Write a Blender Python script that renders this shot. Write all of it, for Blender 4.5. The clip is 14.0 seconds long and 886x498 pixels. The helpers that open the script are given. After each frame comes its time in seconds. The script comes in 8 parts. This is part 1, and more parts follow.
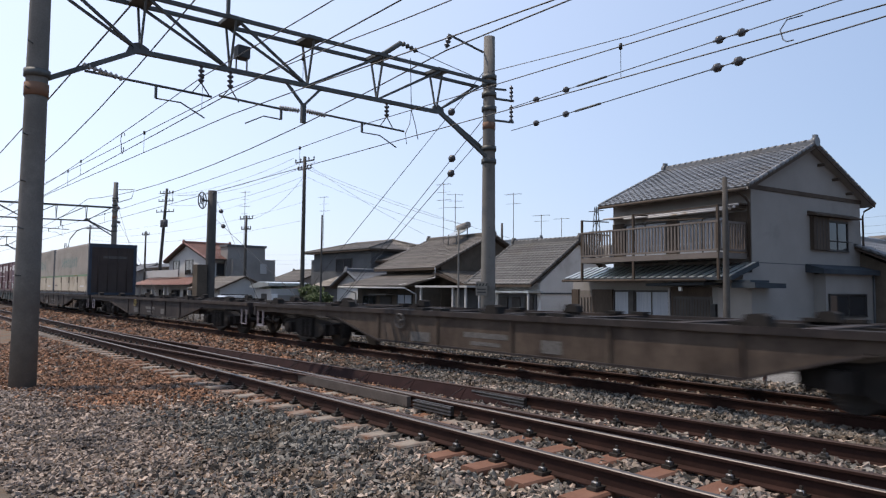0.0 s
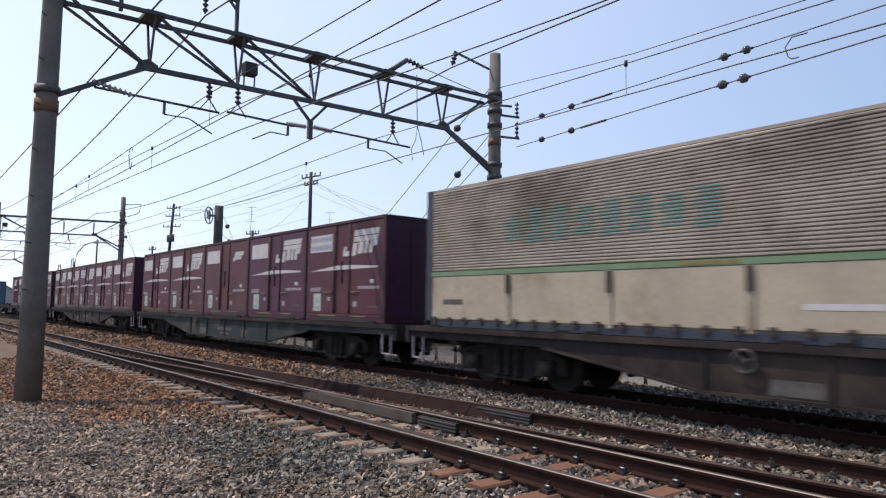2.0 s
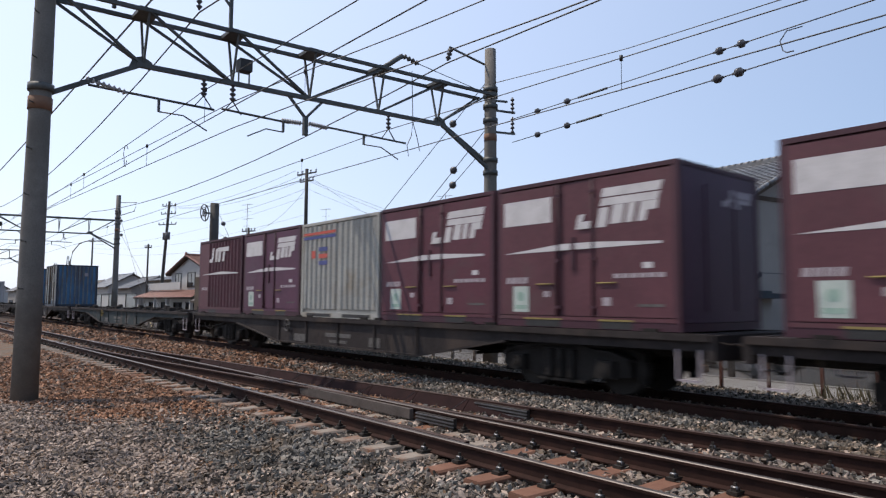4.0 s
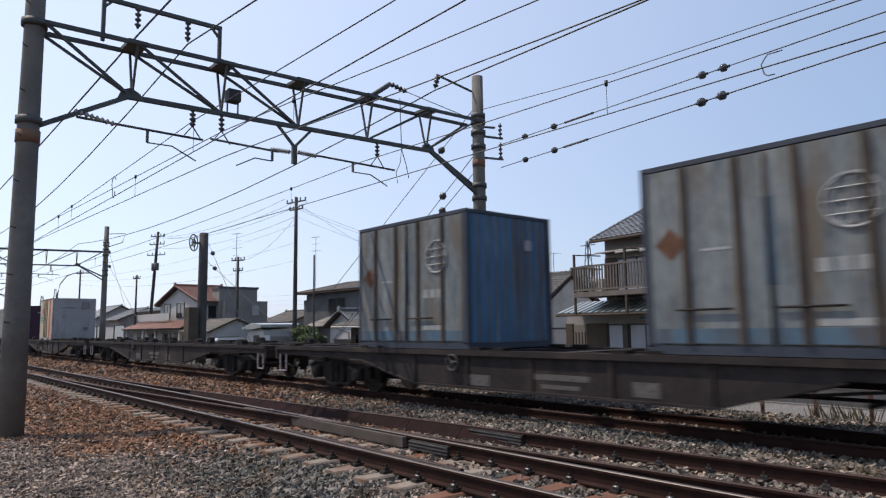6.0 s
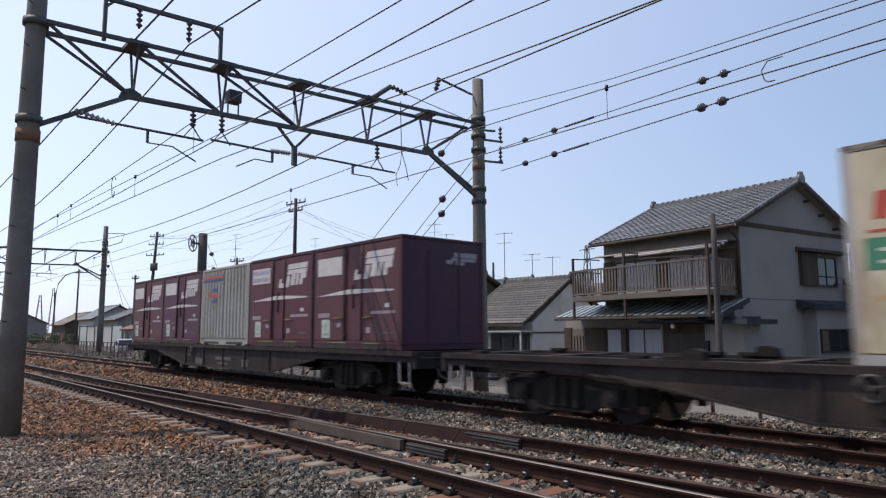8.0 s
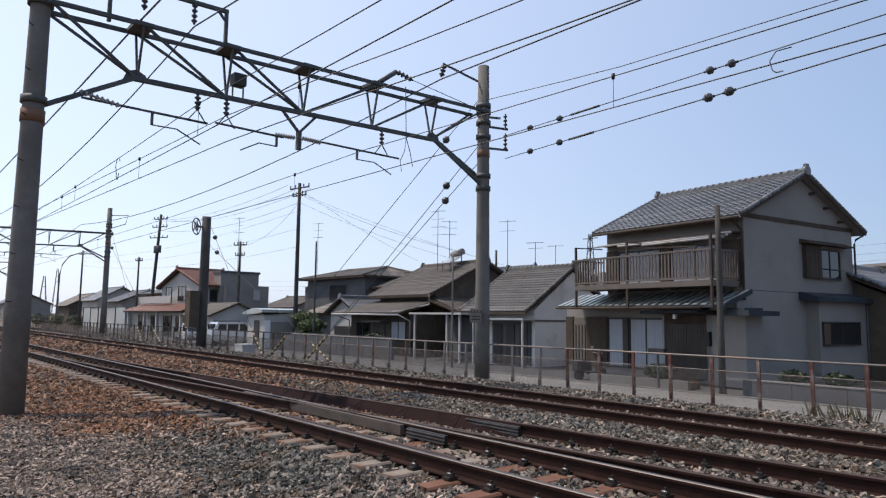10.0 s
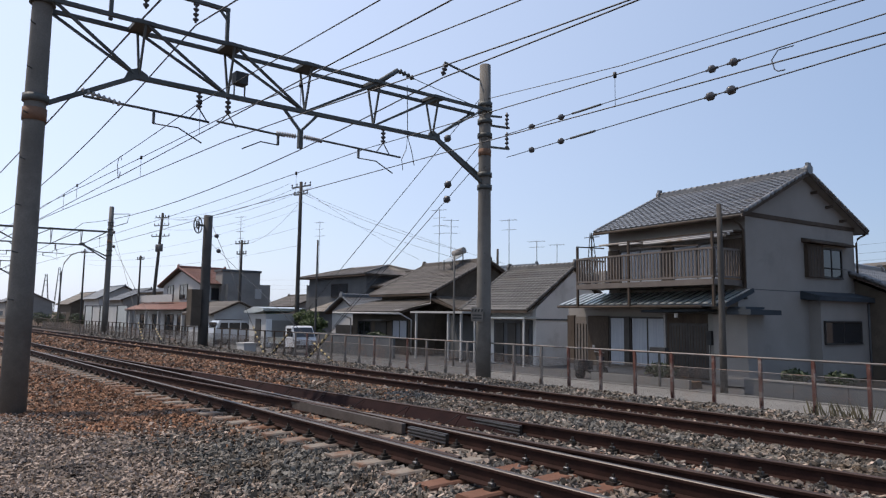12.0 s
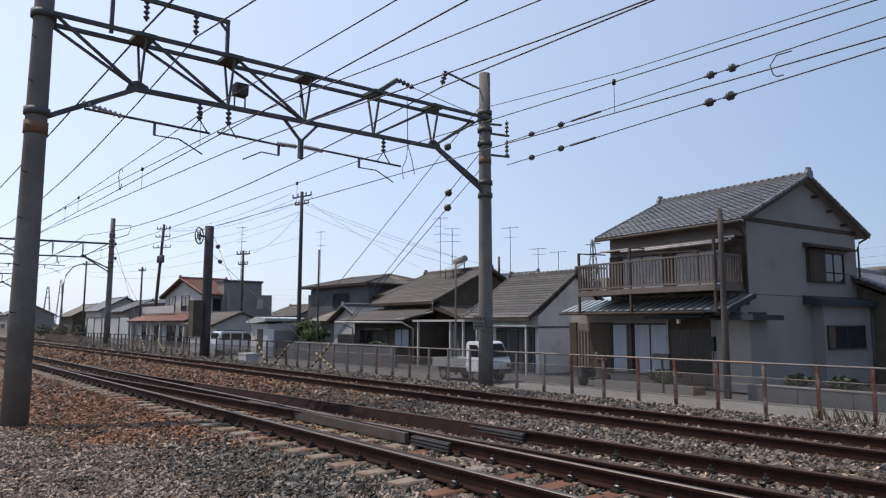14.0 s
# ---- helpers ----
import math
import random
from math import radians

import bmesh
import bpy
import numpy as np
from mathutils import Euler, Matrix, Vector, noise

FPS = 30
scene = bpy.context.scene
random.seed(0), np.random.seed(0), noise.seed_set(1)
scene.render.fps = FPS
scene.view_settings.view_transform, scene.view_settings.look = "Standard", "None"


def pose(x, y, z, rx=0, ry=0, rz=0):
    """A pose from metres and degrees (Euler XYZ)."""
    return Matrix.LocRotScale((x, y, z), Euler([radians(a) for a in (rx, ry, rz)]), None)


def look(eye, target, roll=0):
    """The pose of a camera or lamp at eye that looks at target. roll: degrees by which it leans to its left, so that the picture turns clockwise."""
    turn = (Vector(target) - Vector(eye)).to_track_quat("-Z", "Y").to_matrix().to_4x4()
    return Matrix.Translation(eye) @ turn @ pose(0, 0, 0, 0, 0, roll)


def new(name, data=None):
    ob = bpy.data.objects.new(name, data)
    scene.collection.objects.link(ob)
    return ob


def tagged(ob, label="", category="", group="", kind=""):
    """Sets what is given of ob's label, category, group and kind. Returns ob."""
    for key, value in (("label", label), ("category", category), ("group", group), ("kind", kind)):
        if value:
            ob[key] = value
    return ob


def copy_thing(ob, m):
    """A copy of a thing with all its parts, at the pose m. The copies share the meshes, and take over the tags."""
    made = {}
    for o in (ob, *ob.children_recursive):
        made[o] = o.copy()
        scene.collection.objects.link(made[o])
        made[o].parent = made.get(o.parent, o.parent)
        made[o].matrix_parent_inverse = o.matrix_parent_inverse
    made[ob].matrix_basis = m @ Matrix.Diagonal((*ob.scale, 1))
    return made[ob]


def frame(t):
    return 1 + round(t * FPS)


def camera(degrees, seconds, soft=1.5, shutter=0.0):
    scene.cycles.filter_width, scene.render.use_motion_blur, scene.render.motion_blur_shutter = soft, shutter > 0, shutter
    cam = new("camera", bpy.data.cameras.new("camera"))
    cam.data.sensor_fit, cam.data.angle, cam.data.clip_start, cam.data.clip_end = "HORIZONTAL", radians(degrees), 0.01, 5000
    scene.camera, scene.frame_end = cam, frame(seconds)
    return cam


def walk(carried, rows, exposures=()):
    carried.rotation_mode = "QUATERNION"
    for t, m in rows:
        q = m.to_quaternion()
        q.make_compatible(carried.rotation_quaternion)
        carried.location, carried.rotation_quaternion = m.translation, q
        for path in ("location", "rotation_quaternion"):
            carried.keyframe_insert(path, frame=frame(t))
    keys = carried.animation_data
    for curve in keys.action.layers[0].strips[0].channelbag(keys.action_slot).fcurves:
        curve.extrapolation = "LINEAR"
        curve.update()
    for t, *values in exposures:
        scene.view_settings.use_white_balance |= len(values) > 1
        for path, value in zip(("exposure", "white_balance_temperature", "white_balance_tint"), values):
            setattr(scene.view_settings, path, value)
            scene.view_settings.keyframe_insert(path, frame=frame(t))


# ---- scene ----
cam = camera(66.9, 14.0, 1.25, 0.15)
PATH = [
    (0.0, pose(0, 0, 1.5, 93.52, -0.52, 50.00)),
    (0.5, pose(0, 0, 1.5, 93.69, -0.45, 50.10)),
    (1.0, pose(0, 0, 1.5, 94.08, -0.53, 50.25)),
    (1.5, pose(0, 0, 1.5, 94.58, -0.62, 50.35)),
    (2.0, pose(0, 0, 1.5, 94.85, -0.73, 50.45)),
    (2.5, pose(0, 0, 1.5, 94.67, -0.73, 50.64)),
    (5.0, pose(0, 0, 1.5, 94.71, 0.34, 49.52)),
    (5.5, pose(0, 0, 1.5, 95.82, 0.66, 49.44)),
    (6.0, pose(0, 0, 1.5, 96.70, 0.76, 49.47)),
    (6.5, pose(0, 0, 1.5, 97.54, 0.60, 49.47)),
    (7.0, pose(0, 0, 1.5, 98.05, 0.38, 49.34)),
    (7.5, pose(0, 0, 1.5, 97.71, 0.39, 49.21)),
    (8.0, pose(0, 0, 1.5, 96.94, 0.24, 49.33)),
    (8.5, pose(0, 0, 1.5, 96.26, -0.58, 49.45)),
    (11.0, pose(0, 0, 1.5, 95.70, -0.72, 49.47)),
    (11.5, pose(0, 0, 1.5, 95.71, -0.83, 49.45)),
    (12.0, pose(0, 0, 1.5, 95.71, -0.71, 49.61)),
    (12.5, pose(0, 0, 1.5, 95.88, -0.80, 49.66)),
    (13.0, pose(0, 0, 1.5, 96.10, -0.61, 49.63)),
    (13.5, pose(0, 0, 1.5, 96.29, -0.32, 49.62)),
    (14.0, pose(0, 0, 1.5, 96.42, -0.13, 49.78)),
]
walk(cam, PATH, [(0.0, 0.64, 6800, 16.5), (5.2, 0.58, 6800, 16.5), (7.0, 0.46, 6800, 16.5), (8.0, 0.54, 6800, 16.5), (9.5, 0.58, 6800, 16.5), (11.0, 0.50, 6800, 16.5), (14.0, 0.48, 6800, 16.5)])

# ---- light ----
SUN_FROM = Vector((-0.82, -0.57, 1.70)).normalized()
world = bpy.data.worlds.new("sky")
scene.world = world
world.use_nodes = True
wn = world.node_tree
sky = wn.nodes.new("ShaderNodeTexSky")
sky.sky_type, sky.sun_disc = "NISHITA", False
sky.sun_elevation = math.asin(SUN_FROM.z)
sky.sun_rotation = math.atan2(SUN_FROM.x, SUN_FROM.y)
sky.air_density, sky.dust_density, sky.ozone_density = 1.0, 1.2, 1.8
background = wn.nodes["Background"]
background.inputs["Strength"].default_value = 0.14
haze = wn.nodes.new("ShaderNodeMix")   # thin summer haze over the clear sky
haze.data_type = "RGBA"
haze.inputs["Factor"].default_value = 0.70
wn.links.new(sky.outputs["Color"], haze.inputs[6])
# the haze is whiter towards the sun's side
across = wn.nodes.new("ShaderNodeTexCoord")
toward = wn.nodes.new("ShaderNodeVectorMath")
toward.operation = "DOT_PRODUCT"
toward.inputs[1].default_value = (-0.75, -0.52, 0.4)
glow = wn.nodes.new("ShaderNodeMapRange")
glow.inputs["From Min"].default_value, glow.inputs["From Max"].default_value = -0.35, 0.85
tone = wn.nodes.new("ShaderNodeMix")
tone.data_type = "RGBA"
tone.inputs[6].default_value = (1.35, 2.1, 3.3, 1)
tone.inputs[7].default_value = (4.1, 5.0, 6.3, 1)
wn.links.new(across.outputs["Generated"], toward.inputs[0])
wn.links.new(toward.outputs["Value"], glow.inputs["Value"])
wn.links.new(glow.outputs["Result"], tone.inputs["Factor"])
wn.links.new(tone.outputs[2], haze.inputs[7])
wn.links.new(haze.outputs[2], background.inputs["Color"])
sun_data = bpy.data.lights.new("sun", "SUN")
sun_data.energy, sun_data.angle, sun_data.color = 2.7, radians(0.6), (1.0, 0.93, 0.82)
sun = new("sun", sun_data)
sun.matrix_world = look(SUN_FROM * 60, (0, 0, 0))


# ---- materials ----
def node(tree, kind, **values):
    n = tree.nodes.new(kind)
    for key, value in values.items():
        n.inputs[key.replace("_", " ")].default_value = value
    return n


def surf(name, dark, light, scale=6.0, rough=0.8, metal=0.0, bump=0.0, fine=60.0, stain=None, amount=0.35, vary=0.0, stretch=(1, 1, 1)):
    """A surface mixed of two tones by a broad and a fine noise, with an optional third tone in patches."""
    m = bpy.data.materials.new(name)
    m.use_nodes = True
    t = m.node_tree
    bsdf = t.nodes["Principled BSDF"]
    co = t.nodes.new("ShaderNodeTexCoord")
    mp = t.nodes.new("ShaderNodeMapping")
    mp.inputs["Scale"].default_value = stretch
    info = t.nodes.new("ShaderNodeObjectInfo")
    add = t.nodes.new("ShaderNodeVectorMath")
    add.operation = "MULTIPLY_ADD"
    add.inputs[1].default_value = (1, 1, 1)
    scl = t.nodes.new("ShaderNodeMath")
    scl.operation = "MULTIPLY"
    scl.inputs[1].default_value = 37.0
    t.links.new(info.outputs["Random"], scl.inputs[0])
    t.links.new(co.outputs["Object"], mp.inputs["Vector"])
    t.links.new(mp.outputs["Vector"], add.inputs[0])
    t.links.new(scl.outputs[0], add.inputs[2])
    n1 = node(t, "ShaderNodeTexNoise", Scale=scale, Detail=5.0, Roughness=0.6)
    n2 = node(t, "ShaderNodeTexNoise", Scale=fine, Detail=4.0, Roughness=0.65)
    for n in (n1, n2):
        t.links.new(add.outputs[0], n.inputs["Vector"])
    mix = t.nodes.new("ShaderNodeMath")
    mix.operation = "MULTIPLY_ADD"
    mix.inputs[1].default_value = 0.55
    half = t.nodes.new("ShaderNodeMath")
    half.operation = "MULTIPLY"
    half.inputs[1].default_value = 0.45
    t.links.new(n2.outputs["Fac"], half.inputs[0])
    t.links.new(n1.outputs["Fac"], mix.inputs[0])
    t.links.new(half.outputs[0], mix.inputs[2])
    ramp = t.nodes.new("ShaderNodeValToRGB")
    ramp.color_ramp.elements[0].position, ramp.color_ramp.elements[1].position = 0.34, 0.66
    ramp.color_ramp.elements[0].color = (*dark, 1)
    ramp.color_ramp.elements[1].color = (*light, 1)
    t.links.new(mix.outputs[0], ramp.inputs["Fac"])
    out = ramp.outputs["Color"]
    if stain:
        n3 = node(t, "ShaderNodeTexNoise", Scale=scale * 0.45, Detail=6.0, Roughness=0.7)
        t.links.new(add.outputs[0], n3.inputs["Vector"])
        r3 = t.nodes.new("ShaderNodeValToRGB")
        r3.color_ramp.elements[0].position, r3.color_ramp.elements[1].position = 0.62 - amount * 0.35, 0.72 - amount * 0.2
        t.links.new(n3.outputs["Fac"], r3.inputs["Fac"])
        mx = t.nodes.new("ShaderNodeMix")
        mx.data_type = "RGBA"
        t.links.new(r3.outputs["Color"], mx.inputs["Factor"])
        t.links.new(out, mx.inputs[6])
        mx.inputs[7].default_value = (*stain, 1)
        out = mx.outputs[2]
    if vary:
        hsv = t.nodes.new("ShaderNodeHueSaturation")
        geo = t.nodes.new("ShaderNodeNewGeometry")
        rr = t.nodes.new("ShaderNodeMath")
        rr.operation = "ADD"
        t.links.new(geo.outputs["Random Per Island"], rr.inputs[0])
        t.links.new(info.outputs["Random"], rr.inputs[1])
        fr = t.nodes.new("ShaderNodeMath")
        fr.operation = "FRACT"
        t.links.new(rr.outputs[0], fr.inputs[0])
        mr = t.nodes.new("ShaderNodeMapRange")
        mr.inputs["To Min"].default_value, mr.inputs["To Max"].default_value = 1 - vary, 1 + vary
        t.links.new(fr.outputs[0], mr.inputs["Value"])
        t.links.new(mr.outputs["Result"], hsv.inputs["Value"])
        t.links.new(out, hsv.inputs["Color"])
        out = hsv.outputs["Color"]
    t.links.new(out, bsdf.inputs["Base Color"])
    bsdf.inputs["Roughness"].default_value = rough
    bsdf.inputs["Metallic"].default_value = metal
    bsdf.inputs["Specular IOR Level"].default_value = 0.15 if rough > 0.7 else 0.35
    if bump:
        b = t.nodes.new("ShaderNodeBump")
        b.inputs["Strength"].default_value = min(1.0, bump)
        b.inputs["Distance"].default_value = 0.01
        t.links.new(mix.outputs[0], b.inputs["Height"])
        t.links.new(b.outputs["Normal"], bsdf.inputs["Normal"])
    return m


def glass(name, tint, rough=0.05):
    m = bpy.data.materials.new(name)
    m.use_nodes = True
    b = m.node_tree.nodes["Principled BSDF"]
    b.inputs["Base Color"].default_value = (*tint, 1)
    b.inputs["Roughness"].default_value = rough
    b.inputs["Specular IOR Level"].default_value = 0.6
    return m


M = {}
M["soil"] = surf("gravelly soil", (0.065, 0.052, 0.04), (0.14, 0.115, 0.09), 3.0, 0.95, 0, 0.8, 90.0, (0.12, 0.068, 0.038), 0.5)
M["road"] = surf("worn asphalt", (0.055, 0.055, 0.058), (0.10, 0.10, 0.10), 1.2, 0.9, 0, 0.3, 80.0)
M["lane"] = surf("grey lane asphalt", (0.085, 0.083, 0.08), (0.135, 0.132, 0.126), 1.0, 0.9, 0, 0.3, 60.0)
M["pavement"] = surf("pale concrete paving", (0.15, 0.145, 0.135), (0.22, 0.215, 0.20), 0.8, 0.9, 0, 0.3, 40.0)
M["stone"] = surf("grey ballast stone", (0.048, 0.045, 0.039), (0.19, 0.175, 0.152), 4.0, 0.85, 0, 0.3, 50.0, (0.11, 0.08, 0.055), 0.4, 0.8)
M["stone_tan"] = surf("tan crushed gravel", (0.16, 0.12, 0.094), (0.355, 0.285, 0.23), 4.0, 0.9, 0, 0.3, 50.0, (0.10, 0.085, 0.075), 0.4, 0.75)
M["stone_rust"] = surf("rusty ballast stone", (0.125, 0.062, 0.035), (0.30, 0.165, 0.10), 4.0, 0.9, 0, 0.3, 50.0, (0.15, 0.12, 0.098), 0.4, 0.8)
# bed far darker than the stones: shade of their gaps put into its colour
M["ballast"] = surf("ballast bed with gap shade", (0.014, 0.012, 0.011), (0.08, 0.068, 0.06), 14.0, 0.95, 0, 1.0, 70.0, (0.085, 0.048, 0.03), 0.45)
M["rail_side"] = surf("rusty rail web", (0.014, 0.0065, 0.005), (0.034, 0.015, 0.011), 5.0, 0.85, 0.0, 0.2, 60.0)
M["rail_head"] = surf("worn rail head", (0.085, 0.076, 0.071), (0.145, 0.13, 0.12), 3.0, 0.55, 0.75, 0, 40.0)
M["rail_head_dull"] = surf("dull rail head", (0.028, 0.016, 0.013), (0.06, 0.036, 0.03), 3.0, 0.7, 0.2, 0, 40.0)
M["sleeper"] = surf("weathered concrete sleeper", (0.15, 0.127, 0.104), (0.26, 0.225, 0.188), 3.0, 0.9, 0, 0.3, 50.0, (0.15, 0.07, 0.04), 0.4)
M["sleeper_rust"] = surf("rust-stained sleeper", (0.105, 0.05, 0.033), (0.19, 0.10, 0.068), 3.0, 0.9, 0, 0.3, 50.0)
M["clip"] = surf("oily steel clip", (0.02, 0.018, 0.016), (0.08, 0.07, 0.06), 9.0, 0.5, 0.6)
M["bright_steel"] = surf("worn bright steel", (0.14, 0.14, 0.14), (0.30, 0.30, 0.30), 9.0, 0.45, 0.8)
M["board"] = surf("grey-brown board", (0.040, 0.031, 0.026), (0.095, 0.078, 0.067), 3.0, 0.7, 0, 0.1, 30.0)
M["cover"] = surf("dark rusty cover steel", (0.010, 0.0045, 0.0045), (0.022, 0.0095, 0.009), 3.0, 0.95, 0.0)
M["plate_steel"] = surf("worn plate steel", (0.12, 0.12, 0.125), (0.26, 0.26, 0.27), 6.0, 0.4, 0.8)
M["concrete_pole"] = surf("spun concrete pole", (0.115, 0.108, 0.097), (0.19, 0.18, 0.164), 1.2, 0.85, 0, 0.2, 40.0, (0.11, 0.103, 0.093), 0.35)
M["truss"] = surf("dark galvanised truss steel", (0.045, 0.05, 0.05), (0.10, 0.105, 0.10), 2.0, 0.6, 0.3, 0, 30.0)
M["wire"] = surf("dark wire", (0.02, 0.02, 0.02), (0.05, 0.05, 0.05), 2.0, 0.5, 0.5)
M["insulator"] = surf("dark grey porcelain", (0.035, 0.035, 0.038), (0.085, 0.085, 0.09), 4.0, 0.3)
M["rod_grey"] = surf("pale grey porcelain", (0.20, 0.20, 0.20), (0.34, 0.34, 0.335), 4.0, 0.35)
M["pole_band"] = surf("faded orange pole band", (0.13, 0.085, 0.06), (0.21, 0.115, 0.075), 5.0, 0.8)
M["orange"] = surf("faded orange paint", (0.19, 0.07, 0.035), (0.28, 0.12, 0.06), 5.0, 0.8)
M["white"] = surf("white paint", (0.62, 0.62, 0.60), (0.78, 0.78, 0.76), 3.0, 0.6)
M["yellow"] = surf("yellow paint", (0.5, 0.34, 0.04), (0.68, 0.48, 0.08), 3.0, 0.6)
M["black"] = surf("black paint", (0.012, 0.012, 0.012), (0.035, 0.035, 0.035), 3.0, 0.6)



# ---- mesh helpers ----
def part(name, bm, material, parent=None, label=""):
    me = bpy.data.meshes.new(name)
    bm.normal_update()
    bm.to_mesh(me)
    bm.free()
    me.materials.append(material)
    ob = new(name, me)
    ob.parent = parent
    if label:
        ob["label"] = label
    return ob


def twin(name, mesh, parent, m):
    """Another object on the same mesh, under parent."""
    ob = new(name, mesh)
    ob.parent = parent
    ob.matrix_basis = m
    return ob


def thing(name, label, category, m=None, group="", kind=""):
    ob = new(name)
    ob.empty_display_size = 0.2
    if m is not None:
        ob.matrix_basis = m
    return tagged(ob, label, category, group, kind)


def box(bm, a, b, m=None):
    (x0, y0, z0), (x1, y1, z1) = a, b
    vs = [bm.verts.new(p) for p in ((x0, y0, z0), (x1, y0, z0), (x1, y1, z0), (x0, y1, z0), (x0, y0, z1), (x1, y0, z1), (x1, y1, z1), (x0, y1, z1))]
    if m is not None:
        for v in vs:
            v.co = m @ v.co
    for f in ((3, 2, 1, 0), (4, 5, 6, 7), (0, 1, 5, 4), (1, 2, 6, 5), (2, 3, 7, 6), (3, 0, 4, 7)):
        bm.faces.new([vs[i] for i in f])
    return bm


def boxes(*pairs):
    bm = bmesh.new()
    for a, b in pairs:
        box(bm, a, b)
    return bm


def bar(bm, p, q, w, h=None, up=(0, 0, 1)):
    """A square bar from p to q."""
    p, q, h = Vector(p), Vector(q), h or w
    d = (q - p).normalized()
    side = d.cross(Vector(up))
    if side.length < 1e-4:
        side = d.cross(Vector((1, 0, 0)))
    side.normalize()
    top = side.cross(d)
    ring = lambda c: [bm.verts.new(c + side * w / 2 * i + top * h / 2 * j) for i, j in ((-1, -1), (1, -1), (1, 1), (-1, 1))]
    a, b = ring(p), ring(q)
    for i in range(4):
        bm.faces.new((a[i], a[(i + 1) % 4], b[(i + 1) % 4], b[i]))
    bm.faces.new(a[::-1])
    bm.faces.new(b)
    return bm


def tube(bm, points, radii, n=8, cap=True):
    """A round tube through points; radii one number or one a point."""
    pts = [Vector(p) for p in points]
    if not isinstance(radii, (list, tuple)):
        radii = [radii] * len(pts)
    rings = []
    for i, p in enumerate(pts):
        d = (pts[min(i + 1, len(pts) - 1)] - pts[max(i - 1, 0)]).normalized()
        side = d.cross(Vector((0, 0, 1)))
        if side.length < 0.05:
            side = d.cross(Vector((0, 1, 0)))
        side.normalize()
        top = side.cross(d)
        rings.append([bm.verts.new(p + radii[i] * (side * math.cos(2 * math.pi * k / n) + top * math.sin(2 * math.pi * k / n))) for k in range(n)])
    for a, b in zip(rings, rings[1:]):
        for k in range(n):
            f = bm.faces.new((a[k], a[(k + 1) % n], b[(k + 1) % n], b[k]))
            f.smooth = n > 5
    if cap:
        bm.faces.new(rings[0][::-1])
        bm.faces.new(rings[-1])
    return bm


def prism(bm, outline, a, b, axis="x"):
    """An outline of 2D points pushed along an axis from a to b. x: points are (y, z); y: (x, z); z: (x, y)."""
    place = {"x": lambda p, s: (s, p[0], p[1]), "y": lambda p, s: (p[0], s, p[1]), "z": lambda p, s: (p[0], p[1], s)}[axis]
    u = [bm.verts.new(place(p, a)) for p in outline]
    v = [bm.verts.new(place(p, b)) for p in outline]
    n = len(outline)
    for i in range(n):
        bm.faces.new((u[i], u[(i + 1) % n], v[(i + 1) % n], v[i]))
    bm.faces.new(u[::-1])
    bm.faces.new(v)
    bmesh.ops.recalc_face_normals(bm, faces=bm.faces)
    return bm


def sag(p, q, drop, n=14):
    """Points of a wire that hangs from p to q."""
    p, q = Vector(p), Vector(q)
    return [p.lerp(q, i / n) - Vector((0, 0, drop * 4 * (i / n) * (1 - i / n))) for i in range(n + 1)]


# ---- ground and track ----
RAIL_F = 9.98      # middle of the main line that the train runs on
RAIL_A = 5.405     # middle of the near line
ROAD_Z = -0.85


def ground_height(y):
    """The height of the ground across the line."""
    rows = ((-60, -0.45), (2.6, -0.42), (3.9, -0.30), (4.3, -0.24), (13.0, -0.24), (14.0, -0.40), (14.7, -0.62), (15.3, ROAD_Z), (900, ROAD_Z))
    for (y0, z0), (y1, z1) in zip(rows, rows[1:]):
        if y <= y1:
            return z0 + (z1 - z0) * max(0, (y - y0) / (y1 - y0))
    return ROAD_Z


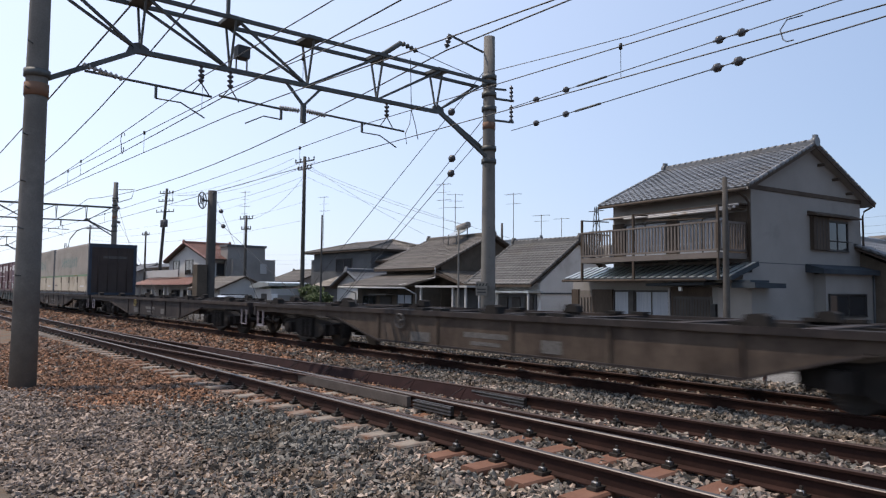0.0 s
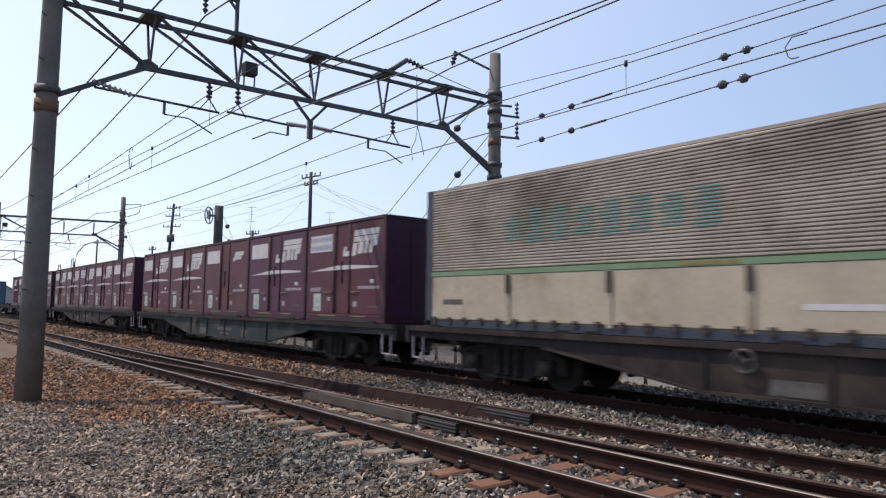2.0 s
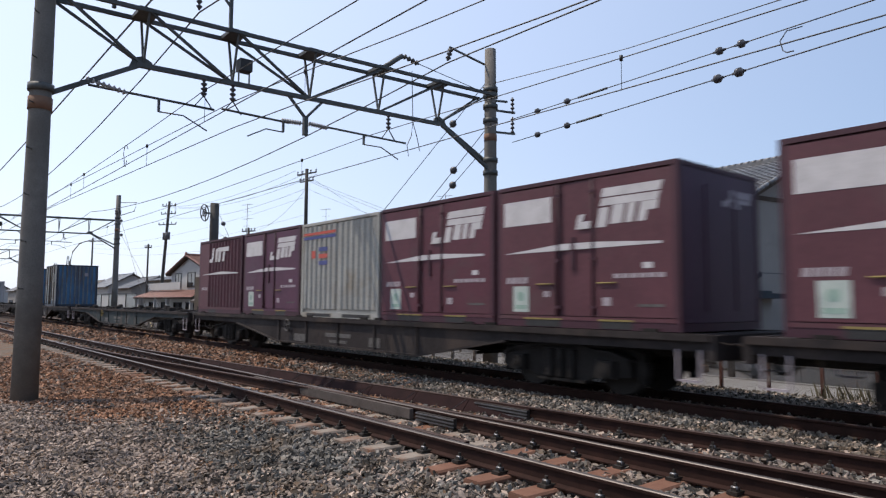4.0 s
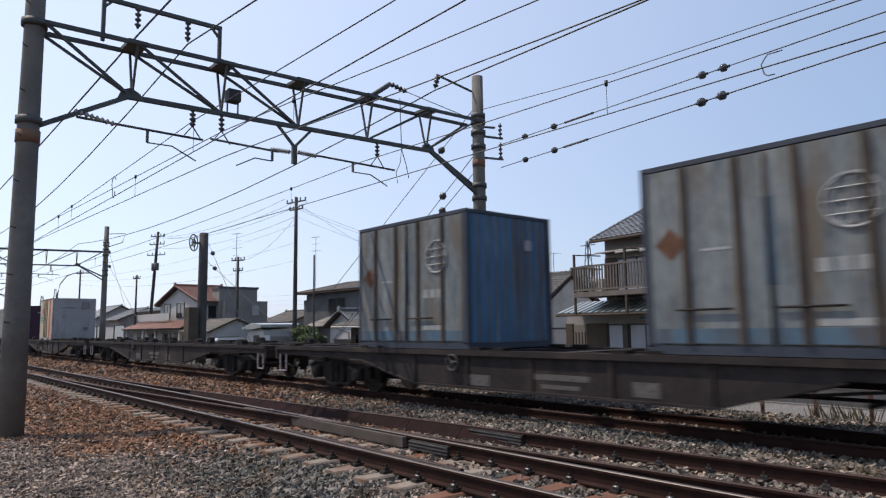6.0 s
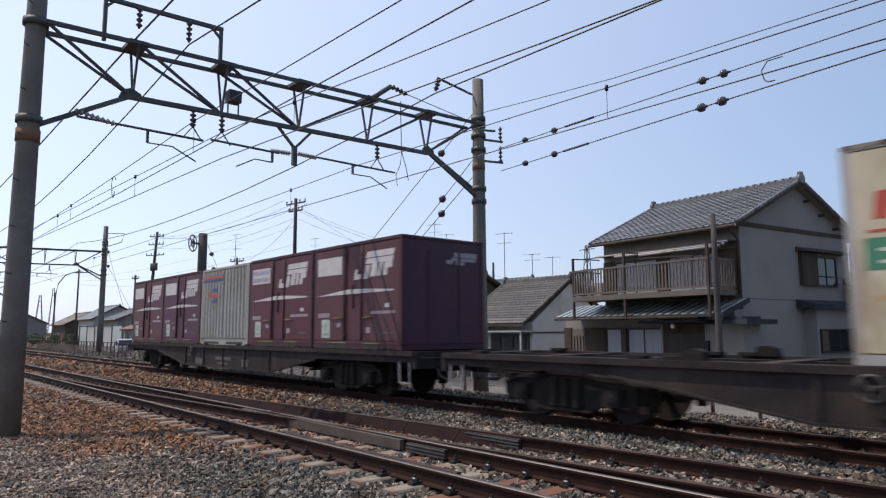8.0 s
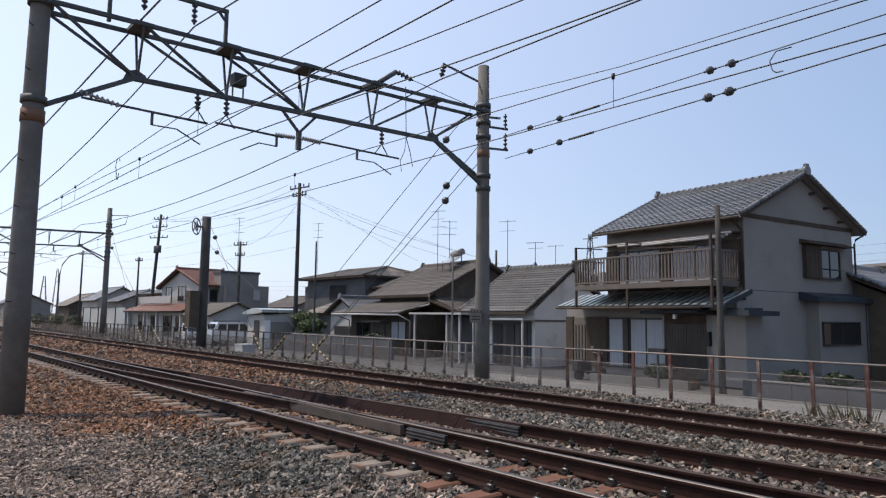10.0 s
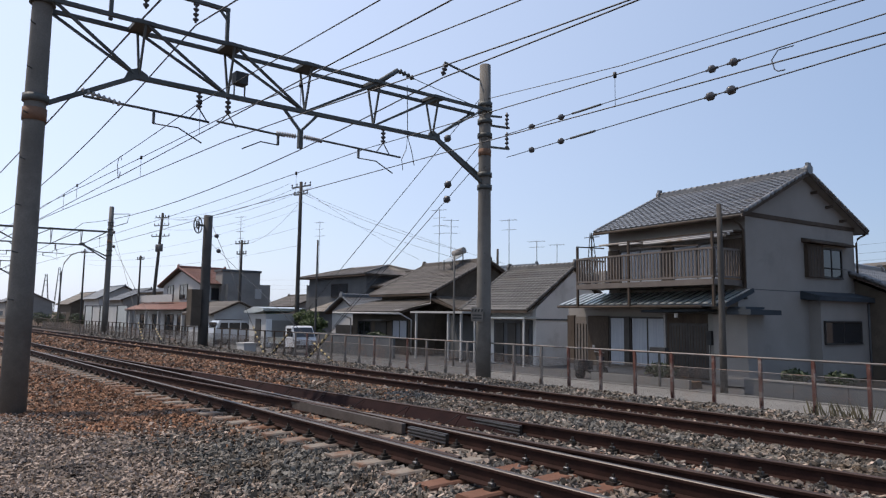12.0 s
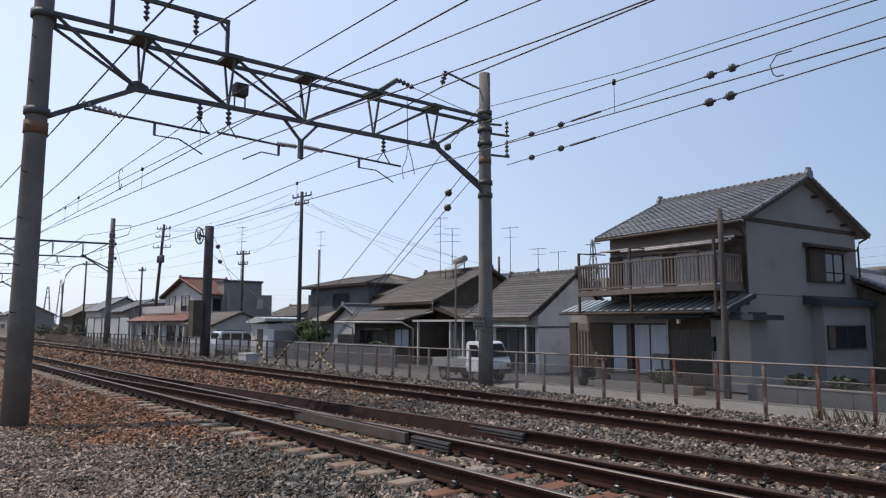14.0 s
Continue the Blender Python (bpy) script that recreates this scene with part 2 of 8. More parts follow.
def build_ground():
    bm = bmesh.new()
    ys = [-2500, -60, -20, 0, 1.5, 2.6, 3.2, 3.9, 4.3, 13.0, 13.5, 14.0, 14.7, 15.3, 60, 300, 3000]
    xs = [-3500, -300, -120, -60, -30, -15, -5, 10, 60, 400, 2500]
    grid = [[bm.verts.new((x, y, ground_height(y))) for y in ys] for x in xs]
    for a, b in zip(grid, grid[1:]):
        for i in range(len(ys) - 1):
            bm.faces.new((a[i], b[i], b[i + 1], a[i + 1]))
    tagged(part("ground", bm, M["soil"]), "brown gravelly soil and low ground beside the railway", "ground", kind="structure")
    bm = bmesh.new()
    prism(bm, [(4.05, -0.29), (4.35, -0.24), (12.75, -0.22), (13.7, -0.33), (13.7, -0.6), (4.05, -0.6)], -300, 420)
    tagged(part("ballast_bed", bm, M["ballast"]), "brown and grey ballast bed with gap shade under two railway lines", "ballast", kind="structure")
    bm = bmesh.new()
    box(bm, (-300, 15.2, ROAD_Z - 0.2), (-20.5, 20.35, ROAD_Z + 0.02))
    tagged(part("road", bm, M["lane"]), "worn grey asphalt lane behind the railway fence", "road", kind="structure")
    bm = bmesh.new()
    box(bm, (-20.5, 15.2, ROAD_Z - 0.2), (400, 20.35, ROAD_Z + 0.02))
    tagged(part("road", bm, M["pavement"]), "pale worn concrete lane before the stucco house", "road", kind="structure")
    bm = bmesh.new()
    box(bm, (-60, 20.35, ROAD_Z - 0.2), (60, 20.5, ROAD_Z + 0.06))
    tagged(part("kerb", bm, M["pavement"]), "pale kerb stones along the lane", "kerb", kind="structure")
    bm = bmesh.new()
    box(bm, (-60, 20.5, ROAD_Z - 0.2), (60, 27.0, ROAD_Z + 0.025))
    tagged(part("yard", bm, M["road"]), "dark asphalt yards before the houses", "ground", kind="structure")


def turnout_offset(x):
    """How far the middle of the branching line lies beyond the near line at x."""
    rows = ((-33, 0.0), (-26, 0.12), (-20, 0.36), (-12, 0.90), (-8, 1.21), (-4, 1.49), (0, 1.76), (8, 2.28), (24, 3.35), (36, 4.1), (46, 4.5), (52, 4.575))
    if x <= rows[0][0]:
        return 0.0
    for (x0, d0), (x1, d1) in zip(rows, rows[1:]):
        if x <= x1:
            return d0 + (d1 - d0) * (x - x0) / (x1 - x0)
    return rows[-1][1]


RAIL_PROFILE = ((-0.063, -0.178), (0.063, -0.178), (0.063, -0.165), (0.012, -0.145), (0.009, -0.045), (0.032, -0.034), (0.032, -0.008), (0.024, 0.0), (-0.024, 0.0), (-0.032, -0.008), (-0.032, -0.034), (-0.009, -0.045), (-0.012, -0.145), (-0.063, -0.165))


def rail(name, line, head, parent, label=""):
    """A rail along a list of (x, y)."""
    bm = bmesh.new()
    rings = [[bm.verts.new((x, y + a, b)) for a, b in RAIL_PROFILE] for x, y in line]
    n = len(RAIL_PROFILE)
    for a, b in zip(rings, rings[1:]):
        for k in range(n):
            f = bm.faces.new((a[k], a[(k + 1) % n], b[(k + 1) % n], b[k]))
            f.material_index = 1 if k in (7, 6, 8) else 0
    bm.faces.new(rings[0][::-1])
    bm.faces.new(rings[-1])
    bmesh.ops.recalc_face_normals(bm, faces=bm.faces)
    ob = part(name, bm, M["rail_side"], parent, label)
    ob.data.materials.append(head)
    return ob


def build_tracks():
    main = thing("main_line_track", "main line track of brown rails on ballasted sleepers", "railway track", kind="structure")
    for dy in (-0.566, 0.566):
        rail("rail", [(x, RAIL_F + dy) for x in (-400, -100, -30, 0, 430)], M["rail_head_dull"], main)
    near = thing("near_line_track", "near track with two polished rails on rust-stained sleepers", "railway track", kind="structure")
    for dy in (-0.566, 0.566):
        rail("rail", [(x, RAIL_A + dy) for x in (-400, -100, -30, 0, 430)], M["rail_head"], near)
    branch = thing("branch_track", "dark curved rails of a turnout between two lines", "railway track", kind="structure")
    xs = [-32 + 2 * i for i in range(42)]
    for dy in (-0.566, 0.566):
        line = [(x, RAIL_A + dy + turnout_offset(x) + (0.05 if x < -28 else 0)) for x in xs if x > (-30 if dy > 0 else -30)]
        rail("rail", line, M["rail_head_dull"], branch)
    # check rail near the crossing; an added board imitates the near rail's lit web
    rail("check_rail", [(-9.5, RAIL_A - 0.566 + 0.11), (-5.5, RAIL_A - 0.566 + 0.10)], M["rail_head_dull"], branch)
    part("guard_board", boxes(((-12.9, RAIL_A + 0.566 - 0.16, -0.155), (-7.7, RAIL_A + 0.566 - 0.09, -0.015))), M["board"], branch, "grey-brown board standing in for the rail's lit web")
    # sloping cover plates along the outer branch rail
    line = [(-17.5 + 1.2 * i) for i in range(10)]
    for x0, x1 in zip(line, line[1:]):
        bm = bmesh.new()
        ends = [[bm.verts.new((x, RAIL_A + 0.566 + turnout_offset(x) + a, z)) for a, z in ((-0.20, -0.195), (-0.19, -0.17), (-0.06, -0.022), (-0.045, -0.03), (-0.045, -0.195))] for x in (x0 + 0.006, x1 - 0.006)]
        for k in range(5):
            bm.faces.new((ends[0][k], ends[0][(k + 1) % 5], ends[1][(k + 1) % 5], ends[1][k]))
        bm.faces.new(ends[0])
        bm.faces.new(ends[1][::-1])
        bmesh.ops.recalc_face_normals(bm, faces=bm.faces)
        cover = part("cover_plate", bm, M["cover"], branch, "dark maroon steel cover plate along the rail")
        bm = bmesh.new()
        y = RAIL_A + 0.566 + turnout_offset(x1 - 0.1)
        bar(bm, (x1 - 0.22, y - 0.20, -0.175), (x1 - 0.06, y - 0.07, -0.028), 0.014, 0.012)
        part("seam", bm, M["board"], cover)
    for x0, x1, y in ((-7.55, -6.75, RAIL_A + 0.566 - 0.12), (-7.75, -6.65, RAIL_A + 0.566 + turnout_offset(-7.2) - 0.10)):
        plate = part("joint_plate", boxes(((x0, y - 0.03, -0.15), (x1, y + 0.02, -0.03))), M["clip"], branch)
        for k in range(3):
            part("joint_rib", boxes(((x0, y - 0.05, -0.145 + 0.045 * k), (x1, y - 0.028, -0.13 + 0.045 * k))), M["plate_steel"], plate)
    sleeper = bpy.data.meshes.new("sleeper")
    bm = bmesh.new()
    prism(bm, [(-0.12, -0.20), (0.12, -0.20), (0.12, 0.0), (0.10, 0.02), (-0.10, 0.02), (-0.12, 0.0)], -1.05, 1.05, "y")
    bm.to_mesh(sleeper)
    bm.free()
    sleeper.materials.append(M["sleeper"])
    rusty = sleeper.copy()
    rusty.materials[0] = M["sleeper_rust"]
    rng = random.Random(3)
    top = -0.178 - 0.022
    for track, y, x0, count in ((near, RAIL_A, -42.0, 115), (main, RAIL_F, -50.0, 130)):
        for i in range(count):
            x = x0 + 0.6 * i
            m = pose(x, y + rng.uniform(-0.02, 0.02), top + rng.uniform(-0.004, 0.004), 0, 0, rng.uniform(-0.6, 0.6))
            twin("sleeper", rusty if (track is near and x > -5.6) else sleeper, track, m)
    for i in range(60):
        x = -17 + 0.6 * i + 0.3
        twin("sleeper", rusty if x > -5.6 else sleeper, branch, pose(x, RAIL_A + turnout_offset(x) + 0.2, top - 0.006, 0, 0, 1.5))
    clip = bpy.data.meshes.new("rail_clip")
    bm = boxes(((-0.05, -0.07, 0), (0.05, 0.07, 0.03)), ((-0.025, -0.035, 0.03), (0.025, 0.035, 0.06)), ((-0.012, -0.012, 0.06), (0.012, 0.012, 0.10)))
    bm.to_mesh(clip)
    bm.free()
    clip.materials.append(M["clip"])
    cap = bpy.data.meshes.new("clip_cap")
    bm = bmesh.new()
    tube(bm, [(-0.03, 0, 0.04), (0.03, 0, 0.04)], 0.02, 8)
    bm.to_mesh(cap)
    bm.free()
    cap.materials.append(M["bright_steel"])
    for i in range(7):
        x = -6.0 + 0.6 * i
        for y in (RAIL_A - 0.566 - 0.11, RAIL_A + 0.566 - 0.11):
            twin("clip_cap", cap, near, pose(x, y, -0.165))
        for d in (-0.566, 0.566):
            twin("clip_cap", cap, branch, pose(x + 0.2, RAIL_A + d + turnout_offset(x) - 0.11, -0.165))
            twin("rail_clip", clip, branch, pose(x + 0.2, RAIL_A + d + turnout_offset(x) - 0.11, -0.17))
    for i in range(62):
        x = -36.0 + 0.6 * i
        for dy in (-0.566 - 0.10, -0.566 + 0.10, 0.566 - 0.10, 0.566 + 0.10):
            twin("rail_clip", clip, near, pose(x, RAIL_A + dy, -0.175))


def stones(name, label, material, spots, seed):
    """Loose stones as one mesh: spots are rows of x, y, z, size."""
    rng = np.random.default_rng(seed)
    base = np.array([(-1, -1, -1), (1, -1, -1), (1, 1, -1), (-1, 1, -1), (-1, -1, 1), (1, -1, 1), (1, 1, 1), (-1, 1, 1)]) * 1.0
    tris = np.array([(3, 2, 1), (3, 1, 0), (4, 5, 6), (4, 6, 7), (0, 1, 5), (0, 5, 4), (1, 2, 6), (1, 6, 5), (2, 3, 7), (2, 7, 6), (3, 0, 4), (3, 4, 7)])
    n = len(spots)
    # split chips: a skewed block, its corners broken off unevenly
    v = base[None] * rng.uniform(0.45, 1.05, (n, 8, 3)) * np.stack([rng.uniform(0.75, 1.45, n), rng.uniform(0.4, 0.75, n), rng.uniform(0.22, 0.5, n)], 1)[:, None]
    q = rng.normal(size=(n, 4)) * np.array([1, 0.4, 0.4, 1])
    q /= np.linalg.norm(q, axis=1)[:, None]
    w, a, b, c = q.T
    r = np.stack([1 - 2 * (b * b + c * c), 2 * (a * b - c * w), 2 * (a * c + b * w), 2 * (a * b + c * w), 1 - 2 * (a * a + c * c), 2 * (b * c - a * w), 2 * (a * c - b * w), 2 * (b * c + a * w), 1 - 2 * (a * a + b * b)], 1).reshape(n, 3, 3)
    v = np.einsum("nij,nkj->nki", r, v) * spots[:, 3, None, None] + spots[:, None, :3]
    me = bpy.data.meshes.new(name)
    me.vertices.add(n * 8)
    me.vertices.foreach_set("co", v.reshape(-1))
    f = (tris[None] + 8 * np.arange(n)[:, None, None]).reshape(-1)
    me.loops.add(len(f))
    me.loops.foreach_set("vertex_index", f.astype(np.int32))
    me.polygons.add(n * 12)
    me.polygons.foreach_set("loop_start", np.arange(0, len(f), 3, dtype=np.int32))
    me.polygons.foreach_set("use_smooth", np.zeros(n * 12, bool))
    me.update()
    me.validate()
    me.materials.append(material)
    return tagged(new(name, me), label, "gravel", kind="stuff")


def ballast_top(y):
    """Height of the ballast surface between and beside the rails."""
    z = np.interp(y, [-5, 2.6, 3.8, 4.25, 4.8, 5.1, 7.0, 7.6, 8.6, 9.2, 10.6, 11.2, 12.8, 13.7, 14.2], [-0.44, -0.42, -0.31, -0.235, -0.225, -0.205, -0.20, -0.165, -0.155, -0.175, -0.175, -0.165, -0.19, -0.33, -0.45])
    return z


def build_stones():
    rng = np.random.default_rng(11)
    grey, rust, tan = [], [], []

    def strew(x0, x1, y0, y1, density, size, keep=None):
        n = int((x1 - x0) * (y1 - y0) * density)
        x, y = rng.uniform(x0, x1, n), rng.uniform(y0, y1, n)
        s = size * rng.uniform(0.6, 1.35, n)
        ok = np.ones(n, bool)
        for r in (RAIL_F - 0.566, RAIL_F + 0.566, RAIL_A - 0.566, RAIL_A + 0.566):
            ok &= np.abs(y - r) > 0.10
        off = np.array([turnout_offset(a) for a in x])
        for d in (-0.566, 0.566):
            ok &= (np.abs(y - RAIL_A - d - off) > 0.10) | (x < -30)
        if keep is not None:
            ok &= keep(x, y)
        z = ballast_top(y) + rng.uniform(-0.028, 0.022, n)
        # stones lie over the sleeper ends only now and then
        for yc, lo in ((RAIL_A, -42.0), (RAIL_F, -50.0)):
            on = (np.abs(y - yc) < 1.07) & (np.abs(((x - lo + 0.3) % 0.6) - 0.3) < 0.14)
            ok &= ~(on & (rng.uniform(size=n) < (0.93 if yc == RAIL_A else 0.25)))
        p = np.stack([x, y, z, s], 1)[ok]
        # brake rust stains the left of the near line, finer tan gravel lies outside it
        px, py = p[:, 0], p[:, 1]
        k = len(p)
        edge = -8.9 + 1.0 * np.sin(py * 1.3) + rng.normal(0, 0.8, k)
        red = (px < edge) & (py > 2.0 + 0.34 * (px + 14.8) + 0.3 * np.sin(px * 1.7) + rng.normal(0, 0.35, k))
        red &= ~((py > 7.4) & (px > -14 + rng.normal(0, 2.5, k)))
        red &= ~(py > 11.2)
        red &= rng.uniform(size=k) < 0.88
        lone = np.where(py < 5.0, 0.42, np.where((px > -9) & (py < 8.2), 0.45, 0.12))
        sandy = ~red & ((py < 3.15 + 0.25 * np.sin(px * 2.1) + rng.normal(0, 0.3, k)) & (px < -6.6 + rng.normal(0, 0.6, k)) | (rng.uniform(size=k) < lone))
        dark = (np.hypot((px + 8.0) / 1.6, (py - 3.9) / 0.8) < 1 + rng.normal(0, 0.15, k)) & ~red
        sandy &= ~dark
        p[sandy & (py < 3.4), 3] *= 0.8
        grey.append(p[~red & ~sandy])
        rust.append(p[red])
        tan.append(p[sandy])

    view = lambda x, y: (np.arctan2(-x, y) < radians(86)) & (np.arctan2(-x, y) > radians(14)) & (np.hypot(x, y) > 5.2)
    strew(-9.5, -1.0, 1.0, 4.9, 1000, 0.037, view)
    strew(-16, -9.5, 1.0, 4.9, 800, 0.037, view)
    strew(-26, -16, 1.5, 4.9, 330, 0.045, view)
    strew(-14, -1.0, 4.9, 9.4, 620, 0.04, view)
    strew(-14, -1.0, 9.4, 14.3, 420, 0.047, view)
    strew(-30, -14, 4.9, 14.3, 190, 0.055, view)
    strew(-60, -30, 4.0, 14.3, 50, 0.085, view)
    rest = lambda x, y: ~view(x, y)
    strew(-26, 14, -2.5, 4.9, 110, 0.042, rest)
    strew(-12, 24, 4.9, 14.3, 130, 0.048, rest)
    stones("ballast_stones", "loose grey crushed ballast stones around the rails", M["stone"], np.concatenate(grey), 5)
    stones("rusty_stones", "rust-brown stained ballast stones along the near track", M["stone_rust"], np.concatenate(rust), 6)
    stones("tan_gravel", "fine tan crushed gravel beside the near track", M["stone_tan"], np.concatenate(tan), 8)


build_ground()
build_tracks()


# ---- overhead line ----
def pole(name, label, x, y, z0, z1, r0, r1, material, category="utility pole", steps=False, lean=(0, 0)):
    ob = thing(name, label, category, pose(x, y, z0))
    tall = z1 - z0
    bm = bmesh.new()
    tube(bm, [(lean[0] * k, lean[1] * k, tall * k) for k in (0, 0.25, 0.5, 0.75, 1)], [r0 + (r1 - r0) * k for k in (0, 0.25, 0.5, 0.75, 1)], 20)
    part("shaft", bm, material, ob)
    if steps:
        bolt = bpy.data.meshes.new("step_bolt")
        bm = bmesh.new()
        tube(bm, [(0, 0, 0), (0.16, 0, 0), (0.16, 0, 0.03)], 0.012, 6)
        bm.to_mesh(bolt)
        bm.free()
        bolt.materials.append(M["truss"])
        for i in range(int((tall - 2.4) / 0.45)):
            z = 2.2 + 0.45 * i
            r = r0 + (r1 - r0) * z / tall - 0.02
            a = radians(140 if i % 2 else -40)
            twin("step_bolt", bolt, ob, pose(math.cos(a) * r, math.sin(a) * r, z, 0, 0, math.degrees(a)))
    return ob


def insulator_string(bm, p, q, n=5, r=0.06):
    p, q = Vector(p), Vector(q)
    pts, rad = [], []
    for i in range(n * 4 + 1):
        pts.append(p.lerp(q, i / (n * 4)))
        rad.append((0.35, 1.0, 0.85, 0.4)[i % 4] * r)
    tube(bm, pts, rad, 10)


def build_gantry():
    """The steel portal over the lines at x = -15, with its two concrete poles."""
    X = -15.0
    left = pole("gantry_pole", "thick grey concrete pole of the overhead line portal with orange band", X, 2.17, -0.5, 9.9, 0.235, 0.165, M["concrete_pole"], "pole", True)
    right = pole("gantry_pole", "grey concrete pole carrying insulators and a warning plate behind the tracks", X + 0.08, 14.33, -0.6, 9.45, 0.235, 0.175, M["concrete_pole"], "pole", True)
    for ob, zs in ((left, (6.15, 8.15)), (right, (6.1, 6.5, 7.75, 8.2, 8.55, 8.75))):
        for z in zs:
            bm = bmesh.new()
            tube(bm, [(0, 0, z - 0.07), (0, 0, z + 0.07)], 0.235, 20)
            part("clamp_band", bm, M["truss"], ob)
    bm = bmesh.new()
    tube(bm, [(0, 0, 5.7), (0, 0, 5.95)], 0.217, 20)
    part("orange_band", bm, M["pole_band"], left, "faded orange paint band")
    bm = bmesh.new()
    tube(bm, [(0, 0, 7.1), (0, 0, 7.32)], 0.204, 20)
    part("orange_band", bm, M["pole_band"], right, "faded orange paint band")
    bm = boxes(((0.1, -0.26, 3.3), (0.16, -0.2, 3.55)))
    bmesh.ops.rotate(bm, verts=bm.verts, matrix=Matrix.Rotation(radians(-100), 3, "Z"))
    part("number_plate", bm, M["orange"], left)
    plate = thing("warning_plate", "striped black and yellow warning plate tied to the concrete pole", "sign", pose(X + 0.12, 14.25 - 0.235, 1.35, 0, 0, 25))
    part("board", boxes(((-0.19, -0.012, 0), (0.19, 0.0, 0.42))), M["concrete_pole"], plate)
    for i in range(4):
        bm = bmesh.new()
        prism(bm, [(-0.18 + 0.1 * i, 0.29), (-0.13 + 0.1 * i, 0.29), (-0.10 + 0.1 * i, 0.37), (-0.15 + 0.1 * i, 0.37)], -0.018, -0.013, "y")
        part("stripe", bm, M["black"], plate)
    for i in range(2):
        part("text_bar", boxes(((-0.15, -0.018, 0.08 + 0.09 * i), (0.15, -0.013, 0.12 + 0.09 * i))), M["black"], plate)

    g = thing("portal_beam", "dark triangular steel lattice beam spanning the tracks between poles", "gantry", pose(X, 0, 0))
    top = lambda y: 7.62 + (y - 2.3) * 0.026
    low = lambda y: 6.54 + (y - 4.0) * 0.022
    W = 0.30
    for s in (-1, 1):
        bm = bmesh.new()
        bar(bm, (s * W, 2.3, top(2.3)), (s * W, 14.2, top(14.2)), 0.075, 0.085)
        part("top_chord", bm, M["truss"], g)
    bm = bmesh.new()
    bar(bm, (0, 3.9, low(3.9)), (0, 12.35, low(12.35)), 0.10, 0.10)
    part("bottom_chord", bm, M["truss"], g)
    nodes_y = (4.05, 6.03, 8.05, 10.16, 12.25)
    for i, y in enumerate(nodes_y):
        for s in (-1, 1):
            bm = bmesh.new()
            bar(bm, (0, y, low(y)), (s * W, y, top(y)), 0.045)
            part("post", bm, M["truss"], g)
        bm = bmesh.new()
        box(bm, (-W - 0.05, y - 0.20, top(y) - 0.035), (W + 0.05, y + 0.20, top(y) + 0.05))
        part("gusset", bm, M["truss"], g)
    pairs = [((2.3, 1), (4.05, 0)), ((4.05, 1), (6.03, 0)), ((6.03, 1), (8.05, 0)), ((10.16, 1), (8.05, 0)), ((12.25, 1), (10.16, 0)), ((14.1, 1), (12.25, 0))]
    for (ya, _), (yb, _) in pairs:
        for s in (-1, 1):
            bm = bmesh.new()
            bar(bm, (s * W, ya, top(ya)), (0, yb, low(yb)), 0.055)
            part("diagonal", bm, M["truss"], g)
    for a, b in (((0, 2.35, 5.6), (0, 4.0, 6.55)), ((-0.12, 14.2, 5.95), (0, 12.3, 6.8)), ((0.12, 14.2, 5.62), (0, 12.3, 6.78))):
        bm = bmesh.new()
        bar(bm, a, b, 0.09)
        part("knee_brace", bm, M["truss"], g)
    for y, z in ((4.0, 6.57), (12.3, 6.77)):
        part("corner_plate", prism(bmesh.new(), [(y - 0.24, z - 0.10), (y + 0.26, z - 0.07), (y + 0.22, z + 0.07), (y + 0.02, z + 0.17), (y - 0.16, z + 0.10)], -0.03, 0.03), M["truss"], g)
    # upper frame for the feeder wires
    for y in (3.42, 5.95):
        bm = bmesh.new()
        bar(bm, (0, y, top(y)), (0, y, 8.62), 0.075)
        part("frame_post", bm, M["truss"], g)
    bm = bmesh.new()
    bar(bm, (0, 3.38, 8.60), (0, 5.99, 8.66), 0.085)
    part("frame_bar", bm, M["truss"], g)
    for y, dy in ((3.42, 0.2), (5.95, -0.2)):
        bm = bmesh.new()
        bar(bm, (0, y, 8.40), (0, y + dy, 8.62), 0.05)
        part("frame_brace", bm, M["truss"], g)
    part("relay_box", boxes(((-0.14, 6.16, 6.92), (0.14, 6.46, 7.2))), M["black"], g, "small dark box on the beam")
    for y in (6.18, 6.44):
        bm = bmesh.new()
        bar(bm, (0, y, 6.6), (0, y, 6.95), 0.03)
        part("box_leg", bm, M["truss"], g)
    # drop post in the middle
    for y in (7.45, 8.45):
        bm = bmesh.new()
        bar(bm, (0, y, low(y)), (0, 7.95, 6.1), 0.06)
        part("drop_brace", bm, M["truss"], g)
    bm = bmesh.new()
    bar(bm, (0, 7.95, 6.15), (0, 7.95, 5.66), 0.11)
    part("drop_post", bm, M["truss"], g)
    # registration arms with their insulators
    for y0, y1, z in ((3.0, 5.62, 5.87), (5.8, 7.5, 5.9), (8.3, 11.1, 5.95)):
        bm = bmesh.new()
        tube(bm, [(0, y0, z + 0.03), (0, y1, z)], 0.028, 8)
        part("register_arm", bm, M["truss"], g)
    for a, b in (((0, 2.95, 6.02), (0, 3.75, 5.88)), ((0, 7.3, 5.93), (0, 7.85, 5.95)), ((0, 8.05, 5.98), (0, 8.6, 5.96))):
        bm = bmesh.new()
        insulator_string(bm, a, b, 8, 0.065)
        part("rod_insulator", bm, M["rod_grey"], g, "ribbed pale grey rod insulator")
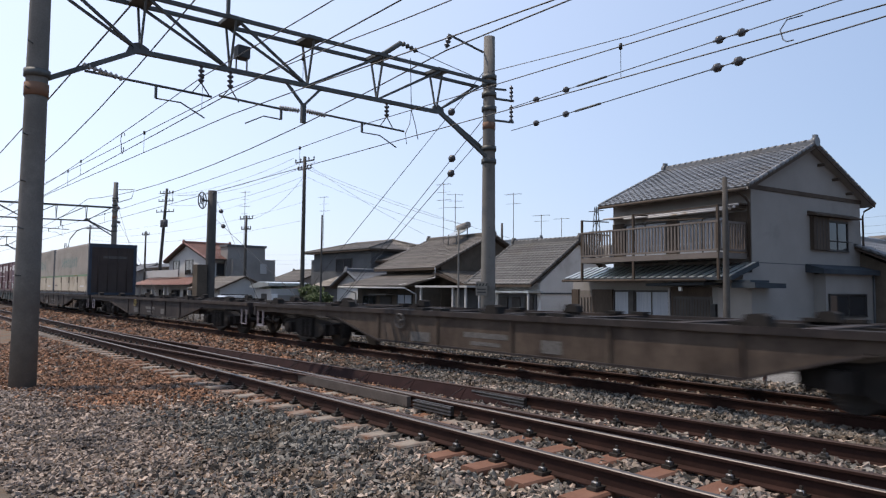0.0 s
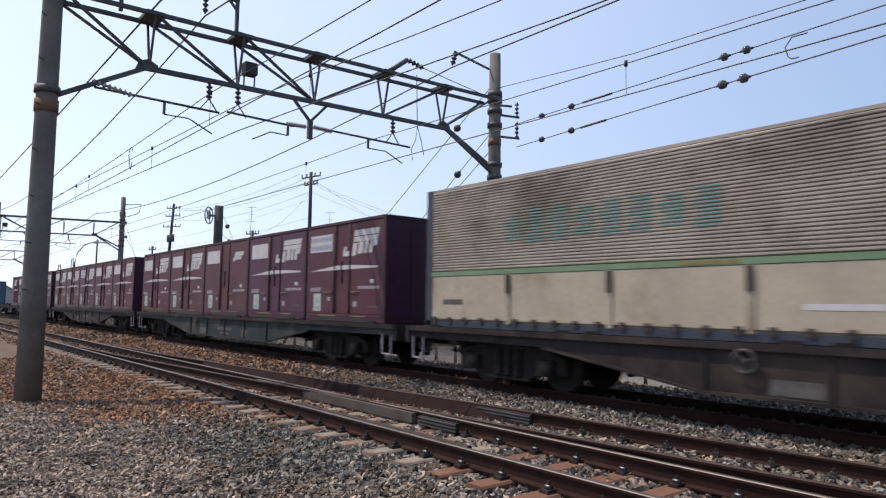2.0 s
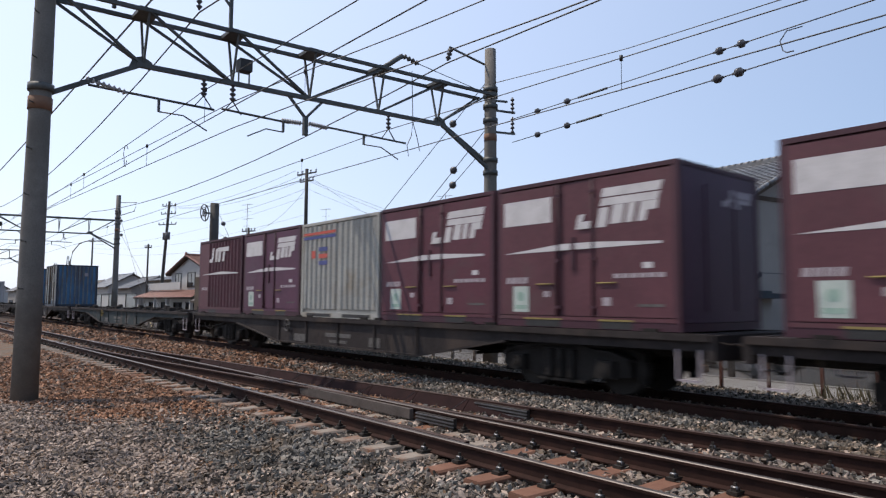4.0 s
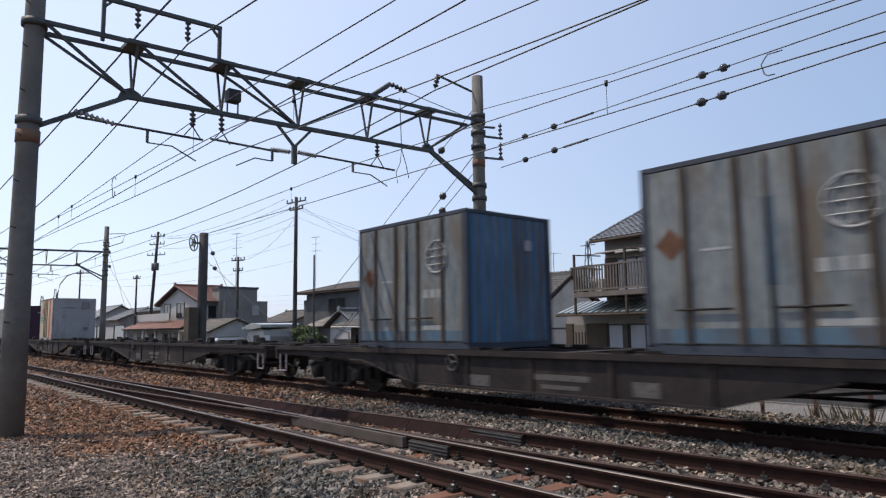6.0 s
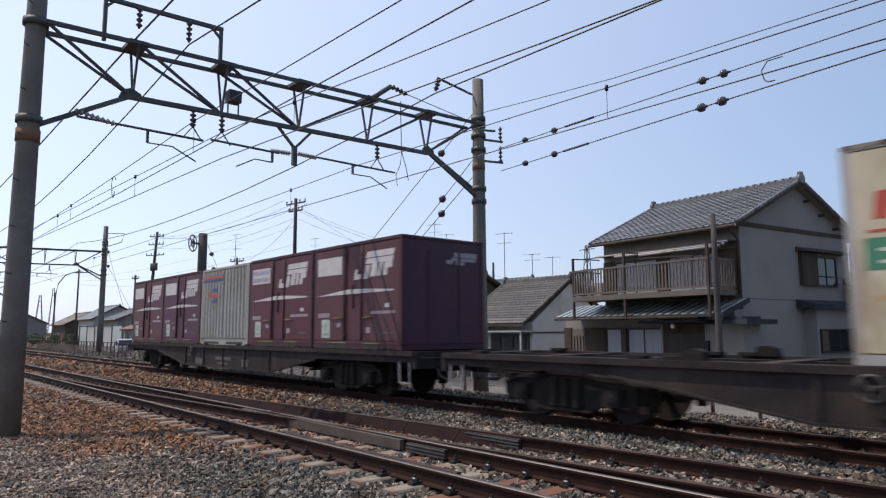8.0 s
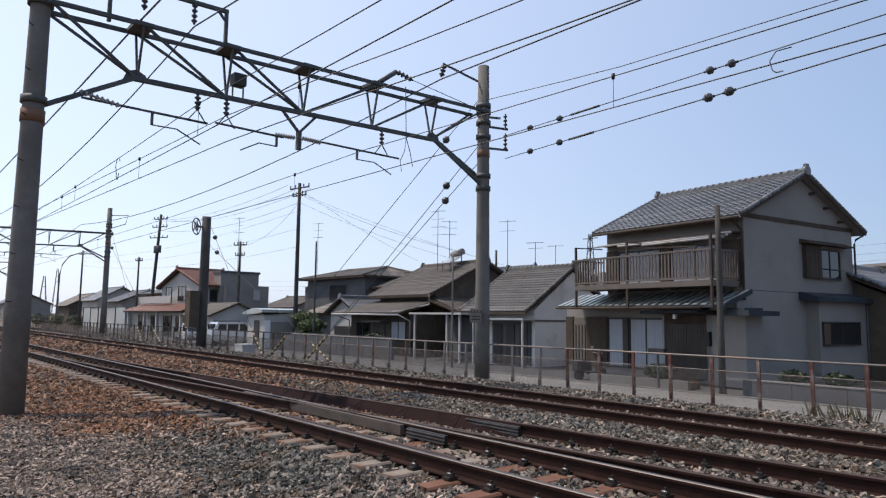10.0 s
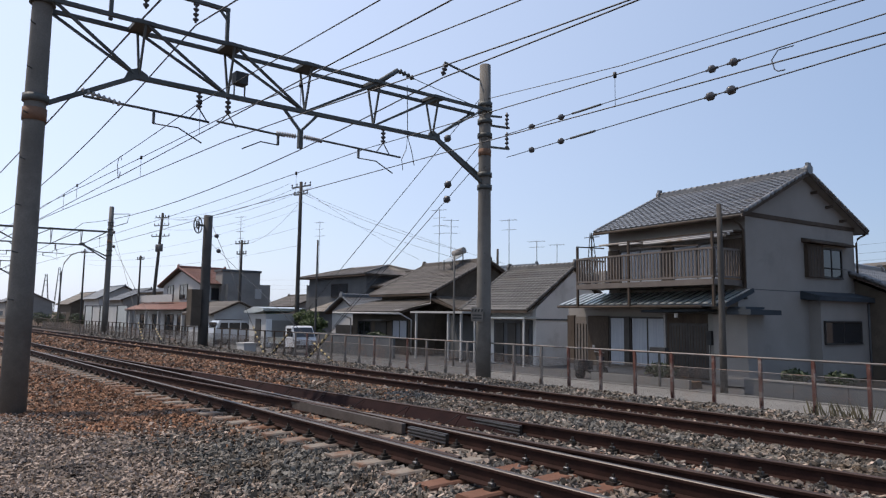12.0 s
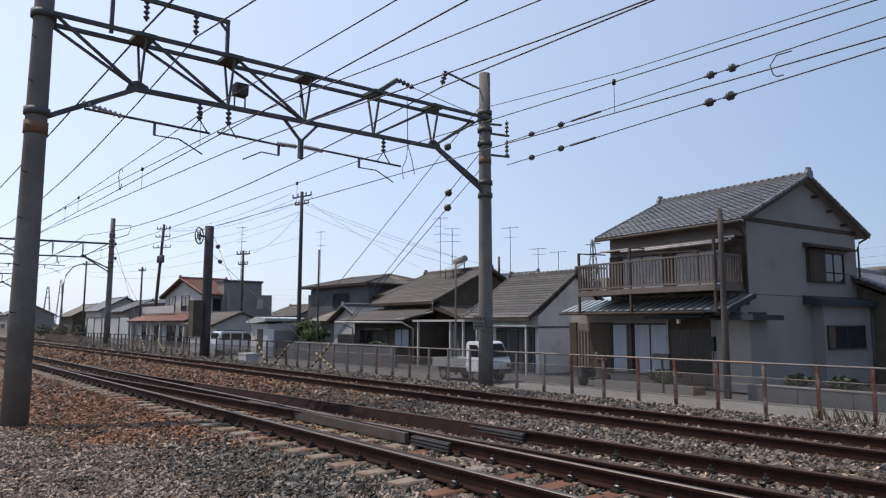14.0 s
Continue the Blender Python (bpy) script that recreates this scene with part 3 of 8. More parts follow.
    for y in (5.37, 6.05, 10.5):
        bm = bmesh.new()
        insulator_string(bm, (0, y, low(y)), (0, y, low(y) - 0.45), 4, 0.075)
        part("hanging_insulator", bm, M["insulator"], g, "stacked grey disc insulator")
        for s in (-0.22, 0.22):
            bm = bmesh.new()
            bar(bm, (0, y, low(y) - 0.42), (0, y + s, low(y) - 0.72), 0.022)
            part("stirrup", bm, M["truss"], g)
    for y, z, s in ((4.4, 5.8, 1), (7.35, 5.84, -1), (9.7, 5.9, 1)):
        bm = bmesh.new()
        bar(bm, (0, y, z + 0.08), (0, y, z - 0.2), 0.05)
        tube(bm, [(0, y, z - 0.2), (0.1, y + 0.5 * s, z - 0.22), (0.2, y + 1.0 * s, z - 0.5)], 0.016, 6)
        part("steady_arm", bm, M["truss"], g)
    for y in (4.11, 5.2):
        bm = bmesh.new()
        insulator_string(bm, (0, y, 8.6), (0, y, 8.12), 4, 0.07)
        part("hanging_insulator", bm, M["insulator"], g, "stacked grey disc insulator")
    # brackets on the far pole
    h = thing("pole_bracket", "steel brackets and porcelain insulators on the concrete pole", "bracket", pose(X, 14.25, 0))
    for z, dy in ((7.55, 1.25), (7.85, 0.9), (6.85, 1.25)):
        bm = bmesh.new()
        bar(bm, (0, 0.15, z), (0.0, dy, z + 0.1), 0.06)
        part("arm", bm, M["truss"], h)
    for z, z2 in ((7.6, 8.15), (6.95, 7.5)):
        bm = bmesh.new()
        insulator_string(bm, (0.0, 1.15, z), (0.0, 1.15, z2), 4, 0.07)
        part("post_insulator", bm, M["insulator"], h)
    bm = bmesh.new()
    bar(bm, (0, -0.1, 8.95), (0, -1.55, 9.15), 0.05)
    part("upper_arm", bm, M["truss"], h)
    bm = bmesh.new()
    insulator_string(bm, (0, -1.5, 9.1), (0, -1.62, 8.72), 3, 0.09)
    part("disc_insulator", bm, M["insulator"], h)


def wire(name, label, points, r, mat="wire"):
    bm = bmesh.new()
    tube(bm, points, r, 5, False)
    return tagged(part(name, bm, M[mat]), label, "cable")


def catenary(line, z_low, z_high, xs, hold=45.0, start=-15.0, sagging=0.3, first=2):
    """A contact wire with its messenger wire and droppers; line(x) gives y, the portals hold it every 45 m."""
    contact, carrier = [], []
    for x in xs:
        k = ((x - start) / hold) % 1.0
        contact.append((x, line(x), z_low))
        carrier.append((x, line(x), z_high - sagging * 4 * k * (1 - k)))
    wire("contact_wire", "thin dark overhead contact wire above the track", contact, 0.012)
    c = wire("messenger_wire", "thin dark messenger wire with droppers", carrier, 0.011)
    for i in range(first, len(xs) - 1, 3):
        if -110 < xs[i] < 10:
            bm = bmesh.new()
            tube(bm, [contact[i], carrier[i]], 0.006, 4, False)
            tube(bm, [Vector(carrier[i]) - Vector((0, 0, 0.05)), Vector(carrier[i]) + Vector((0, 0, 0.05))], 0.035, 6)
            part("dropper", bm, M["wire"], c)


def spans(y, z, drops, r, label, x0=-15.0, step=45.0):
    """A wire hung from the portals, with its drop for each span from the far end."""
    pts = []
    for n, drop in drops:
        pts += sag((x0 + step * n, y, z), (x0 + step * (n + 1), y, z), drop, 10)[:-1]
    return wire("feeder_wire", label, pts, r)


def strain_wire(a, b, beyond, label, discs):
    """An anchored wire with pairs of disc insulators at distances along it."""
    a, b = Vector(a), Vector(b)
    w = wire("strain_wire", label, [a, b, Vector(beyond)], 0.013)
    d = (b - a).normalized()
    for s in discs:
        bm = bmesh.new()
        p = a + d * s
        tube(bm, [p - d * 0.16, p - d * 0.05, p - d * 0.04, p + d * 0.04, p + d * 0.05, p + d * 0.16], [0.025, 0.035, 0.085, 0.085, 0.035, 0.025], 12)
        part("disc_insulator", bm, M["insulator"], w)
    bm = bmesh.new()
    tube(bm, [a + d * (discs[1] + 0.5), a + d * (discs[1] + 1.7)], 0.03, 6)
    part("turnbuckle", bm, M["truss"], w)


def build_wires():
    grid = [-395 + 4.0 * i for i in range(175)]
    catenary(lambda x: RAIL_A, 5.55, 6.30, grid)
    catenary(lambda x: RAIL_F, 5.31, 6.02, grid, sagging=0.22, first=1)
    branch = lambda x: float(np.interp(x, (-45, -33, -15, -11.5, -7.9, -4.4, 24, 46), (RAIL_A, RAIL_A + 0.05, 6.08, 6.38, 6.82, 7.10, 8.9, RAIL_F)))
    catenary(branch, 5.53, 6.16, [-45 + 3.0 * i for i in range(34)], sagging=0.06)
    spans(4.11, 7.96, [(n, 0.12) for n in range(-8, 7)], 0.022, "thick dark feeder cable above the gantry")
    spans(5.2, 8.06, [(n, 1.25) for n in range(-8, 7)], 0.018, "dark feeder cable above the gantry")
    spans(12.62, 8.64, [(n, 0.95) for n in range(-8, 0)] + [(n, 0.05) for n in range(0, 7)], 0.022, "thick dark feeder cable beside the far pole")
    wire("feeder_wire", "dark cable from the top of the far pole", [(-14.85, 14.3, 8.32), (-11.65, 14.3, 8.10), (-9.8, 14.3, 7.99), (-4.6, 14.3, 7.91), (8, 14.3, 7.7), (30, 14.4, 8.2), (75, 14.4, 8.2)], 0.012)
    strain_wire((-15.0, 15.4, 7.42), (9.0, 10.2, 6.05), (80, 10.1, 6.05), "anchored messenger wire with disc insulators", (1.38, 2.83, 8.12, 8.68))
    strain_wire((-15.0, 15.4, 6.66), (-0.6, 10.1, 5.30), (80, 10.0, 5.30), "anchored contact wire with disc insulators", (1.73, 3.47, 9.23, 9.78))
    # looped jumpers
    bm = bmesh.new()
    tube(bm, [(-5.2, 13.28, 6.81), (-5.42, 13.1, 6.74), (-5.38, 12.7, 6.42), (-5.08, 12.1, 6.0), (-4.85, 11.7, 5.80), (-4.7, 11.6, 5.76)], 0.012, 5)
    tagged(part("jumper_wire", bm, M["wire"]), "looped jumper wire between two anchored conductors", "cable")
    for x, y, z in ((-21.5, RAIL_A, 5.84),):
        bm = bmesh.new()
        tube(bm, [(x + 0.25 * math.cos(a) * (0.6 if a > 3 else 1), y, z + 0.33 * math.sin(a)) for a in [0.6 + 5.2 * i / 14 for i in range(15)]], 0.012, 5)
        tagged(part("jumper_wire", bm, M["wire"]), "looped jumper wire between two conductors", "cable")
    # cross wires at the branch: droppers from the beam's far corner
    bm = bmesh.new()
    tube(bm, [(-15, 11.3, 8.1), (-15, 11.35, 6.6), (-15, 11.3, 6.2), (-15, 11.15, 5.9), (-15, 11.2, 5.6)], 0.012, 5)
    tube(bm, [(-15, 11.35, 6.6), (-15, 11.5, 6.2), (-15, 11.6, 5.8)], 0.012, 5)
    tagged(part("jumper_wire", bm, M["wire"]), "looped jumper wire below the lattice beam", "cable")
    bm = bmesh.new()
    tube(bm, [(-15, 10.3, 7.95), (-15, 10.95, 8.45)], 0.07, 8)
    insulator_string(bm, (-15, 11.0, 8.45), (-15, 11.55, 8.35), 4, 0.08)
    tube(bm, [(-15, 11.55, 8.35), (-15, 14.1, 8.05)], 0.012, 5)
    tagged(part("line_bracket", bm, M["truss"]), "steel arm with insulators over the lattice beam", "bracket")


build_gantry()
build_wires()


# ---- the freight train ----
SPEED = 24.2
M["wagon"] = surf("grimy wagon steel", (0.015, 0.0125, 0.0125), (0.045, 0.038, 0.036), 1.5, 0.75, 0.2, 0.1, 20.0, (0.058, 0.044, 0.037), 0.3, 0, (1, 1, 0.5))
M["wagon_rust"] = surf("rust-streaked brown wagon paint", (0.040, 0.029, 0.022), (0.095, 0.072, 0.056), 2.0, 0.75, 0.1, 0.1, 20.0, (0.030, 0.021, 0.017), 0.35, 0, (1, 1, 0.4))
M["wagon_green"] = surf("faded blue-green wagon paint", (0.018, 0.025, 0.027), (0.042, 0.055, 0.057), 1.5, 0.75, 0.1, 0.1, 20.0, (0.10, 0.08, 0.065), 0.3)
M["bogie"] = surf("black oily bogie steel", (0.008, 0.007, 0.0065), (0.026, 0.023, 0.021), 3.0, 0.85, 0.0)
M["wheel"] = surf("dark wheel steel", (0.012, 0.010, 0.009), (0.032, 0.027, 0.024), 3.0, 0.7, 0.2)
M["purple"] = surf("maroon container paint", (0.058, 0.014, 0.023), (0.092, 0.024, 0.036), 1.2, 0.6, 0, 0.05, 15.0, (0.07, 0.03, 0.035), 0.25)
M["purple_red"] = surf("brownish maroon container paint", (0.062, 0.019, 0.026), (0.094, 0.031, 0.040), 1.2, 0.6, 0, 0.05, 15.0, (0.075, 0.034, 0.038), 0.3)
M["purple_violet"] = surf("violet maroon container paint", (0.050, 0.014, 0.033), (0.082, 0.025, 0.052), 1.2, 0.6, 0, 0.05, 15.0, (0.064, 0.03, 0.048), 0.3)
# end walls: darker, bluer maroon with the shade of the unlit side painted in
M["purple_end_shade"] = surf("shaded violet container end", (0.034, 0.010, 0.026), (0.058, 0.018, 0.042), 0.9, 0.55, 0, 0.03, 12.0, (0.05, 0.022, 0.034), 0.3, 0, (1, 1, 0.4))
M["purple_dark"] = surf("dark maroon post", (0.03, 0.009, 0.016), (0.055, 0.016, 0.026), 1.2, 0.6, 0, 0, 15.0)
M["decal"] = surf("white transfer lettering", (0.38, 0.37, 0.37), (0.52, 0.51, 0.51), 4.0, 0.6)
M["decal_faint"] = surf("worn pale lettering", (0.19, 0.20, 0.20), (0.33, 0.34, 0.33), 7.0, 0.6)
M["decal_dim"] = surf("faded mauve lettering", (0.24, 0.205, 0.22), (0.34, 0.305, 0.32), 4.0, 0.6)
M["decal_blue"] = surf("faded blue lettering", (0.17, 0.18, 0.26), (0.27, 0.28, 0.36), 4.0, 0.6)
M["label_green"] = surf("pale green label print", (0.16, 0.26, 0.22), (0.26, 0.36, 0.30), 5.0, 0.6)
M["decal_pale"] = surf("pale green label", (0.27, 0.33, 0.30), (0.42, 0.47, 0.43), 4.0, 0.6)
M["cream"] = surf("cream container panel", (0.30, 0.25, 0.19), (0.41, 0.355, 0.275), 1.0, 0.6, 0, 0.05, 15.0, (0.19, 0.15, 0.10), 0.25)
M["ribbed"] = surf("dull silver ribbed sheet", (0.25, 0.215, 0.18), (0.38, 0.335, 0.285), 0.8, 0.45, 0.35, 0, 12.0, (0.16, 0.14, 0.11), 0.25)
M["slate_frame"] = surf("slate blue container frame", (0.02, 0.026, 0.038), (0.042, 0.053, 0.073), 1.5, 0.6)
M["end_dark"] = surf("dark brown container end", (0.03, 0.02, 0.016), (0.055, 0.038, 0.031), 1.5, 0.6)
M["teal"] = surf("teal lettering", (0.075, 0.19, 0.185), (0.15, 0.27, 0.25), 4.0, 0.6)
M["green_line"] = surf("green stripe", (0.10, 0.17, 0.10), (0.17, 0.25, 0.15), 3.0, 0.6)
M["blue"] = surf("faded blue container end", (0.030, 0.095, 0.18), (0.060, 0.155, 0.26), 2.2, 0.65, 0, 0.05, 22.0, (0.065, 0.058, 0.066), 0.30, 0, (1, 1, 0.16))
M["blue_grey"] = surf("weathered grey-blue container side", (0.040, 0.062, 0.080), (0.225, 0.245, 0.24), 4.0, 0.65, 0, 0.05, 24.0, (0.105, 0.085, 0.062), 0.42, 0, (1, 1, 0.2))
M["blue_patch"] = surf("old blue paint showing through", (0.035, 0.085, 0.135), (0.09, 0.14, 0.18), 4.0, 0.65, 0, 0.05, 24.0, (0.07, 0.055, 0.045), 0.4, 0, (1, 1, 0.25))
M["rib_rust"] = surf("rusted container rib", (0.030, 0.022, 0.018), (0.085, 0.062, 0.046), 4.0, 0.8, 0, 0.05, 24.0, None, 0, 0, (1, 1, 0.2))
M["jcream"] = surf("weathered ivory container side", (0.35, 0.30, 0.20), (0.50, 0.45, 0.34), 2.0, 0.6, 0, 0.05, 15.0, (0.17, 0.105, 0.055), 0.36, 0, (1, 1, 0.3))
M["jgrey"] = surf("pale grey container end", (0.25, 0.242, 0.236), (0.36, 0.35, 0.345), 1.6, 0.6, 0, 0.05, 15.0, (0.19, 0.145, 0.10), 0.27, 0, (1, 1, 0.3))
M["jvent"] = surf("dusty grey vent and lettering", (0.11, 0.115, 0.12), (0.19, 0.195, 0.20), 4.0, 0.7)
M["jrust"] = surf("rusted container edge", (0.055, 0.032, 0.02), (0.17, 0.125, 0.09), 5.0, 0.8, 0, 0.2, 20.0, (0.28, 0.25, 0.21), 0.3)
M["green_sign"] = surf("green sign paint", (0.03, 0.15, 0.085), (0.06, 0.21, 0.13), 3.0, 0.6)
M["decal_orange"] = surf("faded orange lettering", (0.40, 0.22, 0.12), (0.48, 0.30, 0.18), 4.0, 0.6)
M["rust_dark"] = surf("dark rust-brown paint", (0.075, 0.038, 0.026), (0.15, 0.078, 0.048), 6.0, 0.8)
M["rust_brown"] = surf("rusty brown steel", (0.11, 0.075, 0.05), (0.22, 0.16, 0.11), 5.0, 0.8)
M["red"] = surf("orange red paint", (0.32, 0.05, 0.035), (0.44, 0.075, 0.05), 2.0, 0.6)
M["grey_box"] = surf("light grey corrugated steel", (0.22, 0.22, 0.20), (0.34, 0.34, 0.31), 0.9, 0.6, 0, 0.05, 15.0, (0.21, 0.17, 0.12), 0.2)
M["ring_yellow"] = surf("grimy yellow paint", (0.13, 0.10, 0.035), (0.26, 0.20, 0.07), 6.0, 0.7)
M["navy"] = surf("navy blue paint", (0.03, 0.04, 0.14), (0.06, 0.07, 0.2), 2.0, 0.6)

DECK = 1.07


def wheelset_mesh():
    bm = bmesh.new()
    for y in (-0.56, 0.56):
        s = 1 if y > 0 else -1
        tube(bm, [(0, y - 0.07 * s, 0), (0, y - 0.05 * s, 0), (0, y - 0.05 * s, 0), (0, y + 0.06 * s, 0)], [0.46, 0.46, 0.43, 0.425], 24)
    tube(bm, [(0, -0.85, 0), (0, 0.85, 0)], 0.075, 10)
    me = bpy.data.meshes.new("wheelset")
    bm.normal_update()
    bm.to_mesh(me)
    bm.free()
    me.materials.append(M["wheel"])
    return me


WHEELSET = wheelset_mesh()


def shared(name, bm):
    me = bpy.data.meshes.new(name)
    bm.normal_update()
    bm.to_mesh(me)
    bm.free()
    me.materials.append(M["bogie"])
    return me


# a cast side frame: arched over both axle boxes, deep in the middle, open beside the springs
SIDE_FRAME = shared("side_frame", prism(prism(prism(bmesh.new(),
    [(-1.36, 0.56), (-1.36, 0.34), (-1.12, 0.30), (-0.72, 0.30), (-0.50, 0.20), (0.50, 0.20), (0.72, 0.30), (1.12, 0.30), (1.36, 0.34), (1.36, 0.56), (1.05, 0.68), (0.70, 0.70), (0.36, 0.78), (-0.36, 0.78), (-0.70, 0.70), (-1.05, 0.68)], -0.07, 0.07, "y"),
    [(-1.38, 0.60), (-1.05, 0.72), (-0.70, 0.74), (-0.36, 0.82), (0.36, 0.82), (0.70, 0.74), (1.05, 0.72), (1.38, 0.60), (1.36, 0.55), (1.05, 0.66), (0.70, 0.68), (0.36, 0.76), (-0.36, 0.76), (-0.70, 0.68), (-1.05, 0.66), (-1.36, 0.55)], -0.12, 0.12, "y"),
    [(-0.52, 0.17), (0.52, 0.17), (0.52, 0.22), (-0.52, 0.22)], -0.12, 0.12, "y"))
AXLE_BOX = shared("axle_box", tube(tube(boxes(((-0.17, -0.14, 0.30), (0.17, 0.14, 0.58))), [(0, -0.19, 0.43), (0, 0.19, 0.43)], 0.13, 14), [(0, -0.21, 0.43), (0, 0.21, 0.43)], 0.06, 10))
SPRING = shared("spring", tube(bmesh.new(), [(0, 0, 0.22 + 0.045 * k) for k in range(12)], [0.10 if k % 2 else 0.075 for k in range(12)], 10))
BRAKE = shared("brake_hanger", boxes(((-0.05, -0.10, 0.24), (0.05, 0.10, 0.72)), ((-0.10, -0.09, 0.34), (0.10, 0.09, 0.56))))


def bogie(wagon, x):
    """A two-axle bogie: a bolster that carries side frames, axle boxes, springs and brake hangers."""
    b = part("bogie", boxes(((-0.25, -1.0, 0.5), (0.25, 1.0, 0.80))), M["bogie"], wagon)
    b.matrix_basis = pose(x, 0, 0)
    for y in (-0.92, 0.92):
        twin("side_frame", SIDE_FRAME, b, pose(0, y, 0))
        for dx in (-0.95, 0.95):
            twin("axle_box", AXLE_BOX, b, pose(dx, y * 1.05, 0))
        for dx in (-0.24, 0.0, 0.24):
            twin("spring", SPRING, b, pose(dx, y * 1.09, 0))
        for dx in (-0.55, 0.55, -1.46, 1.46):
            twin("brake_hanger", BRAKE, b, pose(dx, y * 0.80, 0))


def flat_wagon(body, s_front, label, ring=None, belly=(-6.05, -3.1, 3.35, 6.0), wheel_x=-2.5, guides=()):
    """A container flat wagon 19.9 m long; its leading end lies at s_front along the train."""
    L = 19.9
    m = pose(s_front - L / 2, RAIL_F, 0)
    w = thing("container_wagon", label, "freight wagon", m, "wagons of the train")
    b0, b1, b2, b3 = belly      # where the deep middle of the sills begins to slope, and ends
    side = [(-L / 2, DECK - 0.02), (-L / 2, DECK - 0.24), (b0, DECK - 0.26), (b1, DECK - 0.70), (b2, DECK - 0.70), (b3, DECK - 0.26), (L / 2, DECK - 0.24), (L / 2, DECK - 0.02)]
    for s in (-1, 1):
        bm = bmesh.new()
        prism(bm, side, s * 1.20 - 0.02, s * 1.20 + 0.02, "y")
        part("side_sill", bm, M[body], w)
        bm = bmesh.new()
        box(bm, (-L / 2, s * 1.23 - 0.06, DECK - 0.10), (L / 2, s * 1.23 + 0.06, DECK))
        part("top_flange", bm, M["wagon"], w)
        bm = bmesh.new()
        box(bm, (b1, s * 1.22 - 0.06, DECK - 0.72), (b2, s * 1.22 + 0.06, DECK - 0.68))
        for a, b in (((b0, DECK - 0.27), (b1, DECK - 0.71)), ((b3, DECK - 0.27), (b2, DECK - 0.71))):
            bar(bm, (a[0], s * 1.22, a[1]), (b[0], s * 1.22, b[1]), 0.12, 0.035)
        part("bottom_flange", bm, M["wagon"], w)
        for x in [b1 + (b2 - b1) * k / 4 for k in range(5)]:
            part("stiffener", boxes(((x - 0.03, s * 1.22 - 0.035, DECK - 0.70), (x + 0.03, s * 1.22 + 0.035, DECK - 0.1))), M[body], w)
    bm = bmesh.new()
    for y in (-0.45, 0.45):
        box(bm, (-L / 2, y - 0.09, DECK - 0.4), (L / 2, y + 0.09, DECK - 0.03))
    part("centre_sill", bm, M["bogie"], w)
    for i in range(11):
        x = -L / 2 + 0.3 + i * (L - 0.6) / 10
        part("cross_member", boxes(((x - 0.14, -1.2, DECK - 0.2), (x + 0.14, 1.2, DECK - 0.012))), M["wagon"], w)
    for x in (-9.0, -5.6, -5.0, -1.9, -1.3, 1.3, 1.9, 5.0, 5.6, 9.0):
        for s in (-1, 1):
            part("container_lock", boxes(((x - 0.14, s * 1.14 - 0.12, DECK), (x + 0.14, s * 1.14 + 0.12, DECK + 0.055))), M["bogie"], w)
    for x in guides:
        for s in (-1, 1):
            bm = bmesh.new()
            prism(bm, [(x - 0.20, DECK), (x + 0.20, DECK), (x + 0.16, DECK + 0.13), (x + 0.06, DECK + 0.17), (x - 0.12, DECK + 0.15)], s * 1.16 - 0.10, s * 1.16 + 0.10, "y")
            part("lock_guide", bm, M["bogie"], w)
    for e in (-1, 1):
        part("end_beam", boxes(((e * L / 2 - 0.06, -1.25, DECK - 0.36), (e * L / 2 + 0.06, 1.25, DECK - 0.01))), M["wagon"], w)
        bm = bmesh.new()
        box(bm, (e * L / 2 - 0.1, -0.11, DECK - 0.36), (e * (L / 2 + 0.36), 0.11, DECK - 0.12))
        box(bm, (e * (L / 2 + 0.20), -0.17, DECK - 0.40), (e * (L / 2 + 0.36), 0.17, DECK - 0.08))
        part("coupler", bm, M["bogie"], w)
        bm = bmesh.new()
        tube(bm, [(e * L / 2, 0.4, DECK - 0.3), (e * (L / 2 + 0.15), 0.4, DECK - 0.62), (e * (L / 2 + 0.33), 0.3, DECK - 0.6)], 0.03, 6)
        part("brake_hose", bm, M["black"], w)
        for y in (-0.62, 0.62):
            bm = bmesh.new()
            tube(bm, [(e * L / 2, y, DECK - 0.28), (e * (L / 2 + 0.10), y, DECK - 0.52), (e * (L / 2 + 0.25), y * 0.8, DECK - 0.62), (e * (L / 2 + 0.36), y * 0.6, DECK - 0.5)], 0.022, 6)
            part("air_hose", bm, M["stencil"], w, "grimy pale air hose")
        bm = bmesh.new()
        tube(bm, [(e * (L / 2 + 0.07), -1.1, DECK - 0.1), (e * (L / 2 + 0.16), -1.1, DECK - 0.14), (e * (L / 2 + 0.16), -0.5, DECK - 0.14), (e * (L / 2 + 0.07), -0.5, DECK - 0.1)], 0.015, 6)
        part("release_lever", bm, M["wagon"], w)
        for s in (-1, 1):
            bm = bmesh.new()
            x = e * (L / 2 - 0.35)
            for dx in (-0.17, 0.17):
                bar(bm, (x + dx, s * 1.22, DECK - 0.22), (x + dx, s * 1.22, DECK - 0.66), 0.03)
            bar(bm, (x - 0.17, s * 1.22, DECK - 0.66), (x + 0.17, s * 1.22, DECK - 0.66), 0.03)
            part("step", bm, M["decal_dim"], w, "white-painted shunter's step")
        # bogie
        bx = e * 7.1
        bogie(w, bx)
        for dx in (-0.95, 0.95):
            twin("wheelset", WHEELSET, w, pose(bx + dx, 0, 0.43))
    bm = bmesh.new()
    box(bm, (-2.6, -1.05, 0.36), (-1.5, -0.55, 0.72))
    box(bm, (0.2, 0.4, 0.4), (1.3, 0.9, 0.75))
    part("brake_gear", bm, M["bogie"], w)
    bm = bmesh.new()
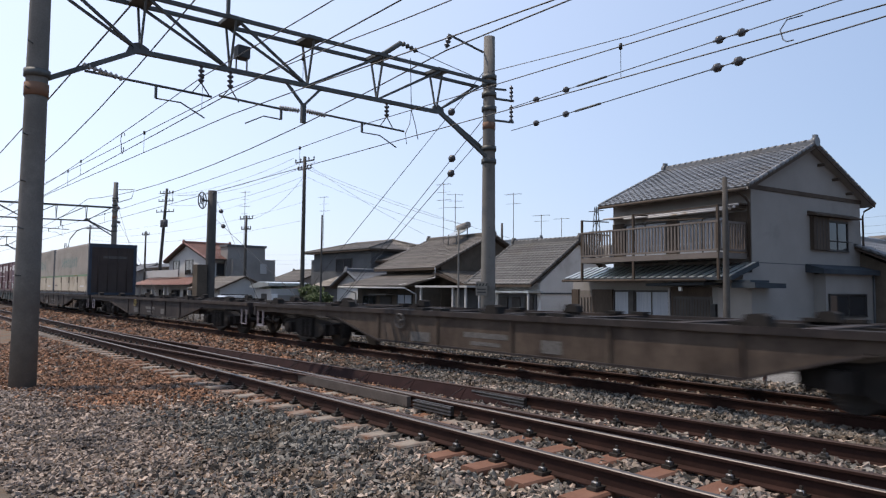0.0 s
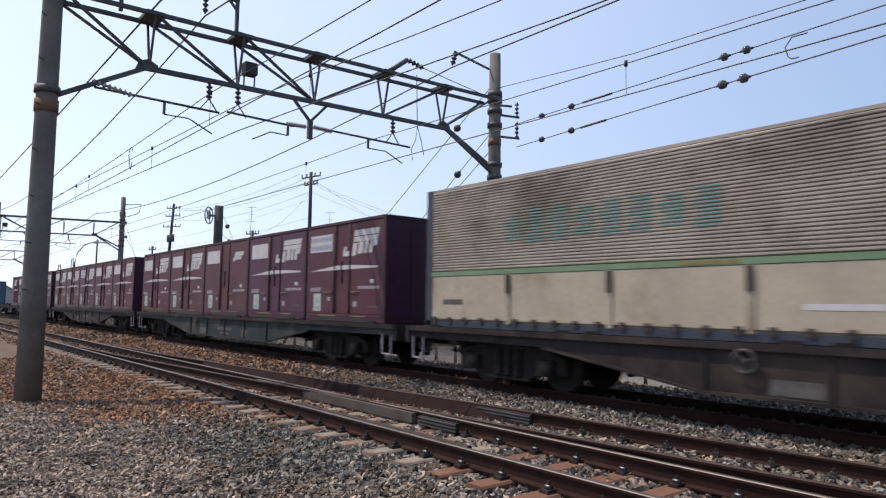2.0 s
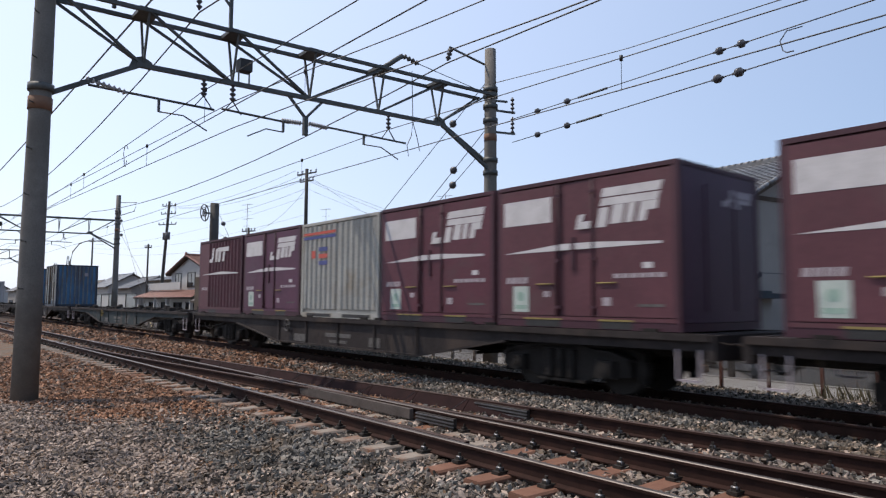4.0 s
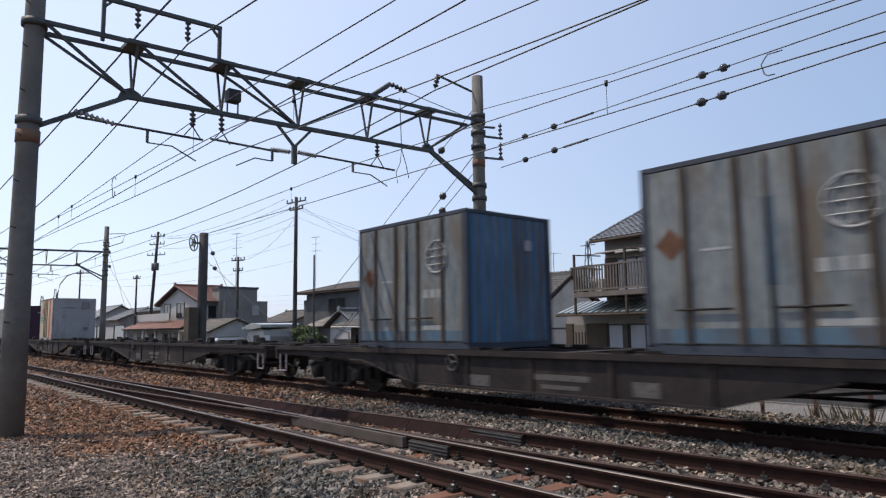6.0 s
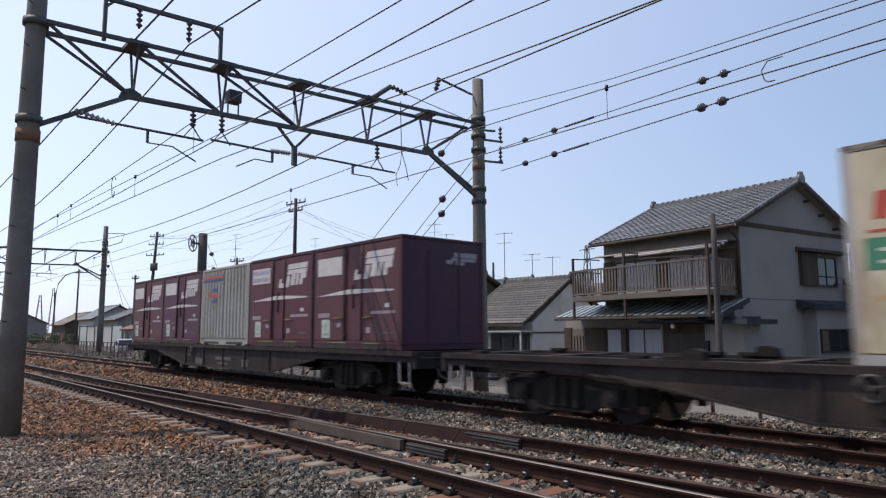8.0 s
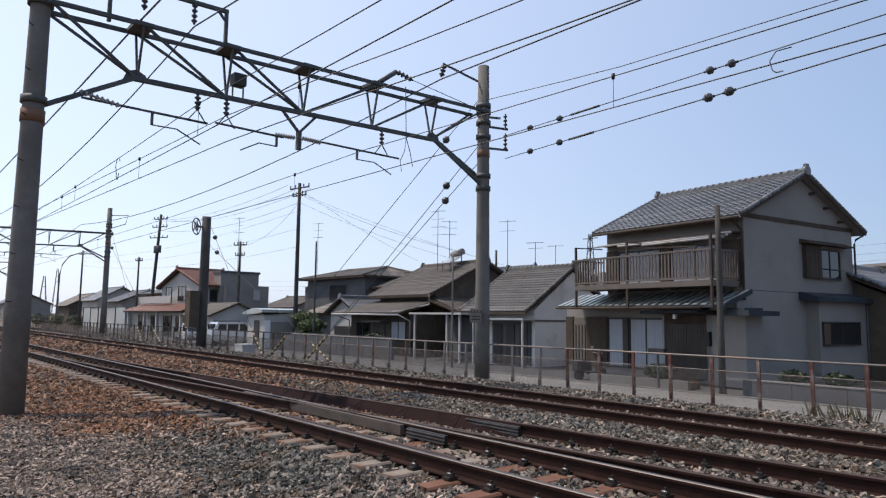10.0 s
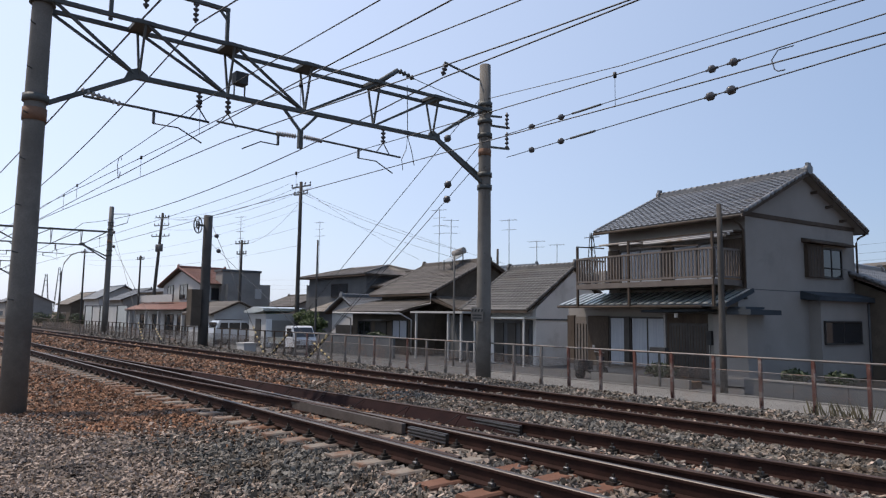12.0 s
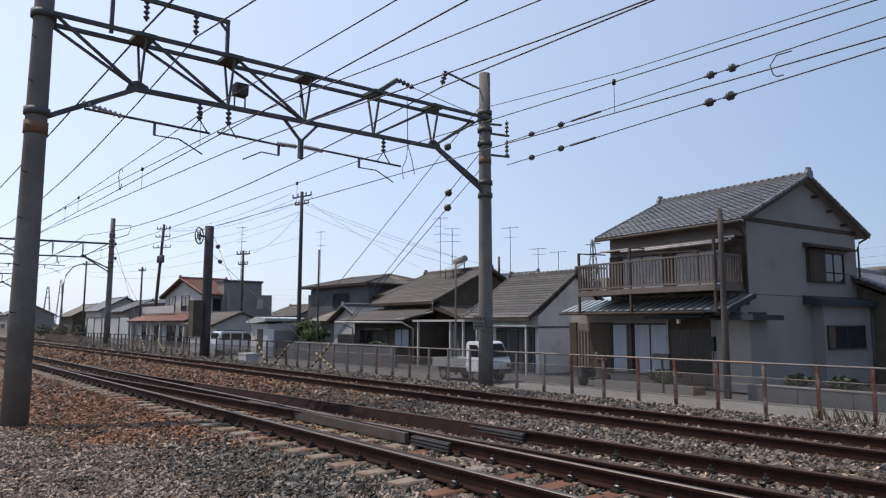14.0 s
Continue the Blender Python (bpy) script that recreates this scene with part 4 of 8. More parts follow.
    tube(bm, [(1.4, -0.9, 0.5), (2.7, -0.9, 0.5)], 0.18, 12)
    part("air_tank", bm, M["bogie"], w)
    bm = bmesh.new()
    tube(bm, [(-8.6, -1.0, 0.80), (-5.0, -1.0, 0.72), (-3.0, -1.0, 0.50), (3.0, -1.0, 0.50), (5.0, -1.0, 0.72), (8.6, -1.0, 0.80)], 0.025, 6)
    part("brake_pipe", bm, M["bogie"], w)
    for e in (-1, 1):
        bm = bmesh.new()
        bar(bm, (e * 3.0, 0.2, 0.46), (e * 5.9, 0.2, 0.46), 0.05)
        bar(bm, (e * 4.4, -0.5, 0.46), (e * 4.4, 0.5, 0.46), 0.06)
        part("brake_rod", bm, M["bogie"], w)
    # hand wheel and stencilled panels on the side towards the lane and the camera
    bm = bmesh.new()
    ringpts = [(wheel_x + 0.15 * math.cos(a), -1.30, DECK - 0.24 + 0.15 * math.sin(a)) for a in [2 * math.pi * i / 20 for i in range(21)]]
    tube(bm, ringpts, 0.016, 6, False)
    for a in (0.3, 2.4, 4.5):
        bar(bm, (wheel_x, -1.28, DECK - 0.24), (wheel_x + 0.15 * math.cos(a), -1.30, DECK - 0.24 + 0.15 * math.sin(a)), 0.02)
    tube(bm, [(wheel_x, -1.2, DECK - 0.24), (wheel_x, -1.31, DECK - 0.24)], 0.03, 8)
    part("hand_wheel", bm, M[ring or "stencil"], w, "yellow hand brake wheel" if ring == "ring_yellow" else "pale hand brake wheel")
    for x0, x1, z0, z1 in ((-2.2, -1.55, 0.42, 0.62), (-0.5, 0.7, 0.60, 0.70), (-0.3, 0.5, 0.46, 0.53), (1.5, 1.95, 0.44, 0.66)):
        part("stencil", boxes(((x0, -1.2245, z0), (x1, -1.2215, z1))), M["stencil"], w)
    return w


M["stencil"] = surf("worn stencil paint", (0.03, 0.027, 0.025), (0.125, 0.118, 0.11), 14.0, 0.7)


def loaded(name, label, s_front, length, height, category="shipping container"):
    """An empty for a container whose leading end lies at s_front; local x forwards, y = -1.225 the side seen."""
    return thing(name, label, category, pose(s_front - length / 2, RAIL_F, DECK + 0.012), "containers on the train")


def shell(c, L, W, H, side, end, roof, ribs=True):
    """Body of a box container with corner posts and rails."""
    part("body", boxes(((-L / 2 + 0.04, -W / 2 + 0.05, 0.10), (L / 2 - 0.04, W / 2 - 0.05, H - 0.03))), side, c)
    part("roof", boxes(((-L / 2, -W / 2, H - 0.07), (L / 2, W / 2, H))), roof, c)
    part("base_frame", boxes(((-L / 2, -W / 2, 0.0), (L / 2, W / 2, 0.12))), roof, c)
    for x in (-1, 1):
        for y in (-1, 1):
            part("corner_post", boxes(((x * (L / 2 - 0.05) - 0.05, y * (W / 2 - 0.05) - 0.05, 0.1), (x * (L / 2 - 0.05) + 0.05, y * (W / 2 - 0.05) + 0.05, H - 0.05))), roof, c)
        if not ribs:
            part("end_panel", boxes(((min(x * (L / 2 - 0.09), x * (L / 2 - 0.012)), -W / 2 + 0.1, 0.13), (max(x * (L / 2 - 0.09), x * (L / 2 - 0.012)), W / 2 - 0.1, H - 0.08))), end, c)
            continue
        bm = bmesh.new()
        n = 9
        pts = [(-W / 2 + 0.1, 0)]
        for i in range(n):
            y0 = -W / 2 + 0.1 + (W - 0.2) * i / n
            d = (W - 0.2) / n
            pts += [(y0 + d * 0.15, 0), (y0 + d * 0.3, 0.03), (y0 + d * 0.7, 0.03), (y0 + d * 0.85, 0)]
        pts.append((W / 2 - 0.1, 0))
        outline = [(x * (L / 2 - 0.042 + p[1]), p[0]) for p in pts] + [(x * (L / 2 - 0.08), W / 2 - 0.1), (x * (L / 2 - 0.08), -W / 2 + 0.1)]
        prism(bm, outline, 0.13, H - 0.08, "z")
        part("end_panel", bm, end, c)


def decal(c, x0, x1, z0, z1, material, W=2.45, name="marking", proud=0.004, slant=0.0):
    bm = bmesh.new()
    prism(bm, [(x0, z0), (x1, z0), (x1 + slant, z1), (x0 + slant, z1)], -W / 2 - proud, -W / 2 - proud + 0.003, "y")
    return part(name, bm, material, c)


def maroon_container(s_front, plain=False, paint="purple", lines=False, small=False):
    """A twelve-foot container: two door leaves beside a recessed middle, its markings in white."""
    L, W, H = 3.72, 2.45, 2.52
    tone = {"purple": "maroon", "purple_red": "brownish maroon", "purple_violet": "violet maroon"}[paint]
    c = loaded("maroon_container", tone + " twelve-foot rail container with white logo block" + ("" if plain else " and stripe"), s_front, L, H)
    shell(c, L, W, H, M["purple_dark"], M["purple_end_shade"], M["purple_dark"], False)
    f = -W / 2
    # the broad outer leaves lie proud, the narrow middle leaf between the dark posts a little back
    for x0, x1, y in ((-1.77, -0.47, f), (-0.30, 0.27, f + 0.02), (0.38, 1.77, f)):
        part("door", boxes(((x0, y, 0.20), (x1, y + 0.06, H - 0.10))), M[paint], c)
    for x0, x1 in ((-0.47, -0.30), (0.27, 0.38)):
        part("door_post", boxes(((x0 + 0.004, f + 0.035, 0.2), (x1 - 0.004, f + 0.06, H - 0.1))), M["purple_dark"], c)
    for x in (-0.40, 0.325):
        bm = bmesh.new()
        tube(bm, [(x, f - 0.012, 0.20), (x, f - 0.012, H - 0.1)], 0.02, 6)
        for z in (0.32, 1.1, 2.2):
            box(bm, (x - 0.05, f - 0.03, z), (x + 0.05, f + 0.01, z + 0.05))
        part("lock_rod", bm, M["purple_dark"], c)
    part("lock_handle", boxes(((-0.12, f - 0.012, 0.95), (-0.05, f + 0.022, 1.5))), M["purple_dark"], c)
    part("sill_rail", boxes(((-1.80, f - 0.006, 0.125), (1.80, f + 0.05, 0.185))), M[paint], c)
    panel = decal(c, -1.68, -0.55, 1.79, 2.23, M["decal"], name="label_panel")
    if lines:
        for z in (1.84, 2.05):
            for k in range(7):
                decal(panel, -1.62 + 0.15 * k, -1.52 + 0.15 * k, z, z + 0.12, M["decal_blue"], name="text_bar", proud=0.007)
    # the logo as plain slanted white shapes: a hook, a split band and three legs
    if small:
        for x0, x1, z0, z1, sl in ((0.62, 0.78, 1.80, 1.92, 0.03), (0.74, 1.45, 1.98, 2.10, 0.04), (0.72, 0.92, 1.84, 1.975, 0.04), (0.96, 1.14, 1.84, 1.975, 0.04), (1.18, 1.28, 1.84, 1.975, 0.04)):
            decal(c, x0, x1, z0, z1, M["decal"], name="logo_block", slant=sl)
    else:
        for x0, x1, z0, z1, sl in ((-0.02, 0.26, 1.62, 1.74, 0.03), (0.0, 0.12, 1.742, 1.86, 0.05), (0.40, 0.58, 1.62, 1.93, 0.07), (0.49, 1.56, 2.10, 2.24, 0.05), (0.47, 1.52, 1.96, 2.08, 0.05), (0.66, 0.88, 1.66, 1.955, 0.07), (0.94, 1.08, 1.66, 1.955, 0.07), (1.16, 1.30, 1.66, 1.955, 0.07), (1.34, 1.50, 1.82, 1.955, 0.03)):
            decal(c, x0, x1, z0, z1, M["decal"], name="logo_block", slant=sl)
    if not plain:
        bm = bmesh.new()
        prism(bm, [(-1.69, 1.285), (-0.5, 1.29), (1.57, 1.30), (1.57, 1.335), (0.4, 1.395), (-0.35, 1.40)], f - 0.004, f - 0.001, "y")
        part("stripe", bm, M["decal"], c)
    for k in range(4):
        decal(c, -1.63 + 0.135 * k, -1.53 + 0.135 * k, 0.75, 0.86, M["decal_dim"], name="text_bar", slant=0.02)
    lab = decal(c, -1.45, -1.08, 0.25, 0.70, M["decal_pale"], name="label")
    bm = bmesh.new()
    tube(bm, [(-1.27, f - 0.004, 0.52), (-1.27, f - 0.007, 0.52)], 0.085, 14)
    part("label_mark", bm, M["label_green"], lab)
    decal(lab, -1.40, -1.13, 0.30, 0.37, M["label_green"], name="text_bar", proud=0.007)
    for x0, x1 in ((-0.88, -0.50), (0.42, 0.78)):
        bm = bmesh.new()
        tube(bm, [(x0, f - 0.02, 0.73), (x1, f - 0.02, 0.73)], 0.014, 6)
        part("door_handle", bm, M["ring_yellow"], c, "grimy yellow door handle")
    decal(c, -0.74, -0.60, 0.51, 0.61, M["decal_dim"], name="label")
    decal(c, 0.50, 0.66, 0.37, 0.50, M["decal_dim"], name="label")
    for k in range(6):
        decal(c, 0.72 + 0.155 * k, 0.84 + 0.155 * k, 0.80, 0.87, M["decal_dim"], name="text_bar")
    decal(c, 1.25, 1.41, 0.94, 1.03, M["decal"], name="label")
    decal(c, 1.14, 1.59, 0.36, 0.40, M["stencil"], name="text_bar")
    for x0, x1 in ((-1.16, -0.36), (0.45, 1.04)):
        decal(c, x0 - 0.03, x1 + 0.03, 0.125, 0.155, M["ring_yellow"], name="pocket_edge", proud=0.010)
        part("fork_pocket", boxes(((x0, f - 0.003, 0.01), (x1, f + 0.2, 0.12))), M["black"], c)
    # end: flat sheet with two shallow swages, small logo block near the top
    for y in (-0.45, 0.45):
        part("end_swage", boxes(((L / 2 - 0.013, y - 0.03, 0.3), (L / 2 + 0.004, y + 0.03, H - 0.3))), M["purple_end_shade"], c)
    bm = boxes(((L / 2 - 0.013, 0.22, 2.02), (L / 2 - 0.008, 0.98, 2.09)), ((L / 2 - 0.013, 0.30, 2.105), (L / 2 - 0.008, 1.02, 2.22)), ((L / 2 - 0.013, 0.06, 1.94), (L / 2 - 0.008, 0.26, 2.03)), ((L / 2 - 0.013, 0.36, 1.93), (L / 2 - 0.008, 0.62, 2.015)))
    part("end_logo", bm, M["decal_dim"], c, "faded white logo block")
    return c


def corrugated_maroon(s_front):
    """A maroon container whose side is corrugated beside a flat strip, with a large logo block."""
    L, W, H = 3.72, 2.45, 2.52
    c = loaded("maroon_container", "maroon corrugated rail container with large white logo block", s_front, L, H)
    shell(c, L, W, H, M["purple_dark"], M["purple_end_shade"], M["purple_dark"], False)
    f = -W / 2
    part("flat_panel", boxes(((-1.77, f, 0.2), (-0.95, f + 0.06, H - 0.1))), M["purple_red"], c)
    bm = bmesh.new()
    pts, n, x0, x1 = [], 10, -0.93, 1.77
    d = (x1 - x0) / n
    for i in range(n):
        a = x0 + d * i
        pts += [(a + d * 0.06, 0.0), (a + d * 0.28, 0.045), (a + d * 0.60, 0.045), (a + d * 0.84, 0.0)]
    prism(bm, [(p[0], f + p[1]) for p in pts] + [(x1, f + 0.08), (x0, f + 0.08)], 0.2, H - 0.1, "z")
    part("corrugated_side", bm, M["purple_red"], c)
    part("sill_rail", boxes(((-1.80, f - 0.006, 0.125), (1.80, f + 0.05, 0.19))), M["purple_red"], c)
    for x0, x1, z0, z1, sl in ((-0.92, -0.62, 1.74, 1.86, 0.03), (-0.70, -0.55, 1.862, 2.22, 0.06), (-0.40, -0.22, 1.74, 2.20, 0.06), (-0.15, 0.75, 2.08, 2.22, 0.04), (-0.15, 0.05, 1.74, 2.07, 0.06), (0.22, 0.40, 1.74, 2.07, 0.06)):
        decal(c, x0, x1, z0, z1, M["decal"], name="logo_block", slant=sl)
    bm = bmesh.new()
    prism(bm, [(-1.72, 1.32), (1.57, 1.30), (1.57, 1.335), (0.2, 1.40)], f - 0.004, f - 0.001, "y")
    part("stripe", bm, M["decal"], c)
    for k in range(4):
        decal(c, -1.58 + 0.135 * k, -1.48 + 0.135 * k, 0.78, 0.88, M["decal_dim"], name="text_bar", slant=0.02)
    part("fork_pocket", boxes(((-0.9, f - 0.003, 0.01), (-0.2, f + 0.2, 0.12))), M["black"], c)
    return c


def long_container(s_front):
    L, W, H = 9.30, 2.49, 2.83
    c = loaded("long_container", "long cream and silver ribbed container with teal lettering blocks", s_front, L, H)
    part("body", boxes(((-L / 2 + 0.08, -W / 2 + 0.06, 0.10), (L / 2 - 0.08, W / 2 - 0.06, H - 0.04))), M["cream"], c)
    part("base_frame", boxes(((-L / 2, -W / 2, 0), (L / 2, W / 2, 0.12))), M["slate_frame"], c)
    part("roof", boxes(((-L / 2, -W / 2 + 0.02, H - 0.05), (L / 2, W / 2 - 0.02, H))), M["ribbed"], c)
    for x in (-1, 1):
        bm = boxes(((x * (L / 2 - 0.07) - 0.09, -W / 2, 0.02), (x * (L / 2 - 0.07) + 0.09, -W / 2 + 0.16, H)), ((x * (L / 2 - 0.07) - 0.09, W / 2 - 0.16, 0.02), (x * (L / 2 - 0.07) + 0.09, W / 2, H)),
                   ((x * (L / 2 - 0.07) - 0.09, -W / 2 + 0.16, H - 0.2), (x * (L / 2 - 0.07) + 0.09, W / 2 - 0.16, H)))
        part("end_frame", bm, M["slate_frame"], c, "slate blue end frame")
        part("end_wall", boxes(((x * (L / 2 - 0.06) - 0.04, -W / 2 + 0.16, 0.1), (x * (L / 2 - 0.06) + 0.04, W / 2 - 0.16, H - 0.2))), M["end_dark"], c, "dark end wall")
    # upper wing of fine horizontal ribs
    bm = bmesh.new()
    z0, z1, n = 1.12, H - 0.06, 30
    pts = []
    for i in range(n):
        d = (z1 - z0) / n
        pts += [(0.0, z0 + d * i), (-0.022, z0 + d * (i + 0.3)), (-0.022, z0 + d * (i + 0.7))]
    pts += [(0.0, z1), (0.05, z1), (0.05, z0)]
    prism(bm, [(-W / 2 + 0.02 + p[0], p[1]) for p in pts], -L / 2 + 0.18, L / 2 - 0.18)
    part("ribbed_wing", bm, M["ribbed"], c, "silver horizontally ribbed upper wing")
    part("green_line", boxes(((-L / 2 + 0.17, -W / 2 - 0.012, 1.02), (L / 2 - 0.17, -W / 2 + 0.05, 1.11))), M["green_line"], c)
    for i in range(4):
        x0 = -L / 2 + 0.18 + i * (L - 0.36) / 4
        x1 = x0 + (L - 0.36) / 4
        part("drop_side", boxes(((x0 + 0.02, -W / 2 - 0.005, 0.16), (x1 - 0.02, -W / 2 + 0.05, 1.01))), M["cream"], c)
        if i:
            part("side_post", boxes(((x0 - 0.05, -W / 2 - 0.025, 0.1), (x0 + 0.05, -W / 2 + 0.05, 1.01))), M["cream"], c)
            part("latch", boxes(((x0 - 0.045, -W / 2 - 0.045, 0.66), (x0 + 0.045, -W / 2 - 0.02, 1.0))), M["end_dark"], c)
    for i in range(20):
        x = -L / 2 + 0.3 + i * (L - 0.6) / 19
        part("hinge", boxes(((x - 0.05, -W / 2 - 0.03, 0.08), (x + 0.05, -W / 2, 0.2))), M["end_dark"], c)
    # lettering as plain blocks of its colour and size, cut by the ribs
    d = (z1 - z0) / n
    for k in range(8):
        x = -2.35 + 0.54 * k
        lo, hi = (1.56, 2.18) if k % 3 else (1.62, 2.10)
        for r in range(n):
            za = z0 + d * (r + 0.30)
            if lo < za < hi:
                inner = 0.10 if r % 5 in (1, 2) else 0.0
                decal(c, x + inner, x + 0.42, za, za + 0.4 * d, M["teal"], W, "lettering_block", 0.0055)
    decal(c, 2.9, 3.8, 0.42, 0.50, M["decal"], W, "text_bar", 0.009)
    decal(c, -4.1, -3.5, 0.45, 0.55, M["stencil"], W, "text_bar", 0.009)
    decal(c, 1.2, 2.1, 1.04, 1.09, M["ring_yellow"], W, "marking", 0.016)
    for y in (-0.75, -0.25, 0.25, 0.75):
        bm = bmesh.new()
        tube(bm, [(L / 2 - 0.005, y, 0.14), (L / 2 - 0.005, y, H - 0.22)], 0.02, 6)
        part("lock_rod", bm, M["end_dark"], c)
    part("end_lettering", boxes(((L / 2 - 0.021, -0.5, 2.02), (L / 2 - 0.017, 0.75, 2.16))), M["stencil"], c)
    return c


def blue_container(s_front):
    L, W, H = 3.74, 2.48, 2.74
    c = loaded("blue_container", "weathered container with pale streaked side and faded blue end", s_front, L, H)
    shell(c, L, W, H, M["blue_grey"], M["blue"], M["slate_frame"])
    edges = (-1.78, -1.18, -0.42, 0.36, 1.15, 1.78)
    for k, (x0, x1) in enumerate(zip(edges, edges[1:])):
        part("side_panel", boxes(((x0 + 0.035, -W / 2, 0.15), (x1 - 0.035, -W / 2 + 0.06, H - 0.09))), M["blue_grey"], c)
        if k:
            part("side_rib", boxes(((x0 - 0.04, -W / 2 - 0.035, 0.14), (x0 + 0.04, -W / 2 + 0.05, H - 0.09))), M["rib_rust"], c, "rusted vertical rib")
    part("worn_strip", boxes(((-0.10, -W / 2 - 0.004, 0.9), (0.06, -W / 2 + 0.01, 2.05))), M["blue_patch"], c, "old blue paint showing through")
    part("worn_strip", boxes(((-1.72, -W / 2 - 0.004, 0.16), (1.72, -W / 2 - 0.001, 0.36))), M["blue_patch"], c, "old blue paint showing through")
    bm = bmesh.new()
    tube(bm, [(-0.03, -W / 2 - 0.03, 0.15), (-0.03, -W / 2 - 0.03, H - 0.1)], 0.022, 6)
    part("lock_rod", bm, M["rib_rust"], c)
    ringpts = [(0.97 + 0.33 * math.cos(a), -W / 2 - 0.010, 1.86 + 0.33 * math.sin(a)) for a in [2 * math.pi * i / 24 for i in range(25)]]
    bm = bmesh.new()
    tube(bm, ringpts, 0.022, 5, False)
    for k in (-0.16, 0, 0.16):
        tube(bm, [(0.97 + k, -W / 2 - 0.010, 1.58), (0.97 + k * 1.6, -W / 2 - 0.010, 1.86), (0.97 + k, -W / 2 - 0.010, 2.14)], 0.026, 5)
        tube(bm, [(0.68, -W / 2 - 0.010, 1.86 + k), (1.26, -W / 2 - 0.010, 1.86 + k)], 0.014, 5)
    part("emblem", bm, M["decal_faint"], c, "faded white globe outline")
    for k in range(3):
        decal(c, 0.53 + 0.22 * k, 0.68 + 0.22 * k, 1.03, 1.20, M["decal_faint"], W, "text_block")
    decal(c, 0.51, 1.21, 0.38, 0.47, M["decal_faint"], W, "text_bar")
    decal(c, -0.95, -0.55, 1.42, 1.46, M["decal_faint"], W, "text_bar")
    bm = bmesh.new()
    prism(bm, [(-1.66, 1.56), (-1.41, 1.32), (-1.19, 1.56), (-1.41, 1.80)], -W / 2 - 0.006, -W / 2 - 0.003, "y")
    part("diamond_mark", bm, M["rust_dark"], c, "rust-brown diamond placard")
    for x in (-0.95, 0.45):
        bm = bmesh.new()
        tube(bm, [(x - 0.4, -W / 2 - 0.04, 0.62), (x + 0.4, -W / 2 - 0.04, 0.62)], 0.018, 6)
        part("handle_bar", bm, M["wagon"], c)
    part("placard", boxes(((L / 2 + 0.0, 0.42, 2.0), (L / 2 + 0.012, 0.62, 2.22))), M["decal_dim"], c)
    return c


